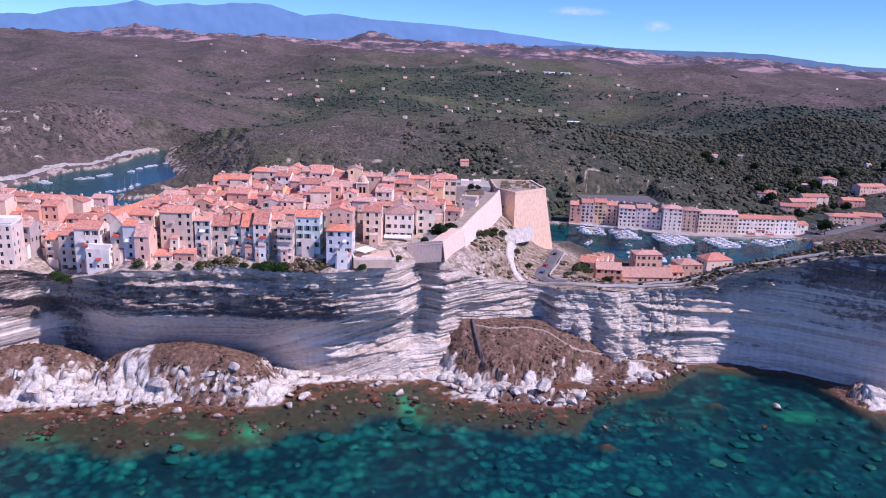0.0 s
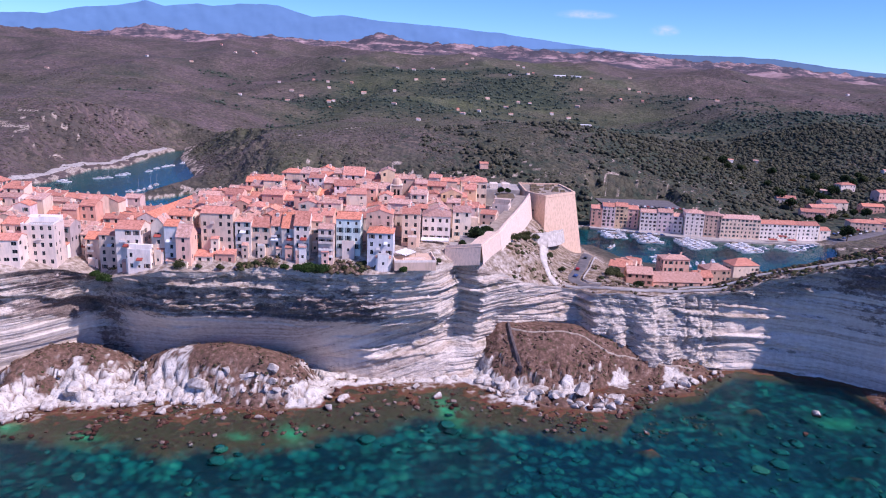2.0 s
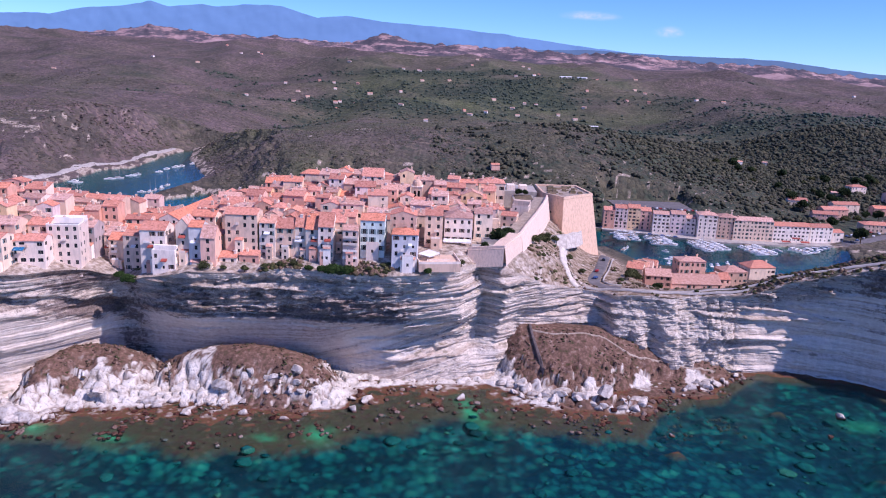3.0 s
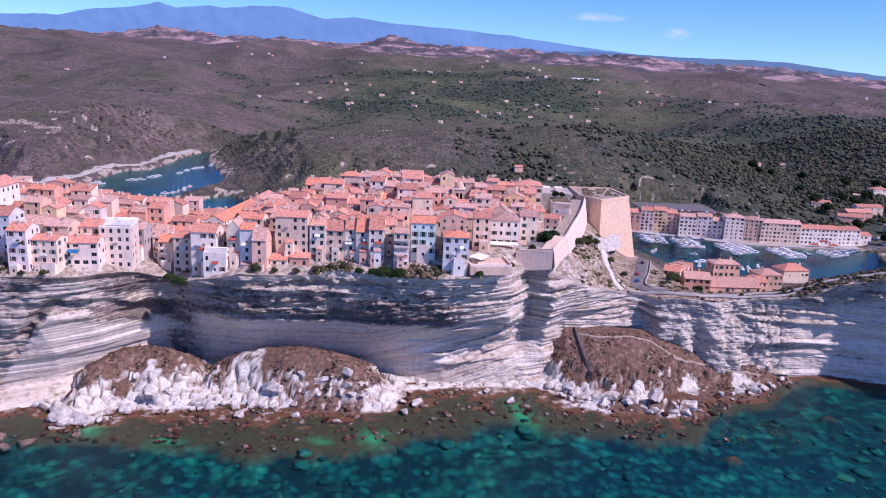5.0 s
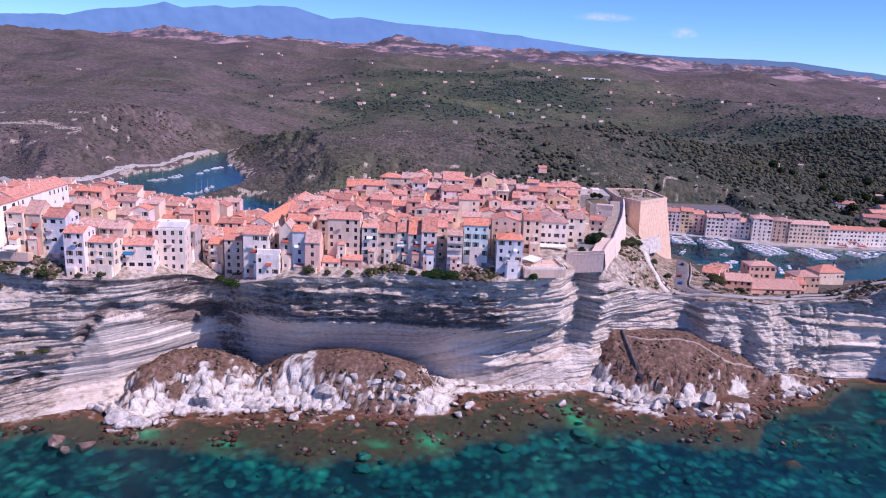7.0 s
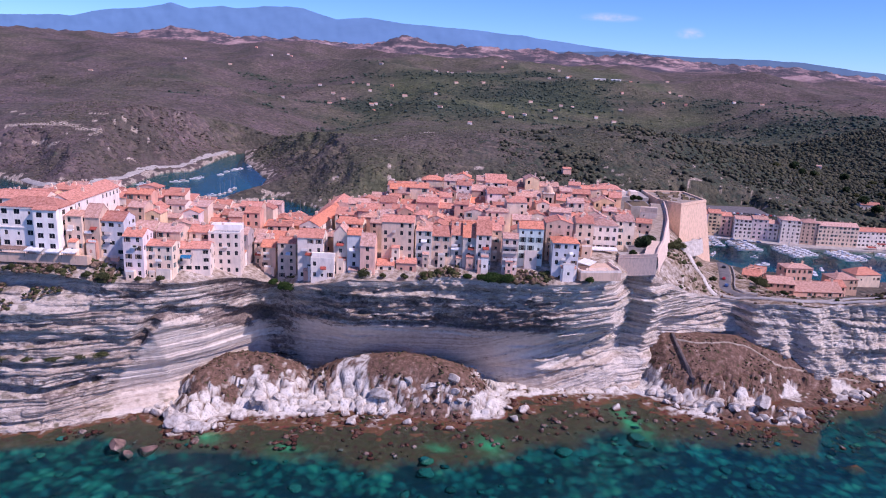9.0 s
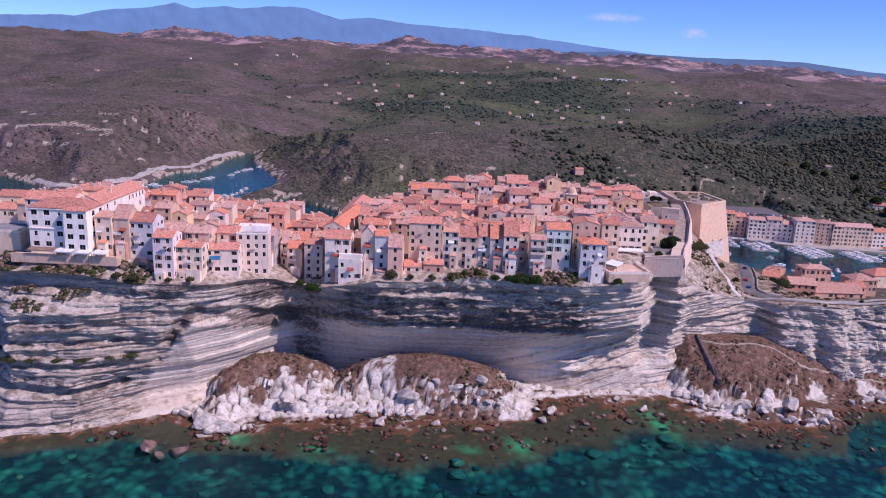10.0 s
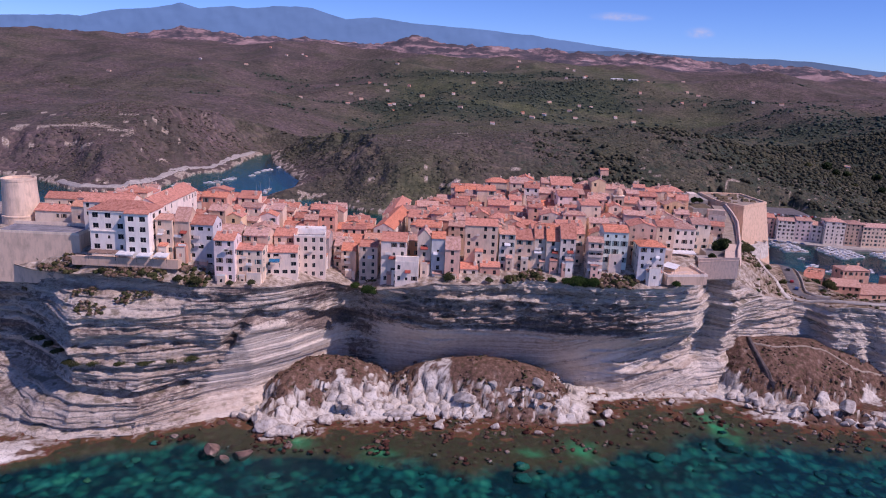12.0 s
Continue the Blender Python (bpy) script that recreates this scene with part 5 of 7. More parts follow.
for zz in (3.4, 6.4, 9.4, 12.4):
    balcony(a, 0, zz, 6.2)
front(-56.4, 312.0, 62.6, 10.5, 11, 14.8, 1.9, "gx", "teal", windows="l", skip=0.0, shutters=0.9, gap=3.2)
front(-43.6, 319.0, 62.6, 11.5, 11, 16.2, 1.8, "gy", "brown", skip=0.5)
front(-42.0, 306.5, 58.7, 11.0, 11, 14.2, 1.8, "hip", "bluegrey", skip=0.25)
front(-30.2, 331.2, 62.1, 8.2, 12, 14.8, 2.2, "gx", "cream", skip=0.05)
front(-18.6, 345.4, 60.3, 13.4, 13, 12.9, 2.4, "hip", "white", skip=0.1)
front(-6.2, 356.0, 60.3, 9.0, 12, 13.4, 2.0, "gx", "cream", skip=0.1)
front(-185.8, 301.7, 53.3, 12.9, 12, 18.6, 0.8, "flatroof", "white", yaw=8, skip=0.12, shutters=0.0)
front(-176.0, 325.0, 51.5, 7.2, 8, 11.0, 2.3, "shed", "beige")
front(-195.6, 291.3, 56.8, 13.6, 9, 10.4, 1.8, "gx", "white", yaw=8, windows="w", skip=0.1)
front(-206.0, 283.0, 55.9, 10.6, 9, 13.9, 1.4, "gx", "cream", skip=0.15)
front(-215.0, 280.3, 56.6, 8.0, 10, 17.3, 2.2, "gx", "mauve")
front(-226.8, 287.9, 59.2, 10.3, 11, 18.8, 2.7, "gx", "bluegrey", windows="w", skip=0.1)
front(-233.6, 286.2, 64.5, 6.0, 10, 15.0, 4.4, "gx", "cream")
front(-240.2, 284.7, 65.5, 6.6, 11, 14.4, 1.2, "gx", "beige", skip=0.05)
front(-196.5, 302.5, 58.5, 9.0, 10, 13.0, 2.0, "gx", "beige")
front(-206.5, 294.5, 58.5, 10.0, 10, 14.5, 2.2, "gx", "beige")
front(-217.5, 297.0, 58.5, 9.0, 10, 14.5, 2.4, "gx", "cream")
front(-185.0, 318.5, 54.5, 8.6, 10, 13.0, 2.4, "gx", "bluegrey")

# ---- western hotel, fort block and round tower ----
a = front(-256.6, 283.0, 65.8, 24.5, 12, 17.2, 3.2, "hip", "white", windows="h", skip=0.0, shutters=0.0, gap=4.0, storey=4.0, foot=8, group="west end buildings", label="large white hotel with a hipped terracotta roof above the cliff", name="hotel")
bay = Build()
op = [(u, 1.6 + 4.1 * k, u + 2.3, 3.6 + 4.1 * k) for u in (-3.4, 1.1) for k in range(4)]
facade(bay, pose(7.6, -2.6, 0), 9.2, -8, 17.1, op)
for s in (-1, 1):
    q = [(7.6 + s * 4.6, -2.6, -8), (7.6 + s * 4.6, -0.01, -8), (7.6 + s * 4.6, -0.01, 17.1), (7.6 + s * 4.6, -2.6, 17.1)]
    bay.face(q if s > 0 else q[::-1])
place("bay", bay.mesh("bay", [WALLS["white"]]), a)
for o in op:
    win = place("window", WIN_MESH["h"], a, pose(7.6 + (o[0] + o[2]) / 2, -2.6, o[1]))
    place("pane", PANE_MESH["h"], win)
bay = Build()
bay.face([(2.7, -3.0, 17.12), (12.5, -3.0, 17.12), (12.5, 0.3, 18.1), (2.7, 0.3, 18.1)])
bay.face([(2.7, -3.0, 16.9), (2.7, 0.3, 17.9), (12.5, 0.3, 17.9), (12.5, -3.0, 16.9)])
bay.face([(2.7, -3.0, 16.9), (12.5, -3.0, 16.9), (12.5, -3.0, 17.12), (2.7, -3.0, 17.12)])
place("bay_roof", bay.mesh("bay_roof", [ROOF]), a)
b = Build()
for zz in (8.9, 16.6):
    b.box(-12.5, 2.9, -0.35, -0.01, zz, zz + 0.3)
place("cornice", b.mesh("cornice", [WALLS["white"]]), a)
front(-251.3, 295.4, 65.8, 11.5, 42, 17.2, 3.0, "gy", "white", windows="m", skip=0.05, shutters=0.0, gap=3.4, storey=4.0, group="west end buildings", label="long white hotel wing with a terracotta roof", name="hotel_wing")
front(-268.0, 297.0, 65.8, 20.0, 11, 17.6, 2.6, "gx", "white", windows="s", group="west end buildings", label="white rear hotel wing with a low terracotta roof")
b = Build()
b.box(-24, 12, 0, 16, -12, 8.6, 0, 0.5)
a = tagged(new("fort_block"), "blank pale stone fort block with a grey flat roof", "fort")
a.matrix_basis = pose(-287.5, 287.5, 62.5)
FOOT.append((-293, 287, 304, 36))
place("wall", b.mesh("wall", [WALLS["stone"]]), a)
b = Build()
b.box(-23.2, 11.2, 0.8, 15.2, 8.62, 8.9)
place("roof", b.mesh("roof", [ROOF_GREY]), a)
b = Build()
b.box(-23.5, 11.5, 0.5, 0.79, 8.62, 9.6)
b.box(-23.5, 11.5, 15.21, 15.5, 8.62, 10.2)
b.box(11.21, 11.5, 0.8, 15.2, 8.62, 9.8)
place("parapet", b.mesh("parapet", [WALLS["cream"]]), a)


def lathe(profile, n, mat, name):
    b = Build()
    for (r0, z0), (r1, z1) in zip(profile, profile[1:]):
        for k in range(n):
            a0, a1 = 2 * math.pi * k / n, 2 * math.pi * (k + 1) / n
            b.face([(r0 * math.cos(a0), r0 * math.sin(a0), z0), (r0 * math.cos(a1), r0 * math.sin(a1), z0), (r1 * math.cos(a1), r1 * math.sin(a1), z1), (r1 * math.cos(a0), r1 * math.sin(a0), z1)])
    return b.mesh(name, [mat])


a = tagged(new("round_tower"), "round pale stone fort tower with small openings", "tower")
a.matrix_basis = pose(-327.5, 336, 58)
FOOT.append((-327.5, 326, 346, 20))
place("shaft", lathe([(9.0, -4), (8.4, 9.5), (8.6, 9.7), (8.6, 10.3), (8.0, 10.5), (7.2, 26), (7.35, 26.1), (7.35, 27.2), (6.6, 27.2), (6.6, 26.2), (0.01, 26.2)], 40, WALLS["stone"], "shaft"), a)
for az, zz in ((-62, 14), (-95, 20), (-120, 13), (-80, 11)):
    win = place("window", WIN_MESH["s"], a, pose(0, 0, 0, 0, 0, az + 90) @ pose(0, -8.45 + zz * 0.045, zz))
    place("pane", PANE_MESH["s"], win)
house(-300, 330, 62, 36, 9, 9.5, 2.2, "gx", "beige", group="west end buildings", skip=0.5)
house(-322, 372, 60, 30, 10, 9, 2.4, "gx", "cream", group="west end buildings", skip=0.5)
for k, xx in enumerate((-246.0, -239.5)):
    awning(xx, 279.6, 64.6, 5.5, 4.0, CLOTH, "white canvas awning over a terrace")
awning(-253.5, 279.4, 64.8, 7.0, 3.6, CLOTH, "white canvas awning over a terrace")
awning(-262.5, 279.8, 64.8, 11.0, 3.0, SHUTTER_B, "brown slatted awning over a terrace")
awning(-197.5, 288.6, 62.0, 4.2, 2.0, CLOTH_BLUE, "blue cloth awning on a house terrace", 8)
b = Build()
b.box(-42, 0, 0, 4, -3.0, 0)
b.box(-42, 0, 0, 0.4, 0, 0.7)
a = tagged(new("terrace_wall"), "pale stone retaining wall along the terrace", "wall")
a.matrix_basis = pose(-233, 279.2, 64.6, 0, 0, 0)
place("wall", b.mesh("wall", [WALLS["cream"]]), a)

# ---- prominent houses on the crown ----
front(-67.0, 414.0, 68.5, 12.0, 13, 12.4, 3.8, "gx", "white", windows="l", skip=0.05, shutters=0.2)
front(-75.5, 416.0, 68.0, 5.0, 10, 13.5, 2.0, "gx", "stone")
front(2.6, 445.0, 57.5, 16.0, 15, 17.6, 2.6, "hip", "cream", windows="l", skip=0.0, shutters=0.8, gap=3.4, storey=4.2)
front(-10.6, 441.0, 57.5, 9.0, 15, 16.5, 2.4, "gx", "beige")
front(-50.0, 389.0, 64.0, 11.0, 12, 14.0, 2.4, "gx", "stone", windows="l", skip=0.2, shutters=0.0)
front(-160.0, 352.0, 51.0, 10.0, 52, 14.2, 2.6, "gy", "white", windows="m", skip=0.05, shutters=0.0, gap=3.3, yaw=-6)
front(-161.0, 408.0, 47.5, 11.0, 50, 13.0, 2.4, "gy", "cream", windows="m", skip=0.05, gap=3.3, yaw=-2)
a = tagged(new("bell_tower"), "square pale stone church bell tower with arched belfry", "tower")
a.matrix_basis = pose(-40.6, 386, 62)
FOOT.append((-40.6, 386, 393, 7))
b = Build()
for s in range(4):
    m = pose(0, 3, 0, 0, 0, 90 * s) @ pose(0, -2.8, 0)
    facade(b, m, 5.6, -4, 18.5, [(-1.6, 13.2, -0.4, 16.6), (0.4, 13.2, 1.6, 16.6), (-0.5, 7.2, 0.5, 9.0)])
place("shaft", b.mesh("shaft", [WALLS["stone"]]), a)
# dark box painted as the unlit inside of the belfry
b = Build()
b.box(-2.4, 2.4, 0.6, 5.4, -4, 18.4)
place("core", b.mesh("core", [DARK]), a)
b = Build()
b.box(-3.1, 3.1, -0.1, 6.1, 18.5, 19.0)
b.box(-3.0, 3.0, 0.0, 6.0, 11.6, 11.9)
place("cornice", b.mesh("cornice", [WALLS["cream"]]), a)
place("dome", lathe([(2.6, 0), (2.55, 1.0), (2.2, 2.2), (1.4, 3.1), (0.5, 3.5), (0.4, 4.4), (0.01, 4.6)], 12, WALLS["stone"], "dome"), a, pose(0, 3, 19.0))

# ---- the rest of the old town, street by street ----
town_rng = random.Random(42)
palette = ["cream"] * 4 + ["beige"] * 4 + ["pink"] * 2 + ["white"] * 3 + ["grey", "mauve", "ochre", "brown"]
yy = 322.0
while yy < 470:
    xx = -300.0 + town_rng.uniform(0, 6)
    while xx < 2:
        w = town_rng.uniform(6.5, 12.5)
        d = town_rng.uniform(7.0, 9.8)
        cx, cy = xx + w / 2, yy + town_rng.uniform(-2.5, 2.5)
        xx += w + (town_rng.uniform(1.5, 3.5) if town_rng.random() < 0.22 else 0.05)
        back = np.interp(cx, [-310, -240, -180, -120, -60, 0, 10], [392, 400, 432, 440, 444, 432, 410])
        if cy < edge_at(cx) + 20 or cy + d > back or taken(cx, cy, w, d) or (cx > -12 and cy < 372):
            continue
        gz = gz_at(cx, cy)
        h = town_rng.uniform(7.5, 15.5) - 2.0 * (cx < -200)
        kind = town_rng.choice(["gx", "gx", "gx", "gx", "gy", "gy", "shed", "hip"])
        house(cx, cy, gz, w, d, h, town_rng.uniform(1.2, 2.3), kind, town_rng.choice(palette), yaw=town_rng.uniform(-7, 7), skip=0.3, shutters=0.2, gap=3.2, upper=True)
    yy += 12.6

# ---- restaurant terrace on the edge ----
a = tagged(new("terrace"), "pale stone cliff-top restaurant terrace with low parapets", "terrace")
a.matrix_basis = pose(-27.5, 304.5, 61.2, 0, 0, 10)
b = Build()
b.box(-8, 10, 0, 16, -3.6, 0)
place("base", b.mesh("base", [WALLS["cream"]]), a)
b = Build()
for bx in ((-8, 10, 0, 0.35), (9.65, 10, 0.35, 16), (-8, -7.65, 0.35, 16)):
    b.box(*bx, 0.003, 1.0)
b.box(-4, 6, 5, 5.3, 0.003, 0.8)
place("parapet", b.mesh("parapet", [WALLS["white"]]), a)
awning(-31.5, 313.0, 61.2, 9, 5.5, CLOTH, "white canvas awning over cafe tables", 60)
awning(-19.0, 341.5, 60.6, 13, 4.0, CLOTH, "white canvas awning along a house front")


# ---- ramparts and bastion ----
RAMPART = plaster("rampart_stone", (0.80, 0.69, 0.59), 0.22, 1.4)
EARTH = plain("dry_grass_earth", (0.24, 0.17, 0.11), (0.12, 0.10, 0.05), 0.4)
EARTH_PALE = plain("trodden_pale_earth", (0.46, 0.37, 0.29), (0.32, 0.25, 0.19), 0.5)
ASPHALT = plain("worn_asphalt", (0.20, 0.18, 0.18), (0.14, 0.13, 0.13), 0.25, rough=0.9)
LIME = plain("whitewashed_stone", (0.70, 0.63, 0.55), (0.52, 0.45, 0.38), 0.5)


def bank_wall(name, pts, foot, thick, batter, label, mat=RAMPART, parent=None):
    """A wall along pts (x, y, top), its outer side to the right of the way along it, with a battered face, a coping and a parapet."""
    b = Build()
    n = len(pts)
    for k in range(n - 1):
        (x0, y0, t0), (x1, y1, t1) = pts[k], pts[k + 1]
        steps = max(1, int(math.hypot(x1 - x0, y1 - y0) / 4))
        for q in range(steps):
            f0, f1 = q / steps, (q + 1) / steps
            ring = []
            for f in (f0, f1):
                x, y, t = x0 + (x1 - x0) * f, y0 + (y1 - y0) * f, t0 + (t1 - t0) * f
                L = math.hypot(x1 - x0, y1 - y0)
                nx, ny = (y1 - y0) / L, -(x1 - x0) / L
                ring.append([(x + nx * batter, y + ny * batter, t - foot), (x + nx * 0.25, y + ny * 0.25, t - 1.5), (x + nx * 0.35, y + ny * 0.35, t - 1.3), (x, y, t - 1.2), (x, y, t),
                             (x - nx * 0.7, y - ny * 0.7, t), (x - nx * 0.7, y - ny * 0.7, t - 1.1), (x - nx * thick, y - ny * thick, t - 1.1), (x - nx * thick, y - ny * thick, t - foot)])
            for c in range(8):
                b.face([ring[0][c], ring[1][c], ring[1][c + 1], ring[0][c + 1]])
            if q == 0 and k == 0:
                b.face(ring[0])
            if q == steps - 1 and k == n - 2:
                b.face(ring[1][::-1])
    return b.mesh(name, [mat])


ramp_root = tagged(new("rampart"), "pale sunlit stone rampart climbing to the bastion", "rampart")
place("lower_wall", bank_wall("lower_wall", [(-14.0, 330.5, 62.8), (2.4, 326, 65.4), (6.8, 339, 65.9), (12.3, 352, 66.4)], 9.5, 6, 1.4, ""), ramp_root)
place("upper_wall", bank_wall("upper_wall", [(12.32, 352.06, 66.4), (18, 370, 68.2), (24.4, 390, 69.6), (31, 417, 69.6), (37.2, 446, 69.3)], 20, 1.6, 3.2, ""), ramp_root)
line = [(12.3, 352, 64.6), (18, 370, 66.2), (24.4, 390, 67.4), (31, 417, 67.8), (37.2, 446, 67.6)]
for k, (near, deep, drop, mat, word) in enumerate(((1.4, 8.0, 0.0, EARTH_PALE, "walk"), (8.01, 14.0, 2.4, PAVING, "bank"))):
    b = Build()
    for (x0, y0, t0), (x1, y1, t1) in zip(line, line[1:]):
        if k == 1 and y0 > 400:
            continue
        w0 = [(x0 - near, y0 + 0.2 * near, t0 - drop), (x1 - near, y1 + 0.2 * near, t1 - drop), (x1 - deep, y1 + 0.2 * deep, t1 - drop), (x0 - deep, y0 + 0.2 * deep, t0 - drop)]
        b.face(w0)
        for q in range(4):
            p0, p1 = w0[q], w0[(q + 1) % 4]
            b.face([(p0[0], p0[1], 54), (p1[0], p1[1], 54), p1, p0])
    place(word, b.mesh(word, [mat]), ramp_root)
b = Build()
b.box(-12, 2, 333, 343, 56, 61.6)
b.box(-7, 5.5, 343.01, 352, 56, 63.0)
b.box(-7, 5.5, 343.01, 343.4, 63.0, 63.9)
place("platform", b.mesh("platform", [PAVING]), ramp_root)
house(-1.2, 362.0, 61.0, 7.0, 8, 6.2, 1.0, "flat", "cream", group="old town houses", windows="l", skip=0.0, shutters=0.0, gap=3.4, chimney=False)
house(7.6, 375.0, 62.0, 8.0, 9, 7.4, 1.4, "gx", "beige", yaw=-14, group="old town houses", skip=0.2, shutters=0.0)
house(15.6, 398.0, 63.0, 9.0, 10, 7.6, 1.2, "flat", "grey", yaw=-14, group="old town houses", skip=0.3, shutters=0.0, chimney=False)
b = Build()
top = [(35.5, 457), (46.4, 442), (67.4, 461), (62, 492), (34, 490)]
cx, cy = 48, 467
z0, z1 = 28, 69
foot = [(cx + (x - cx) * 1.36, cy + (y - cy) * 1.36) for x, y in top]
inner = [(cx + (x - cx) * 0.93, cy + (y - cy) * 0.93) for x, y in top]
lip = [(cx + (x - cx) * 1.012, cy + (y - cy) * 1.012) for x, y in top]
for k in range(5):
    j = (k + 1) % 5
    b.face([(*foot[k], z0), (*foot[j], z0), (*top[j], z1 - 1.6), (*top[k], z1 - 1.6)])
    b.face([(*top[k], z1 - 1.6), (*top[j], z1 - 1.6), (*lip[j], z1 - 1.4), (*lip[k], z1 - 1.4)])
    b.face([(*lip[k], z1 - 1.4), (*lip[j], z1 - 1.4), (*top[j], z1), (*top[k], z1)])
    b.face([(*top[k], z1), (*top[j], z1), (*inner[j], z1), (*inner[k], z1)])
    b.face([(*inner[k], z1), (*inner[j], z1), (*inner[j], z1 - 1.0), (*inner[k], z1 - 1.0)])
a = tagged(new("bastion"), "massive battered stone bastion with tan weathered faces", "bastion")
place("wall", b.mesh("wall", [plaster("bastion_stone", (0.75, 0.59, 0.45), 0.25, 0.9)]), a)
b = Build()
b.face([(x, y, z1 - 0.9) for x, y in inner])
place("roof", b.mesh("roof", [EARTH_PALE]), a)
b = Build()
cap_rng = random.Random(31)
for k in range(26):
    px, py, ps = cap_rng.uniform(40, 60), cap_rng.uniform(458, 486), cap_rng.uniform(0.8, 2.6)
    b.box(px - ps, px + ps, py - ps * 0.8, py + ps * 0.8, z1 - 1.0, z1 - 0.9 + cap_rng.uniform(0.2, 1.5), 0, ps * 0.25)
place("rubble_cap", b.mesh("rubble_cap", [EARTH]), a)
for zz in (57.5, 52.5):
    # solid dark block; the opening's inner shade is its colour
    b = Build()
    b.box(-0.5, 0.5, -0.3, 0.3, 0, 1.4)
    place("embrasure", b.mesh("embrasure", [DARK]), a, pose(40.7 - (67 - zz) * 0.05, 449.6 - (67 - zz) * 0.1, zz, 0, 0, -54))
a = tagged(new("terrace_fort"), "walled stone terrace with grassy top behind the rampart", "terrace")
b = Build()
b.box(16, 29, 440, 458, 52, 66.5)
b.box(-4, 33, 466, 492, 50, 67.5)
place("base", b.mesh("base", [PAVING]), a)
b = Build()
b.face([(17, 441, 66.6), (28, 441, 66.6), (28, 457, 66.9), (17, 457, 66.9)])
place("lawn", b.mesh("lawn", [EARTH]), a)
b = Build()
for k in range(3):
    b.box(6 + 8 * k, 11 + 8 * k, 470, 478, 67.52, 70.5)
place("vault", b.mesh("vault", [RAMPART]), a)
ow = tagged(new("outwork"), "whitewashed curved outwork wall below the bastion", "wall")
place("wall", bank_wall("wall", [(31, 398, 55), (37, 399, 55), (43, 403, 54.6), (49, 410, 54), (54, 420, 53), (57, 432, 51)], 8, 5, 1.4, "", LIME), ow)


def drape(name, pts, width, mat, label, category, lift=0.25, hz=None, kind="structure", side=0.0):
    """A strip that follows pts over the land."""
    hz = hz or (lambda x, y: ground_z(x, y))
    P = np.array(pts, float)
    seg = np.hypot(*np.diff(P, axis=0).T)
    s = np.concatenate([[0], np.cumsum(seg)])
    q = np.arange(0, s[-1], 1.2)
    # rounded corners
    cx = np.interp(q, s, P[:, 0])
    cy = np.interp(q, s, P[:, 1])
    for _ in range(12):
        cx[1:-1] = (cx[:-2] + 2 * cx[1:-1] + cx[2:]) / 4
        cy[1:-1] = (cy[:-2] + 2 * cy[1:-1] + cy[2:]) / 4
    tx, ty = np.gradient(cx), np.gradient(cy)
    L = np.hypot(tx, ty)
    nx, ny = ty / L, -tx / L
    o = np.linspace(-width / 2, width / 2, 7)[:, None] + side
    X, Y = cx + nx * o, cy + ny * o
    Z = hz(X, Y)
    Z = np.maximum(Z, hz(X + 0.7, Y)) + lift
    Z[0] -= 1.0
    Z[-1] -= 1.0
    ob = sheet(name, X, Y, Z, mat)
    return tagged(ob, label, category, kind=kind)


ROADLINE = [(80, 470), (77, 448), (71, 428), (64, 404), (58, 388), (55, 378), (58, 370), (68, 366)]
drape("road", ROADLINE, 8.5, ASPHALT, "worn grey asphalt road curving below the bastion", "road")
drape("path", [(68, 366), (90, 360), (118, 362), (132, 359), (146, 357), (160, 352), (176, 346), (192, 337)], 3.0, PAVING, "pale unpaved track along the cliff top", "path")
drape("path", [(45, 414), (42, 403), (40.5, 394), (39, 383), (38.5, 372), (40, 364), (45, 361)], 4.4, LIME, "white stone ramp below the rampart", "path", lift=1.3)
for side, col in ((4.9, PAVING),):
    drape("kerb", ROADLINE, 0.7, col, "pale stone roadside wall", "wall", lift=1.0, side=-side)
drape("kerb", [(47, 364), (58, 363), (68, 358), (78, 354), (92, 356), (110, 354), (128, 353)], 0.8, PAVING, "low stone wall on the cliff's edge", "wall", lift=1.3)
drape("path", [(-436, 1110), (-441, 1000), (-440, 935), (-465, 912), (-467, 800), (-482, 772), (-524, 764), (-562, 796)], 9.0, PAVING, "pale track along the bank of the inlet", "path", lift=0.6)
shore_h = lambda x, y: shore_z(x, y)[0]
drape("path", [(19, 340), (26, 337), (34, 338), (46, 340), (56, 340), (64, 336), (74, 337), (84, 339), (98, 338), (112, 340)], 0.6, EARTH_PALE, "pale footpath across the scrubby mound", "path", lift=0.35, hz=shore_h)
drape("path", [(18.6, 342), (19.6, 335), (22, 325), (24, 318)], 1.6, plain("dark_stone_wall", (0.18, 0.14, 0.13)), "dark stone stair wall down the mound", "wall", lift=1.2, hz=shore_h)

# ---- harbour front ----
quay = dict(group="harbour front buildings", upper=False, gap=3.4, chimney=True, foot=3.0)
for x, w, h, c, word in ((128.2, 10.2, 17.0, "pink", "pink"), (139.2, 11.6, 19.6, "mauve", "mauve"), (150.8, 11.4, 20.4, "ochre", "ochre"), (161.4, 9.6, 18.4, "pink", "salmon pink")):
    house(x, 675 - 0.123 * (x - 143), 1.6, w, 14, h, 2.4, "gx", c, yaw=-7, windows="l", skip=0.02, shutters=0.4, label=f"tall {word} harbour-front house with shuttered windows", roof_mat=ROOF, **quay)
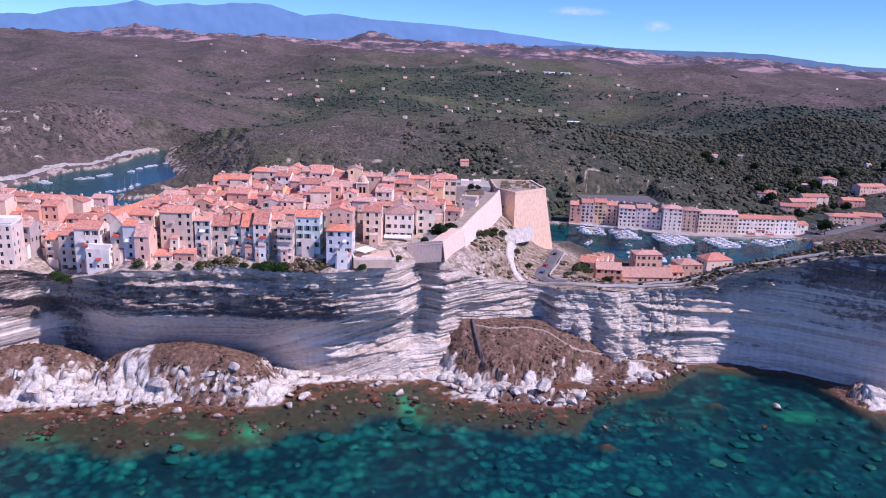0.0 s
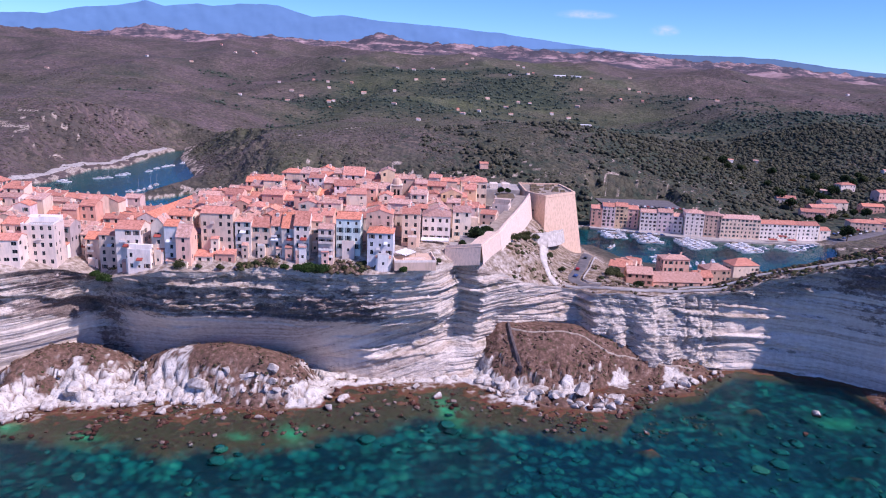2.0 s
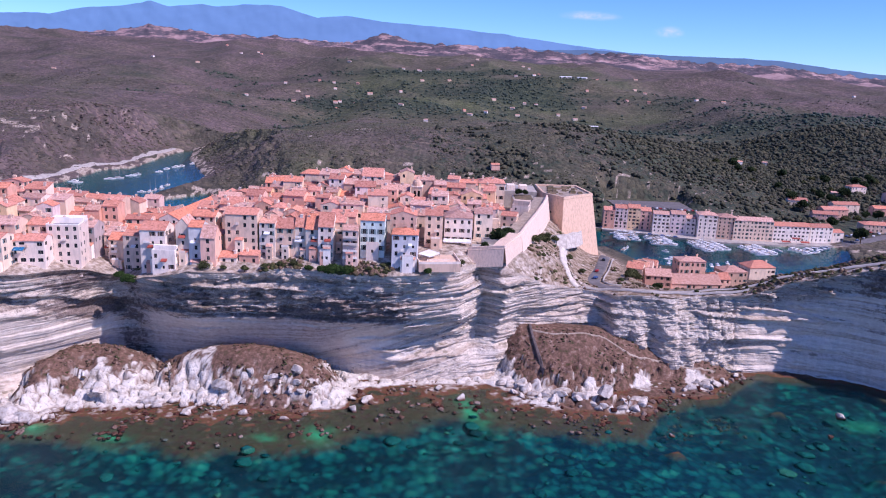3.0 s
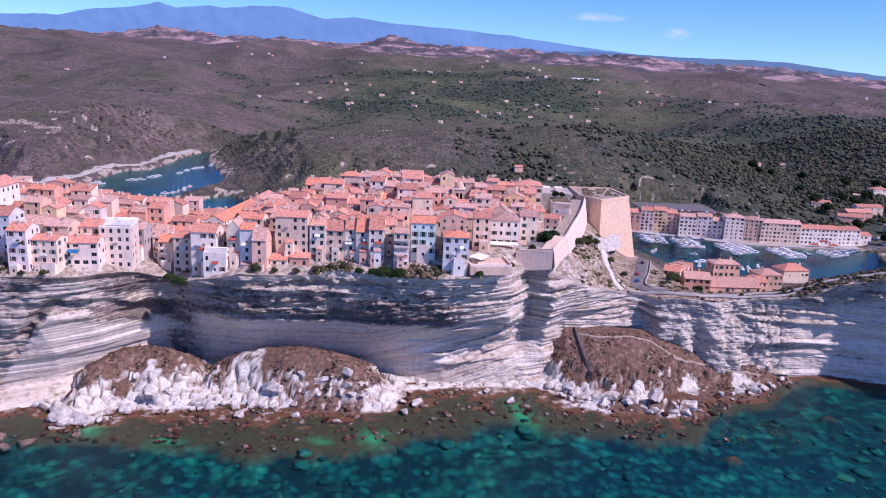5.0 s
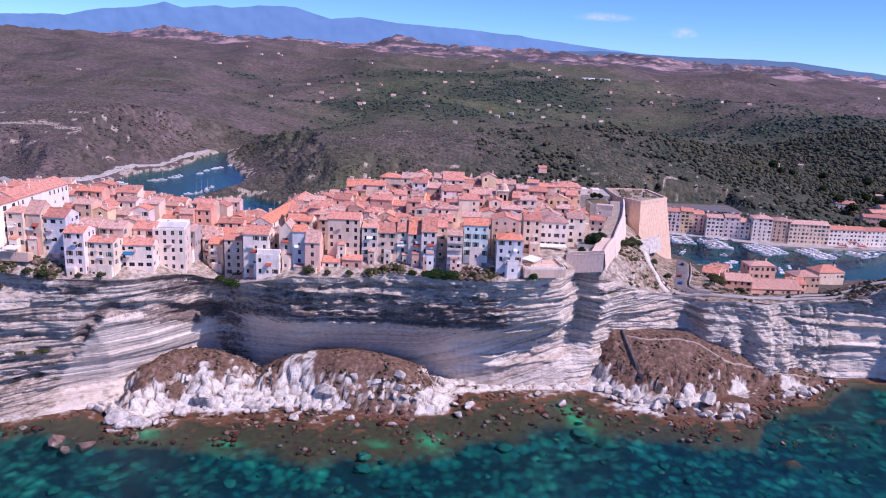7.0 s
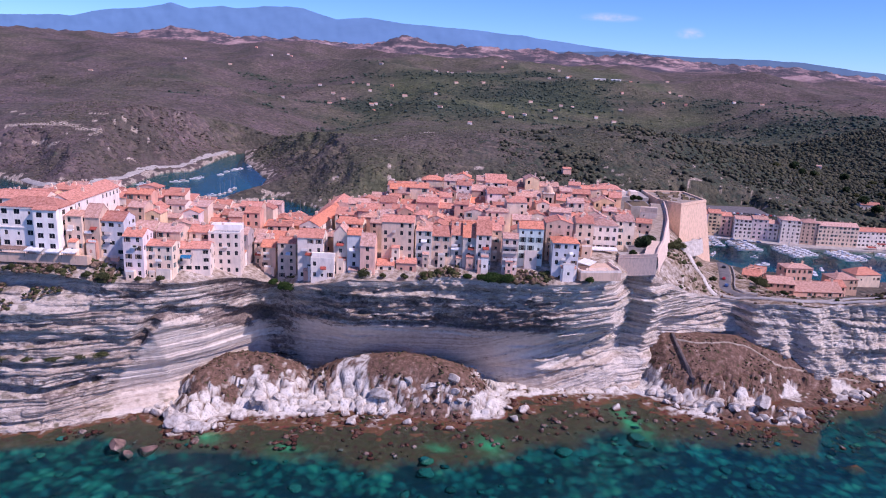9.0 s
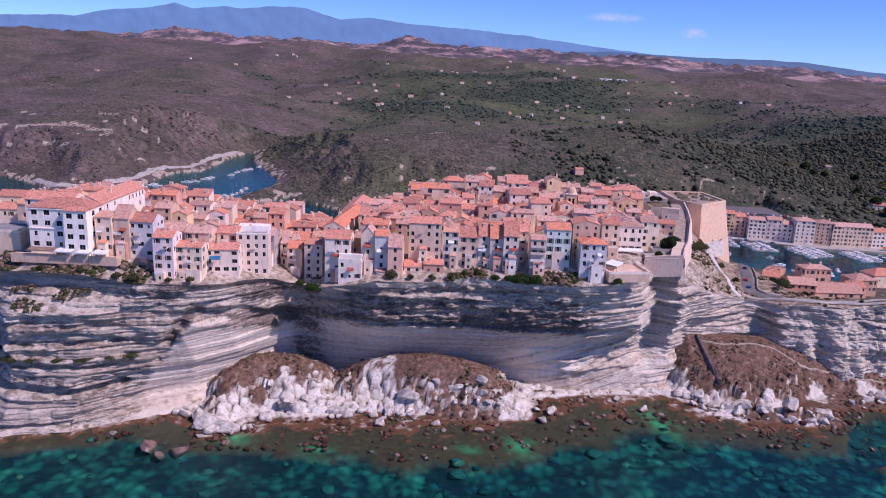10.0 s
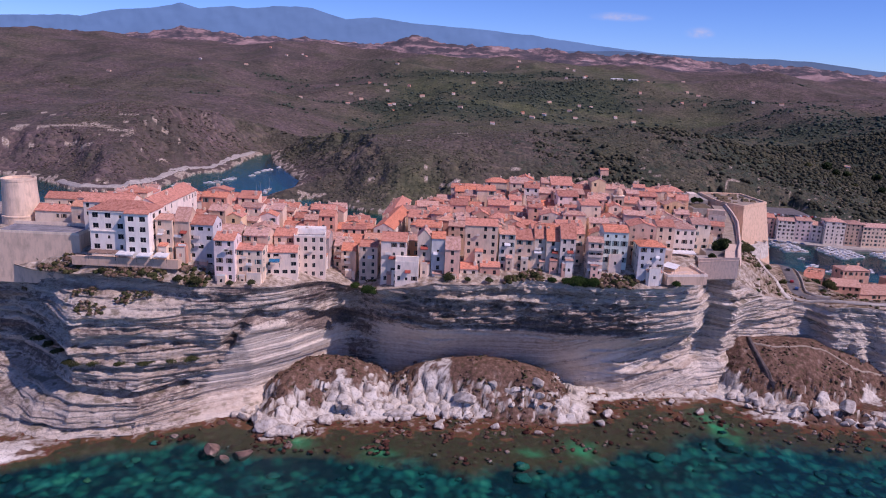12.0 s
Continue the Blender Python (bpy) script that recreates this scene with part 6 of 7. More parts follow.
for x, w, h, c, word in ((173.6, 15.0, 17.6, "white", "white"), (188.0, 13.4, 18.8, "mauve", "pale grey"), (199.2, 8.6, 15.6, "white", "narrow white")):
    house(x, 662 - 0.158 * (x - 184), 1.6, w, 14, h, 2.2, "gx", c, yaw=-9, windows="m", skip=0.02, shutters=0.4, label=f"{word} harbour-front house with a faded tiled roof", roof_mat=ROOF_PALE, **quay)
for x, w, h, c, word in ((212.0, 16.6, 20.6, "white", "tall white"), (228.4, 15.6, 19.6, "cream", "tall cream")):
    house(x, 652 - 0.123 * (x - 219), 1.6, w, 15, h, 2.6, "hip", c, yaw=-7, windows="m", skip=0.02, shutters=0.3, label=f"{word} harbour-front block with a hipped roof", roof_mat=ROOF_PALE, **quay)
house(252.0, 648.5, 1.6, 35.0, 14, 18.0, 2.4, "gx", "cream", yaw=-2, windows="m", skip=0.02, shutters=0.5, label="cream harbour-front block with a pale roof", roof_mat=ROOF_PALE, **quay)
house(286.5, 649.0, 1.6, 33.0, 14, 14.5, 2.4, "gx", "white", yaw=2, windows="w", skip=0.02, shutters=0.0, label="white harbour-front hotel with awnings", **quay)
house(315.0, 652.0, 1.6, 21.0, 14, 14.0, 2.2, "gx", "white", yaw=6, windows="m", skip=0.02, shutters=0.3, label="white corner house on the harbour front", **quay)
house(332.0, 655.0, 2.0, 11.0, 12, 9.0, 2.0, "gx", "white", yaw=10, windows="m", label="small white house on the harbour front", **quay)
for k in range(3):
    awning(279 + 8.5 * k, 641.0, 1.6 + 3.2 * (k == 1), 8, 3.0, CLOTH_RED, "faded red awning on the harbour front")
b = Build()
pts = [(122, 672), (175, 654), (219, 638), (268, 636), (322, 641)]
for (x0, y0), (x1, y1) in zip(pts, pts[1:]):
    b.face([(x0, y0, 1.5), (x1, y1, 1.5), (x1, y1 + 14, 1.52), (x0, y0 + 14, 1.52)])
    b.face([(x0, y0, -2), (x1, y1, -2), (x1, y1, 1.5), (x0, y0, 1.5)])
tagged(place("quay", b.mesh("quay", [PAVING])), "pale paved harbour quay", "quay", kind="structure")

lower = dict(group="red-roofed harbour houses", foot=8.0, gap=3.0)
house(101.0, 415.0, 19.0, 15.0, 12, 10.5, 3.0, "gx", "pink", yaw=-6, skip=0.3, **lower)
house(127.0, 424.0, 15.0, 31.0, 15, 8.0, 4.2, "gx", "pink", yaw=4, skip=0.4, label="long pink harbour house with a broad terracotta roof", **lower)
house(145.5, 488.0, 10.5, 18.5, 13, 10.0, 2.0, "hip", "pink", yaw=4, windows="l", skip=0.05, roof_mat=ROOF_PALE, **lower)
house(169.5, 472.0, 10.0, 16.5, 14, 8.5, 3.0, "hip", "brown", yaw=10, skip=0.3, **lower)
house(199.0, 500.0, 9.0, 20.0, 14, 6.0, 4.0, "hip", "beige", yaw=12, skip=0.3, **lower)
house(151.0, 448.0, 12.0, 12.0, 10, 8.0, 3.0, "gx", "pink", yaw=8, skip=0.3, **lower)
for k in range(4):
    house(93.0 + 6 * k, 440.0 + 11 * k, 20.0 - 2.0 * k, 10.0, 10, 7.0, 2.6, "gx", ["cream", "pink", "beige", "pink"][k], yaw=-24, skip=0.3, **lower)

# ---- lower town to the east ----
east = dict(group="lower town houses", foot=5.0, gap=3.6)
er = random.Random(9)
for k, (x, y, w, d, c) in enumerate([(395, 700, 30, 14, "cream"), (424, 712, 26, 14, "pink"), (362, 740, 24, 12, "pink"), (388, 770, 28, 14, "pink"), (415, 800, 30, 12, "cream"), (452, 790, 24, 12, "pink"),
                                     (356, 790, 20, 12, "beige"), (480, 740, 24, 14, "pink"), (500, 840, 34, 14, "pink"), (545, 860, 30, 14, "cream"), (470, 880, 20, 12, "white"), (430, 640, 22, 12, "pink"), (520, 700, 22, 12, "pink")]):
    house(x, y, gz_at(x, y), w, d, er.uniform(6, 9.5), 2.4, er.choice(["gx", "hip", "gx"]), c, yaw=er.uniform(-14, 14), skip=0.3, shutters=0.1, **east)
drape("road", [(330, 645), (360, 660), (400, 690), (450, 730), (500, 790), (560, 850)], 14, ASPHALT, "asphalt street and car park of the lower town", "road")
drape("road", [(142, 732), (160, 733), (190, 734), (218, 735)], 50, ASPHALT, "grey car park cut into the hillside", "car park", lift=0.8)


# ---- cars ----
PAINTS = [plain(f"{n}_car_paint", c, tuple(v * 0.9 for v in c), rough=0.3, spec=0.5, bumps=0) for n, c in (("white", (0.78, 0.78, 0.78)), ("silver", (0.42, 0.43, 0.45)), ("black", (0.03, 0.03, 0.035)), ("red", (0.35, 0.03, 0.03)), ("blue", (0.05, 0.10, 0.25)))]
PAINT_WORD = ["white", "silver", "black", "red", "dark blue"]
RUBBER = plain("tyre_rubber", (0.02, 0.02, 0.02), bumps=0)


def make_car(k):
    root = tagged(new("car"), f"{PAINT_WORD[k]} parked hatchback car", "car", "parked cars")
    prof = [(-2.0, 0.35), (2.0, 0.35), (2.05, 0.75), (1.2, 0.92), (0.55, 1.42), (-1.2, 1.45), (-1.95, 0.95)]
    b = Build()
    for s in (-1, 1):
        q = [(x, s * 0.85 * (1 if z < 1.0 else 0.82), z) for x, z in prof]
        b.face(q if s < 0 else q[::-1])
    for k2 in range(len(prof)):
        (x0, a0), (x1, a1) = prof[k2], prof[(k2 + 1) % len(prof)]
        y0, y1 = 0.85 * (1 if a0 < 1.0 else 0.82), 0.85 * (1 if a1 < 1.0 else 0.82)
        b.face([(x0, -y0, a0), (x0, y0, a0), (x1, y1, a1), (x1, -y1, a1)])
    place("body", b.mesh("body", [PAINTS[k]]), root)
    b = Build()
    b.face([(1.14, -0.7, 0.97), (1.14, 0.7, 0.97), (0.6, 0.62, 1.38), (0.6, -0.62, 1.38)])
    place("windscreen", b.mesh("windscreen", [GLASS]), root, pose(0.03, 0, 0.03))
    wheel = lathe([(0.01, -0.1), (0.31, -0.1), (0.31, 0.1), (0.01, 0.1)], 10, RUBBER, "wheel")
    for sx in (-1.25, 1.3):
        for sy in (-0.8, 0.8):
            place("wheel", wheel, root, pose(sx, sy, 0.32, 90, 0, 0))
    return root


cars = [make_car(k) for k in range(5)]
car_rng = random.Random(4)
spots = [(70, 424, 72), (61, 398, 68), (57.5, 384, 62)]
spots += [(345 + 9 * k + car_rng.uniform(-2, 2), 655 + 7.2 * k + car_rng.uniform(-3, 3), 40 + car_rng.uniform(-8, 8)) for k in range(20)]
spots += [(352 + 7 * (k % 8), 672 + 5 * (k // 8) + 4.5 * (k % 8), 40) for k in range(16)]
spots += [(155 + 3.3 * k, 714 - 0.5 * k, 90) for k in range(20)]
spots += [(136 + 5.2 * k, 664 - 1.75 * k, 5) for k in range(10)]
used = set()
for x, y, yaw in spots:
    k = car_rng.randrange(5)
    m = pose(x, y, max(gz_at(x, y), 1.5) + (0.85 if 700 < y < 716 and x < 230 else 0.28), 0, 0, yaw)
    if k not in used:
        used.add(k)
        cars[k].matrix_basis = m
    else:
        copy_thing(cars[k], m)

# ---- boats and pontoons ----
HULL = plain("white_gelcoat", (0.80, 0.80, 0.80), (0.74, 0.74, 0.74), rough=0.3, spec=0.5, bumps=0, rnd=0.05)
DECK = plain("teak_deck", (0.42, 0.30, 0.20), bumps=0)
ALU = plain("aluminium_mast", (0.55, 0.55, 0.56), rough=0.4, metal=0.6, bumps=0)


def make_boat(length, beam, sail, word):
    root = tagged(new("sailing_boat" if sail else "motor_boat"), word, "boat", "moored boats")
    st = [(-0.5, 0.80, 0.0), (-0.2, 1.0, 0.0), (0.15, 0.92, 0.05), (0.38, 0.5, 0.15), (0.5, 0.03, 0.25)]
    b = Build()
    rows = []
    for u, wv, up in st:
        x, hw = u * length, wv * beam / 2
        rows.append([(x, -hw, 0.9 + up), (x * 0.97, -hw * 0.75, -0.3), (x * 0.97, hw * 0.75, -0.3), (x, hw, 0.9 + up)])
    for r0, r1 in zip(rows, rows[1:]):
        for c in range(3):
            b.face([r0[c], r0[c + 1], r1[c + 1], r1[c]])
    b.face(rows[0])
    place("hull", b.mesh("hull", [HULL]), root)
    b = Build()
    for r0, r1 in zip(rows, rows[1:]):
        b.face([(r0[0][0], r0[0][1] * 0.97, r0[0][2] - 0.08), (r1[0][0], r1[0][1] * 0.97, r1[0][2] - 0.08), (r1[3][0], r1[3][1] * 0.97, r1[3][2] - 0.08), (r0[3][0], r0[3][1] * 0.97, r0[3][2] - 0.08)])
    place("deck", b.mesh("deck", [DECK if sail else HULL]), root)
    b = Build()
    b.box(-0.15 * length, 0.22 * length, -beam * 0.32, beam * 0.32, 0.82, 1.5 if sail else 2.1, 0, 0.25)
    place("cabin", b.mesh("cabin", [HULL]), root)
    b = Build()
    b.box(-0.12 * length, 0.16 * length, -beam * 0.327, beam * 0.327, 1.05, 1.3 if sail else 1.6, 0, 0.1)
    place("cabin_window", b.mesh("cabin_window", [GLASS]), root)
    if sail:
        place("mast", lathe([(0.11, 0.9), (0.09, length * 1.15), (0.01, length * 1.16)], 6, ALU, "mast"), root, pose(0.08 * length, 0, 0))
        b = Build()
        b.box(-0.38 * length, 0.06 * length, -0.1, 0.1, 2.0, 2.3)
        place("boom", b.mesh("boom", [CLOTH]), root)
    return root


fleet = [make_boat(9, 3.0, False, "white motor boat with a low cabin"), make_boat(13, 4.0, False, "large white motor yacht with a cabin"), make_boat(11, 3.4, True, "white sailing boat with a bare mast"), make_boat(6, 2.2, False, "small white open motor boat")]
sea_rng = random.Random(21)
berths = []
PLANK = plain("pontoon_planks", (0.50, 0.45, 0.40), (0.38, 0.34, 0.30), 0.8)
for px, y0, y1, lean in ((139, 663, 634, 0), (164, 656, 622, -4), (197, 645, 606, -12), (206, 640, 612, -10), (240, 632, 598, -16), (283, 632, 612, -28)):
    b = Build()
    L = y0 - y1
    b.box(-1.1, 1.1, -L, 0, 0.25, 0.6)
    for k in range(4):
        b.box(-1.35, -1.15, -L * k / 4 - 1, -L * k / 4 - 0.8, -1.5, 1.6)
    a = tagged(new("pontoon"), "pale planked floating pontoon with mooring posts", "pontoon", "pontoons")
    a.matrix_basis = pose(px, y0, 0, 0, 0, -lean)
    place("deck", b.mesh("deck", [PLANK]), a)
    t = 3.0
    while t < L:
        for s in (-1, 1):
            if sea_rng.random() < 0.92:
                p = pose(px, y0, 0, 0, 0, -lean) @ pose(s * (1.3 + 5.0), -t, 0, 0, 0, 0 if s > 0 else 180)
                berths.append((p, sea_rng.choice([0, 0, 3, 1, 2])))
        t += sea_rng.uniform(3.3, 4.2)
for x, y, yaw, k in ((-411, 838, 20, 1), (-404, 846, 15, 2), (-398, 866, 30, 1), (-396, 878, 10, 0), (-380, 930, 50, 0), (-376, 950, 60, 1), (-372, 960, 40, 0), (-366, 985, 55, 0), (-380, 905, 40, 0),
                     (-338, 770, 80, 2), (-336, 780, 100, 2), (-333, 790, 85, 2), (-337, 800, 95, 0), (-335, 812, 80, 2), (-345, 765, 20, 0), (-440, 812, 60, 1), (-432, 806, 40, 2), (-236, 690, 70, 2),
                     (158, 574, 20, 1), (166, 560, 10, 0), (176, 552, 80, 1), (184, 556, 80, 0), (190, 560, 70, 2), (188, 552, 75, 1), (152, 560, 70, 0), (200, 566, 80, 0), (160, 598, -10, 3), (262, 618, 150, 0), (300, 630, 150, 1), (308, 634, 150, 0), (292, 626, 150, 0), (314, 637, 150, 3), (126, 600, 60, 2), (130, 606, 60, 3)):
    berths.append((pose(x, y, 0, 0, 0, yaw), k))
first = set()
for m, k in berths:
    if k not in first:
        first.add(k)
        fleet[k].matrix_basis = m
    else:
        copy_thing(fleet[k], m)


# ---- rocks ----
def rock_mesh(seed, flat=0.75):
    bm = bmesh.new()
    bmesh.ops.create_icosphere(bm, subdivisions=3, radius=1.0)
    r = random.Random(seed)
    cuts = [(Vector((r.gauss(0, 1), r.gauss(0, 1), r.gauss(0, 0.8))).normalized(), r.uniform(0.42, 0.78)) for _ in range(13)]
    sx, sy = r.uniform(0.9, 1.5), r.uniform(0.75, 1.1)
    for v in bm.verts:
        p = v.co.copy()
        for n, dist in cuts:
            over = p.dot(n) - dist
            if over > 0:
                p -= n * over * 0.98
        p *= 1 + 0.04 * noise.noise(v.co * 2.3 + Vector((seed * 3.1, 0, 0))) + 0.03 * noise.noise(v.co * 6 + Vector((seed, 0, 0)))
        v.co = (p.x * sx, p.y * sy, p.z * flat)
    me = bpy.data.meshes.new("boulder")
    bm.to_mesh(me)
    bm.free()
    me.materials.append(ROCK)
    return me


def boulder_material():
    m, nt, p = start("boulder_limestone", 0.9, 0.15)
    n1 = noise_node(nt, 0.7, detail=6)
    r1 = ramp(nt, [(0.34, (0.34, 0.28, 0.23)), (0.5, (0.54, 0.48, 0.42)), (0.7, (0.68, 0.63, 0.56))])
    nt.links.new(n1.outputs[0], r1.inputs[0])
    g = nt.nodes.new("ShaderNodeNewGeometry")
    s = nt.nodes.new("ShaderNodeSeparateXYZ")
    nt.links.new(g.outputs["Position"], s.inputs[0])
    wob = noise_node(nt, 0.8, detail=3)
    z = math_node(nt, "ADD", s.outputs[2], math_node(nt, "MULTIPLY", wob.outputs[0], -0.9))
    tide = nt.nodes.new("ShaderNodeMapRange")
    tide.inputs[1].default_value, tide.inputs[2].default_value = 1.1, 0.1
    nt.links.new(z, tide.inputs[0])
    col = mixc(nt, tide.outputs[0], r1.outputs[0], (0.13, 0.065, 0.045))
    nt.links.new(col, p.inputs["Base Color"])
    fine = noise_node(nt, 3.0, detail=6)
    bump(nt, p, fine.outputs[0], 0.6, 0.3)
    return m


ROCK = boulder_material()
rocks = [rock_mesh(s) for s in range(7)]
tall = [rock_mesh(20 + s, 1.15) for s in range(3)]
ROCK = plain("wet_brown_rock", (0.30, 0.19, 0.15), (0.10, 0.055, 0.045), 0.35, rough=0.45, spec=0.4, bumps=0.5)
wet = [rock_mesh(40 + s, 0.7) for s in range(2)]
rr = random.Random(77)


def boulder(x, y, z, r, me, label="pale limestone boulder on the shore"):
    ob = tagged(place("boulder", me), label, "boulder", "shore boulders")
    ob.matrix_basis = pose(x, y, z, rr.uniform(-12, 12), rr.uniform(-12, 12), rr.uniform(0, 360)) @ Matrix.Diagonal((r, r, r, 1))
    return ob


def shore_at(x, y):
    return float(shore_z(np.array([x]), np.array([y]))[0][0])


for x, y, r, t in ((-60.7, 288, 2.4, 1), (-14.5, 302.5, 2.9, 0), (-88, 276, 1.8, 0), (-25, 310.5, 2.0, 1), (-36, 312.5, 1.8, 0), (153, 300, 2.6, 0), (49, 302.5, 4.6, 0), (58, 301, 3.4, 0),
                   (61.4, 297, 3.0, 0), (-128, 277, 3.2, 0), (-105, 279, 2.4, 0), (-56, 296, 3.0, 1), (-62, 297, 2.4, 0), (2, 287, 1.5, 0), (72, 277, 1.8, 0), (140, 282, 1.6, 0), (-50, 279, 1.6, 0), (-30, 284, 1.5, 0), (-188, 266, 4.8, 1), (-195, 268, 5.2, 1), (-200, 273, 3.6, 1),
                   (-207, 276, 2.6, 1), (-212, 278, 2.4, 1), (-216, 280, 2.0, 0), (-208, 281, 3.2, 1), (30, 304, 2.6, 0), (24, 306, 2.2, 0), (18, 309, 2.4, 1), (37, 303, 2.8, 0), (200, 309, 4.5, 0), (94, 322, 2.6, 0), (102, 325, 2.8, 1), (108, 328, 3.0, 0), (99, 329, 2.4, 0)):
    boulder(x, y, max(shore_at(x, y), -0.6) + r * 0.25, r, rr.choice(tall if t else rocks))
for x, y, r in ((-213.6, 252, 4.0), (-200.3, 250, 3.6), (-206, 246, 2.2)):
    boulder(x, y, -0.5, r, rocks[int(-x) % 7], "wet brown weed-covered boulder standing in the sea").data = wet[int(-x) % 2]
for k in range(72):
    x = rr.choice([rr.uniform(-206, -72), rr.uniform(-150, -74), rr.uniform(4, 72), rr.uniform(84, 128)])
    y = float(np.interp(x, SHORE_X, SHORE_Y)) + rr.uniform(-3.5, 2.5)
    r = rr.uniform(0.7, 2.3)
    boulder(x, y, max(shore_at(x, y), -0.4) + r * 0.3, r, rr.choice(rocks + tall))
# slabs and blocks standing out of the white fronts
for k in range(44):
    x = rr.uniform(-203, -74) if k % 3 else rr.uniform(4, 66)
    y = float(np.interp(x, SHORE_X, SHORE_Y)) + rr.uniform(1.5, 9.0) + (3 if x > 0 else 0)
    r = rr.uniform(2.0, 4.4)
    boulder(x, y, shore_at(x, y) + r * 0.05, r, rr.choice(tall + tall + rocks), "angular white limestone block in the shore slope")
for k in range(40):
    x = rr.uniform(-240, 130)
    line, reef = float(np.interp(x, SHORE_X, SHORE_Y)), float(np.interp(x, REEF_X, REEF_Y))
    y = line + (reef - line) * rr.uniform(0.2, 1.05)
    r = rr.uniform(0.5, 1.3)
    boulder(x, y, max(shore_at(x, y), -0.7) + r * 0.15, r, rr.choice(rocks), "weed-covered boulder on the reef")


# ---- scattered lumps joined into one sheet of stuff ----
def ico():
    bm = bmesh.new()
    bmesh.ops.create_icosphere(bm, subdivisions=1, radius=1.0)
    v = np.array([tuple(q.co) for q in bm.verts])
    f = np.array([[q.index for q in p.verts] for p in bm.faces])
    bm.free()
    return v, f


ICO1 = ico()
bm = bmesh.new()
bmesh.ops.create_icosphere(bm, subdivisions=2, radius=1.0)
ICO2 = (np.array([tuple(q.co) for q in bm.verts]), np.array([[q.index for q in p.verts] for p in bm.faces]))
bm.free()


def lumps(name, x, y, z, r, mat, label, category, flat=0.7, seed=0, base=ICO1, jag=0.35, mask=None):
    g = np.random.RandomState(seed)
    v, f = base
    n = len(x)
    jit = 1 + jag * (g.rand(n, len(v)) - 0.5) * 2
    ang = g.rand(n) * 6.283
    sx = r * (0.8 + 0.5 * g.rand(n))
    sy = r * (0.8 + 0.5 * g.rand(n))
    P = v[None] * jit[..., None]
    px, py = P[..., 0] * sx[:, None], P[..., 1] * sy[:, None]
    co = np.stack([x[:, None] + px * np.cos(ang)[:, None] - py * np.sin(ang)[:, None], y[:, None] + px * np.sin(ang)[:, None] + py * np.cos(ang)[:, None], z[:, None] + P[..., 2] * (r * flat * (0.7 + 0.6 * g.rand(n)))[:, None]], -1)
    faces = (f[None] + (np.arange(n) * len(v))[:, None, None]).reshape(-1, 3)
    ob = raw(name, co.reshape(-1, 3), faces, mat, None if mask is None else {"heath": np.repeat(mask, len(v))}, False)
    return tagged(ob, label, category, kind="stuff")


def leafy(name, stops, regional=False):
    m, nt, p = start(name, 0.9, 0.1)
    g = nt.nodes.new("ShaderNodeNewGeometry")
    r = ramp(nt, stops)
    nt.links.new(g.outputs["Random Per Island"], r.inputs[0])
    n = noise_node(nt, 1.2, detail=5)
    r2 = ramp(nt, [(0.3, grey(0.55)), (0.7, grey(1.25))])
    nt.links.new(n.outputs[0], r2.inputs[0])
    col = mixc(nt, 1.0, r.outputs[0], r2.outputs[0], "MULTIPLY")
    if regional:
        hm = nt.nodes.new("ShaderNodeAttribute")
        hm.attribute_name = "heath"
        # the ground's hue ramp, purple haze tint included
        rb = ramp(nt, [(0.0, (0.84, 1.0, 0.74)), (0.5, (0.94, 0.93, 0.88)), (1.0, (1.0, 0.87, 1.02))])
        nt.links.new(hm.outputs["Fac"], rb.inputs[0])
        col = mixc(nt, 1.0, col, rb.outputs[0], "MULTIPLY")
    nt.links.new(col, p.inputs["Base Color"])
    bump(nt, p, n.outputs[0], 1.0, 0.6)
    return m


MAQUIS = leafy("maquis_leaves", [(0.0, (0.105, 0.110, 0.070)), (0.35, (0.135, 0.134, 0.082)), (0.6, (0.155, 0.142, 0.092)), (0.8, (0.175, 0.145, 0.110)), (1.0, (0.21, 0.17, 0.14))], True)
SCRUB = leafy("dry_scrub", [(0.0, (0.04, 0.05, 0.02)), (0.4, (0.09, 0.085, 0.035)), (0.7, (0.16, 0.10, 0.075)), (1.0, (0.26, 0.18, 0.13))])
# these greens hold the water's tint
SUBMERGED = leafy("submerged_boulders", [(0.0, (0.004, 0.05, 0.055)), (0.45, (0.008, 0.10, 0.095)), (0.8, (0.02, 0.17, 0.14)), (1.0, (0.09, 0.24, 0.13))])
g = np.random.RandomState(5)
n = 800
x, y = g.uniform(-330, 330, n), 205 + 115 * g.rand(n) ** 1.1
keep = (y < np.interp(x, REEF_X, REEF_Y) + 3) & (g.rand(n) < 0.35 + 0.65 * (vnoise(x / 22, y / 14, 0, 71) > 0.0))
x, y = x[keep], y[keep]
z = shore_z(x, y)[0]
r = 0.8 + 2.2 * g.rand(len(x)) ** 2
REEF_ROCK = leafy("wet_reef_rock", [(0.0, (0.05, 0.018, 0.015)), (0.4, (0.12, 0.05, 0.035)), (0.7, (0.16, 0.09, 0.065)), (1.0, (0.34, 0.26, 0.22))])
rx0 = g.uniform(-245, 135, 900)
ry0 = np.interp(rx0, SHORE_X, SHORE_Y) + (np.interp(rx0, REEF_X, REEF_Y) - np.interp(rx0, SHORE_X, SHORE_Y)) * (0.05 + 0.95 * g.rand(900))
keep = vnoise(rx0 / 9, ry0 / 7, 0, 77) > -0.05
rx0, ry0 = rx0[keep], ry0[keep]
rr0 = 0.35 + 1.1 * g.rand(len(rx0)) ** 2.2
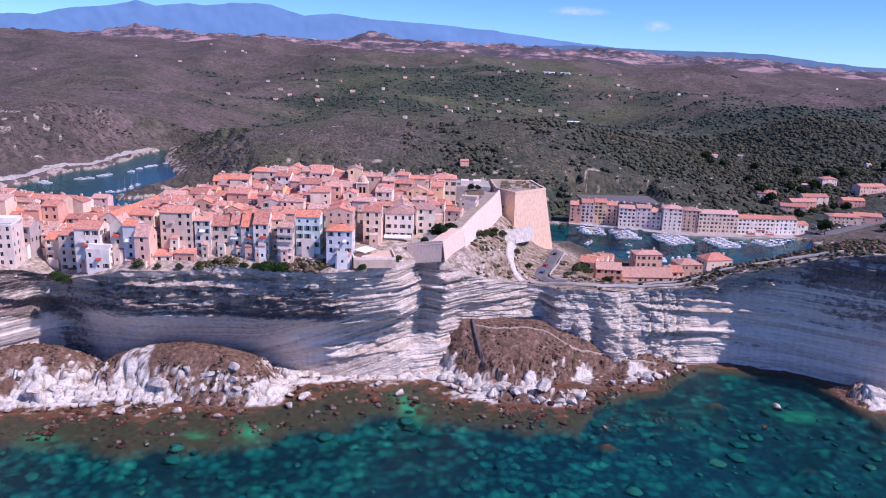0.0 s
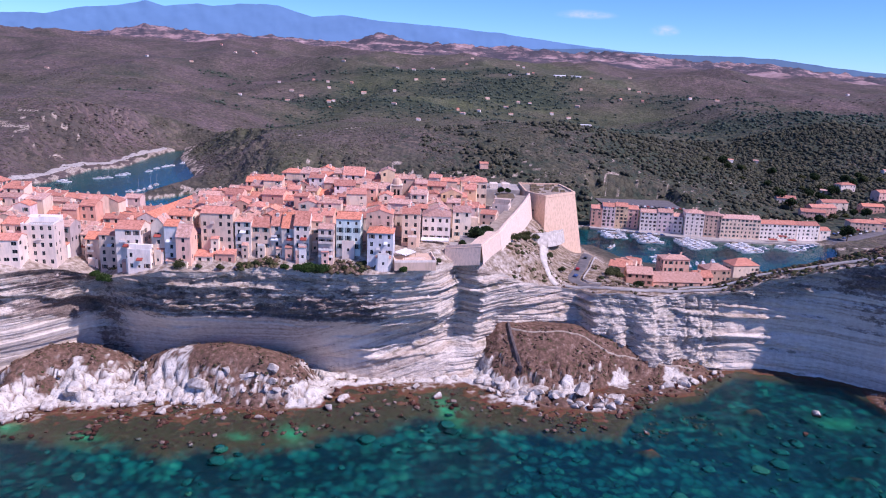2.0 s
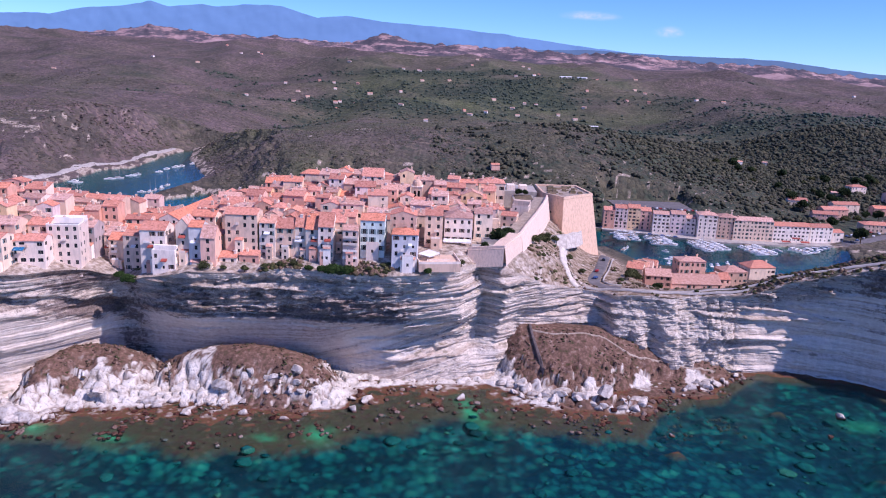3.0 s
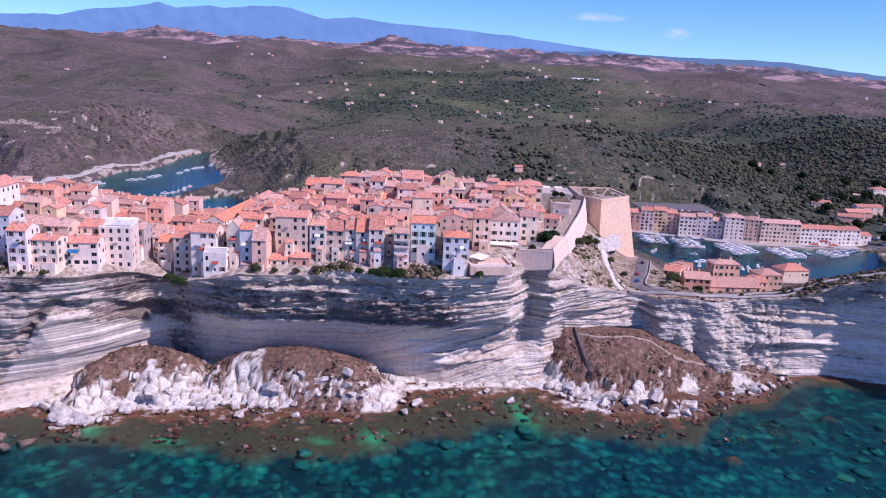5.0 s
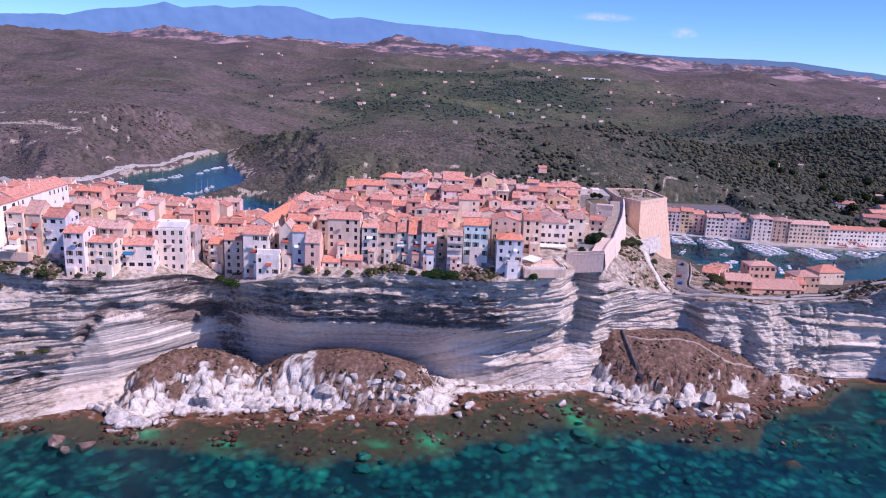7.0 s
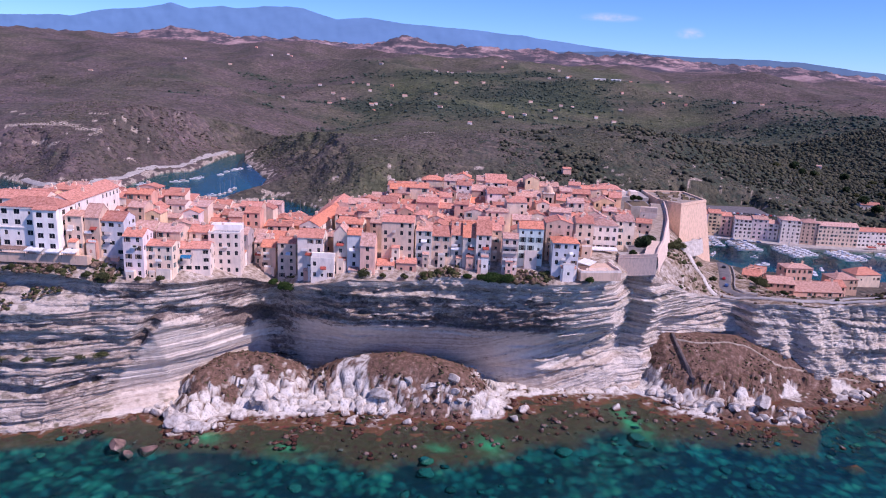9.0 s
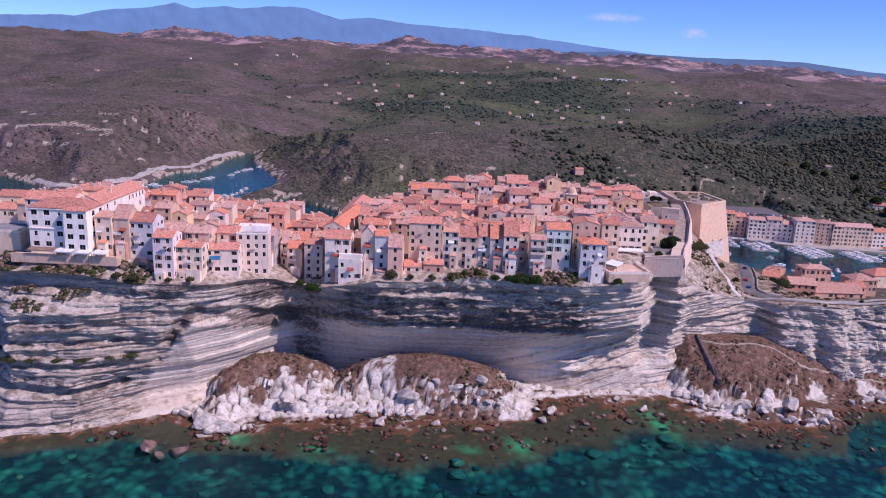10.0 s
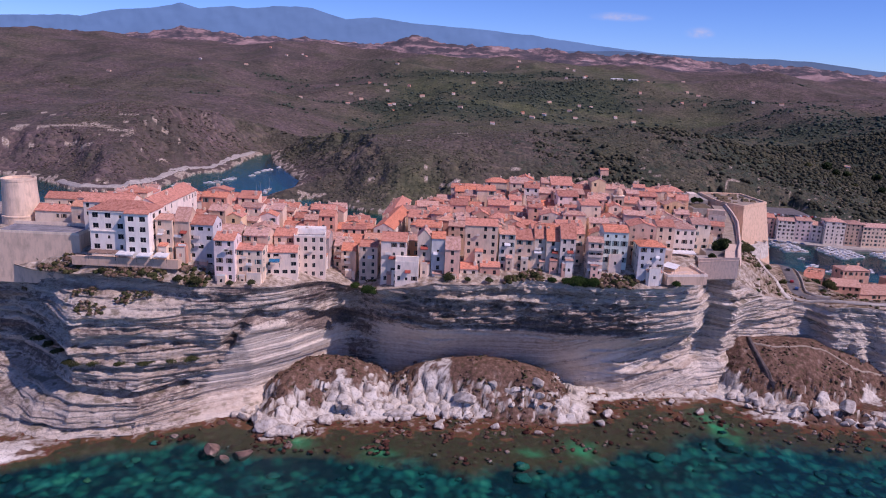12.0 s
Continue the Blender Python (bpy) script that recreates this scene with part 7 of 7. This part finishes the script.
lumps("reef_rocks", rx0, ry0, np.clip(shore_z(rx0, ry0)[0], -0.45, 1.5) + 0.12 * rr0, rr0, REEF_ROCK, "wet red-brown weedy rocks scattered over the reef", "rocks", 0.6, 12, ICO2, 0.35)
lumps("submerged_rocks", x, y, z + 0.15 * r, r, SUBMERGED, "greenish boulders lying under clear water", "boulders", 0.25, 6, ICO2, 0.3)

n = 62000
yy = np.concatenate([g.uniform(640, 1120, n), 1120 + 900 * g.rand(n // 3) ** 1.3])
xx = np.concatenate([g.uniform(-640, 640, n), -60 + (g.rand(n // 3) * 2 - 1) * (150 + 0.68 * yy[n:])])
d = shore_distance(xx, yy)
keep = (d > 9 + 10 * g.rand(len(xx))) & (vnoise(xx / 26, yy / 26, 0, 72) > -0.6) & ~((xx > 100) & (yy < 690) & (xx < 345)) & ~((xx > 330) & (yy < 720 + (xx - 330) * 0.6) & (yy > 620)) & ~((xx > 132) & (xx < 226) & (yy > 698) & (yy < 759)) & ~((xx > -140) & (xx < -30) & (yy > 706) & (yy < 742))
xx, yy = xx[keep], yy[keep]
zz = ground_z(xx, yy)
r = (0.7 + 1.5 * g.rand(len(xx)) ** 2.2) * np.clip(yy / 900, 0.85, 1.6)
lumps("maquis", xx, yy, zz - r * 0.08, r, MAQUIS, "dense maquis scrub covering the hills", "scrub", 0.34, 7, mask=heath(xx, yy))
# holm oak and pine woods
n = 17000
xx, yy = np.concatenate([g.uniform(-40, 760, n), g.uniform(-700, 900, n)]), np.concatenate([g.uniform(690, 1300, n), g.uniform(1300, 2300, n)])
keep = (wood(xx, yy) + 0.25 * vnoise(xx / 12, yy / 12, 0, 76) > 0.42) & (shore_distance(xx, yy) > 14) & ~((xx > 100) & (yy < 700) & (xx < 345)) & ~((xx > 330) & (yy < 720 + (xx - 330) * 0.6)) & ~((xx > 132) & (xx < 226) & (yy > 698) & (yy < 762))
xx, yy = xx[keep], yy[keep]
zz = ground_z(xx, yy)
r = (1.4 + 1.9 * g.rand(len(xx)) ** 1.8) * np.clip(yy / 1100, 0.9, 1.2)
far = yy > 1300
# far crowns get paler, bluer leaves as painted distance haze
lumps("woods", xx[far], yy[far], zz[far] + r[far] * 0.4, r[far], leafy("hazy_grove_leaves", [(0.0, (0.050, 0.072, 0.056)), (0.5, (0.075, 0.100, 0.075)), (1.0, (0.105, 0.130, 0.090))]), "olive and pine groves on the plateau, blue-green with painted haze", "woods", 0.7, 13, jag=0.45)
xx, yy, zz, r = xx[~far], yy[~far], zz[~far], r[~far]
lumps("woods", xx, yy, zz + r * 0.45, r, leafy("holm_oak_leaves", [(0.0, (0.046, 0.048, 0.036)), (0.4, (0.070, 0.072, 0.048)), (0.75, (0.098, 0.096, 0.056)), (1.0, (0.13, 0.115, 0.075))]), "dark holm oak and pine woods in the valley", "woods", 0.85, 11, jag=0.45)
# dry scrub: cliff rim, rampart slope, headland and the ledges
n = 19000
cx0 = np.where(g.rand(n) < 0.5, g.uniform(-315, 330, n), g.uniform(125, 330, n))
w0 = np.where(cx0 > 125, 90 * g.rand(n) ** 0.8, np.where(cx0 > 8, 70 * g.rand(n), np.where(cx0 < -225, 9.0, 7.5) * g.rand(n)))
ex = edge_y(cx0)
keep = (vnoise(cx0 / 9, w0 / 9, 0, 73) > np.where(cx0 > 125, -0.5, np.where(cx0 < -225, -0.1, 0.30))) & ~((cx0 > -40) & (cx0 < 8))
cx0, w0, ex = cx0[keep], w0[keep], ex[keep]
wall_x = 8.5 + (np.clip(ex + w0, 350, 446) - 352) * 0.3
road_d = np.min([np.hypot(cx0 - a, ex + w0 - b) for a, b in ((77, 448), (71, 428), (68, 416), (64, 404), (58, 388), (56, 378), (64, 367), (78, 362), (94, 360), (112, 361), (132, 359), (146, 357), (160, 352), (176, 346))], axis=0)
keep = ((cx0 < 8) | (cx0 > wall_x + 5)) & (road_d > np.where(cx0 > 100, 3.0, 7)) & ~((cx0 > 85) & (cx0 < 160) & (ex + w0 > 408))
cx0, w0, ex = cx0[keep], w0[keep], ex[keep]
zz = ground_z(cx0, ex + w0, w0)
r = 0.35 + 1.05 * g.rand(len(cx0)) ** 2.2
# and on the western bench
bx, bs = g.uniform(-304, -228, 1500), g.rand(1500)
by = (np.interp(bx, KEY_X, Y_35) - 1) * (1 - bs) + (edge_y(bx) + 2) * bs
bz = 35 + (edge_z(bx) - 35) * (0.46 + 0.29 * bs)
keep = vnoise(bx / 7, by / 4, 0, 75) > 0.18
cx0, w0, zz, ex = np.concatenate([cx0, bx[keep]]), np.concatenate([w0, bs[keep] * 0]), np.concatenate([zz, bz[keep]]), np.concatenate([ex, by[keep]])
r = np.concatenate([r, 0.25 + 0.7 * g.rand(int(keep.sum())) ** 2.0])
lumps("scrub", cx0, ex + w0, zz + r * 0.2, r, SCRUB, "low dry scrub along the cliff top", "scrub", 0.7, 8)
n = 6500
sx, sy = g.uniform(-206, 118, n), g.uniform(280, 344, n)
sz, rise, lump = shore_z(sx, sy)
keep = (rise - 1.6 + 5 * lump + 10.5 * vnoise(sx / 9, sy / 22, 0, 62) + 8.0 * smooth(2, 16, sx) > 8.0) & (vnoise(sx / 5, sy / 5, 0, 74) > -0.1)
sx, sy, sz = sx[keep], sy[keep], sz[keep]
r = 0.3 + 0.6 * g.rand(len(sx)) ** 2
lumps("heath", sx, sy, sz + r * 0.2, r, leafy("brown_heath", [(0.0, (0.075, 0.08, 0.035)), (0.3, (0.12, 0.085, 0.055)), (0.7, (0.16, 0.092, 0.070)), (1.0, (0.23, 0.15, 0.115))]), "brown heath on the shore mounds", "heath", 0.6, 9)


# ---- trees and shrubs ----
LEAF = leafy("tree_leaves", [(0.0, (0.025, 0.05, 0.015)), (0.5, (0.05, 0.095, 0.025)), (1.0, (0.09, 0.14, 0.04))])
LEAF_DARK = leafy("dark_tree_leaves", [(0.0, (0.015, 0.028, 0.014)), (0.5, (0.03, 0.05, 0.02)), (1.0, (0.06, 0.085, 0.03))])
BARK = plain("tree_bark", (0.16, 0.11, 0.08), bumps=0.4)


def make_tree(h, spread, mat, seed, word, name="tree", leaves=900):
    g = np.random.RandomState(seed)
    root = tagged(new(name), word, "tree" if name == "tree" else "shrub", "trees" if name == "tree" else "shrubs")
    b = Build()
    lobes = []
    for k in range(6):
        a, rr0 = 6.283 * k / 6 + g.rand(), spread * (0.25 + 0.3 * g.rand())
        lobes.append((rr0 * math.cos(a), rr0 * math.sin(a), h * (0.55 + 0.3 * g.rand()), spread * (0.38 + 0.2 * g.rand())))
    lobes.append((0, 0, h * 0.82, spread * 0.5))

    def limb(p0, p1, r0, r1):
        p0, p1 = Vector(p0), Vector(p1)
        q = (p1 - p0).to_track_quat("Z", "Y")
        ring = lambda p, r: [p + q @ Vector((r * math.cos(6.283 * i / 6), r * math.sin(6.283 * i / 6), 0)) for i in range(6)]
        A, B = ring(p0, r0), ring(p1, r1)
        for i in range(6):
            b.face([A[i], A[(i + 1) % 6], B[(i + 1) % 6], B[i]])

    limb((0, 0, -0.6), (0, 0, h * 0.42), h * 0.035 + 0.06, h * 0.022 + 0.03)
    for lx, ly, lz, lr in lobes:
        limb((0, 0, h * 0.38), (lx, ly, lz), h * 0.02 + 0.03, 0.03)
    place("trunk", b.mesh("trunk", [BARK]), root)
    P = []
    for k in range(leaves):
        lx, ly, lz, lr = lobes[g.randint(len(lobes))]
        d = g.normal(size=3)
        d /= np.linalg.norm(d)
        P.append(np.array((lx, ly, lz)) + d * lr * (0.55 + 0.5 * g.rand()) * np.array((1, 1, 0.8)))
    P = np.array(P)
    s = spread * (0.06 + 0.07 * g.rand(leaves))
    t1, t2 = g.normal(size=(leaves, 3)), g.normal(size=(leaves, 3))
    t1 /= np.linalg.norm(t1, axis=1)[:, None]
    t2 -= t1 * np.sum(t1 * t2, axis=1)[:, None]
    t2 /= np.linalg.norm(t2, axis=1)[:, None]
    t3 = np.cross(t1, t2)
    c = [t1, -t1 * 0.5 + t2 * 0.87, -t1 * 0.5 - t2 * 0.87, t3 * 0.7]
    co = np.stack([P + q * s[:, None] for q in c], 1).reshape(-1, 3)
    f = np.array([[0, 1, 2], [0, 3, 1], [1, 3, 2], [2, 3, 0]])
    faces = (f[None] + (np.arange(leaves) * 4)[:, None, None]).reshape(-1, 3)
    crown = raw("crown", co, faces, mat)
    crown.parent = root
    return root


shrub = make_tree(4.0, 4.2, LEAF, 1, "bright green shrub on the cliff's edge", "shrub", 1100)
shrub.matrix_basis = pose(-72, 304.5, 54.5)
dark = make_tree(8.5, 5.0, LEAF_DARK, 2, "dark green tree beside the old town walls", "tree", 1300)
dark.matrix_basis = pose(1.0, 346.5, 60)
olive = make_tree(5.0, 3.6, leafy("olive_leaves", [(0.0, (0.05, 0.06, 0.025)), (0.5, (0.10, 0.11, 0.045)), (1.0, (0.16, 0.16, 0.07))]), 3, "olive green shrub on dry ground", "shrub", 800)
olive.matrix_basis = pose(-127, 303, 53.4)


def put(kind, x, y, s, z=None, dz=0.0):
    z = gz_at(x, y) if z is None else z
    ob = copy_thing(kind, pose(x, y, z + dz, 0, 0, (x * 37) % 360))
    ob.scale = (s, s, s * 0.95)
    return ob


for x, y, s in ((-66, 303.6, 0.8), (-77, 304.6, 0.6), (-31.5, 302.6, 0.55), (-83, 306.2, 0.5)):
    put(shrub, x, y, s)
for k in range(13):
    x = -296 + 5.4 * k + (k * 7 % 5)
    y = float(np.interp(x, KEY_X, Y_35)) - 1.5
    if k not in (3, 7):
        put(olive, x, y + 0.6, 0.50 + 0.10 * (k % 3), 25.6).scale = (1.15, 0.7, 0.42)
put(shrub, -161, 305.5, 0.9, 46.5)
put(shrub, -168, 312, 0.6, 47)
for x, y, s in ((-110, 303.6, 0.6), (-102, 305.5, 0.6), (-96, 308.5, 0.5), (-90, 308.5, 0.6), (-119, 303, 0.5), (-225, 275.5, 0.8), (-232, 276, 0.7), (-204, 277.5, 0.6), (-212, 276.5, 0.5), (-57, 304, 0.5), (-50, 303, 0.4), (-246, 276, 0.5), (-262, 276.8, 0.5), (-20, 312, 0.8), (-17, 318, 0.6), (22, 372, 0.9), (26, 380, 0.8), (31, 392, 0.8), (30, 385, 0.7), (36, 398, 0.8), (44, 392, 0.7), (50, 384, 0.7), (78, 392, 1.0), (82, 396, 0.9), (76, 386, 0.9), (86, 402, 0.8)):
    put(olive, x, y, s)
for x, y, s in ((1.5, 352.5, 0.62), (6.4, 357, 0.85), (-6, 337, 0.5)):
    put(dark, x, y, s, 60)
put(dark, 20, 452, 0.6, 66.4)
put(dark, 24, 455, 0.5, 66.4)
tr = random.Random(3)
for k in range(92):
    x = tr.uniform(330, 640)
    y = tr.uniform(650, 1000)
    if abs((y - 645) - (x - 330) * 0.86) < 24 or shore_distance(np.array([x]), np.array([y]))[0] < 6:
        continue
    put(dark if tr.random() < 0.6 else olive, x, y, tr.uniform(1.0, 1.7))
put(dark, 350, 650, 1.7)
for x, y in ((98, 405), (90, 430), (122, 446), (115, 470), (106, 462)):
    put(dark, x, y, 0.8)


# ---- country houses far inland ----
def make_far(w, d, h, wall, roof, word):
    root = tagged(new("country_house"), word, "house", "country houses")
    b = Build()
    b.box(-w / 2, w / 2, -d / 2, d / 2, -2, h)
    place("wall", b.mesh("wall", [WALLS[wall]]), root)
    b = Build()
    for s in (-1, 1):
        q = [(-w / 2 - 0.4, s * (d / 2 + 0.5), h - 0.1), (w / 2 + 0.4, s * (d / 2 + 0.5), h - 0.1), (w / 2 + 0.4, 0, h + 2.2), (-w / 2 - 0.4, 0, h + 2.2)]
        b.face(q if s < 0 else q[::-1])
    for s in (-1, 1):
        b.face([(s * w / 2, -d / 2, h), (s * w / 2, d / 2, h), (s * w / 2, 0, h + 2.1)])
    place("roof", b.mesh("roof", [roof]), root)
    return root


country = [make_far(12, 9, 5, "white", ROOF_PALE, "white country house with a pale tiled roof"), make_far(16, 9, 4, "cream", ROOF_PALE, "long cream country house"), make_far(11, 9, 5, "pink", ROOF, "pink country house with a red roof"), make_far(40, 14, 5, "white", CLOTH, "long white low hall among the trees")]
fr = random.Random(15)
sites = [(25.4, 770, 2), (284, 2028, 3), (330, 2040, 3), (284, 1604, 3), (-295, 1781, 0)]
for cx1, cy1, sx1, sy1, n in ((-300, 1800, 90, 130, 16), (0, 1950, 200, 230, 12), (170, 1700, 160, 120, 9), (330, 1980, 90, 120, 8), (650, 2100, 260, 250, 9), (-100, 2350, 400, 200, 10), (-500, 2350, 300, 200, 4), (520, 1010, 60, 60, 4)):
    for k in range(n):
        sites.append((fr.gauss(cx1, sx1), fr.gauss(cy1, sy1), fr.choice([0, 0, 1, 1, 2])))
seen = set()
for x, y, k in sites:
    m = pose(x, y, gz_at(x, y) + 0.6, 0, 0, fr.uniform(-30, 30))
    if k not in seen:
        seen.add(k)
        country[k].matrix_basis = m @ Matrix.Scale(0.8, 4)
    else:
        copy_thing(country[k], m @ Matrix.Scale(0.8, 4))
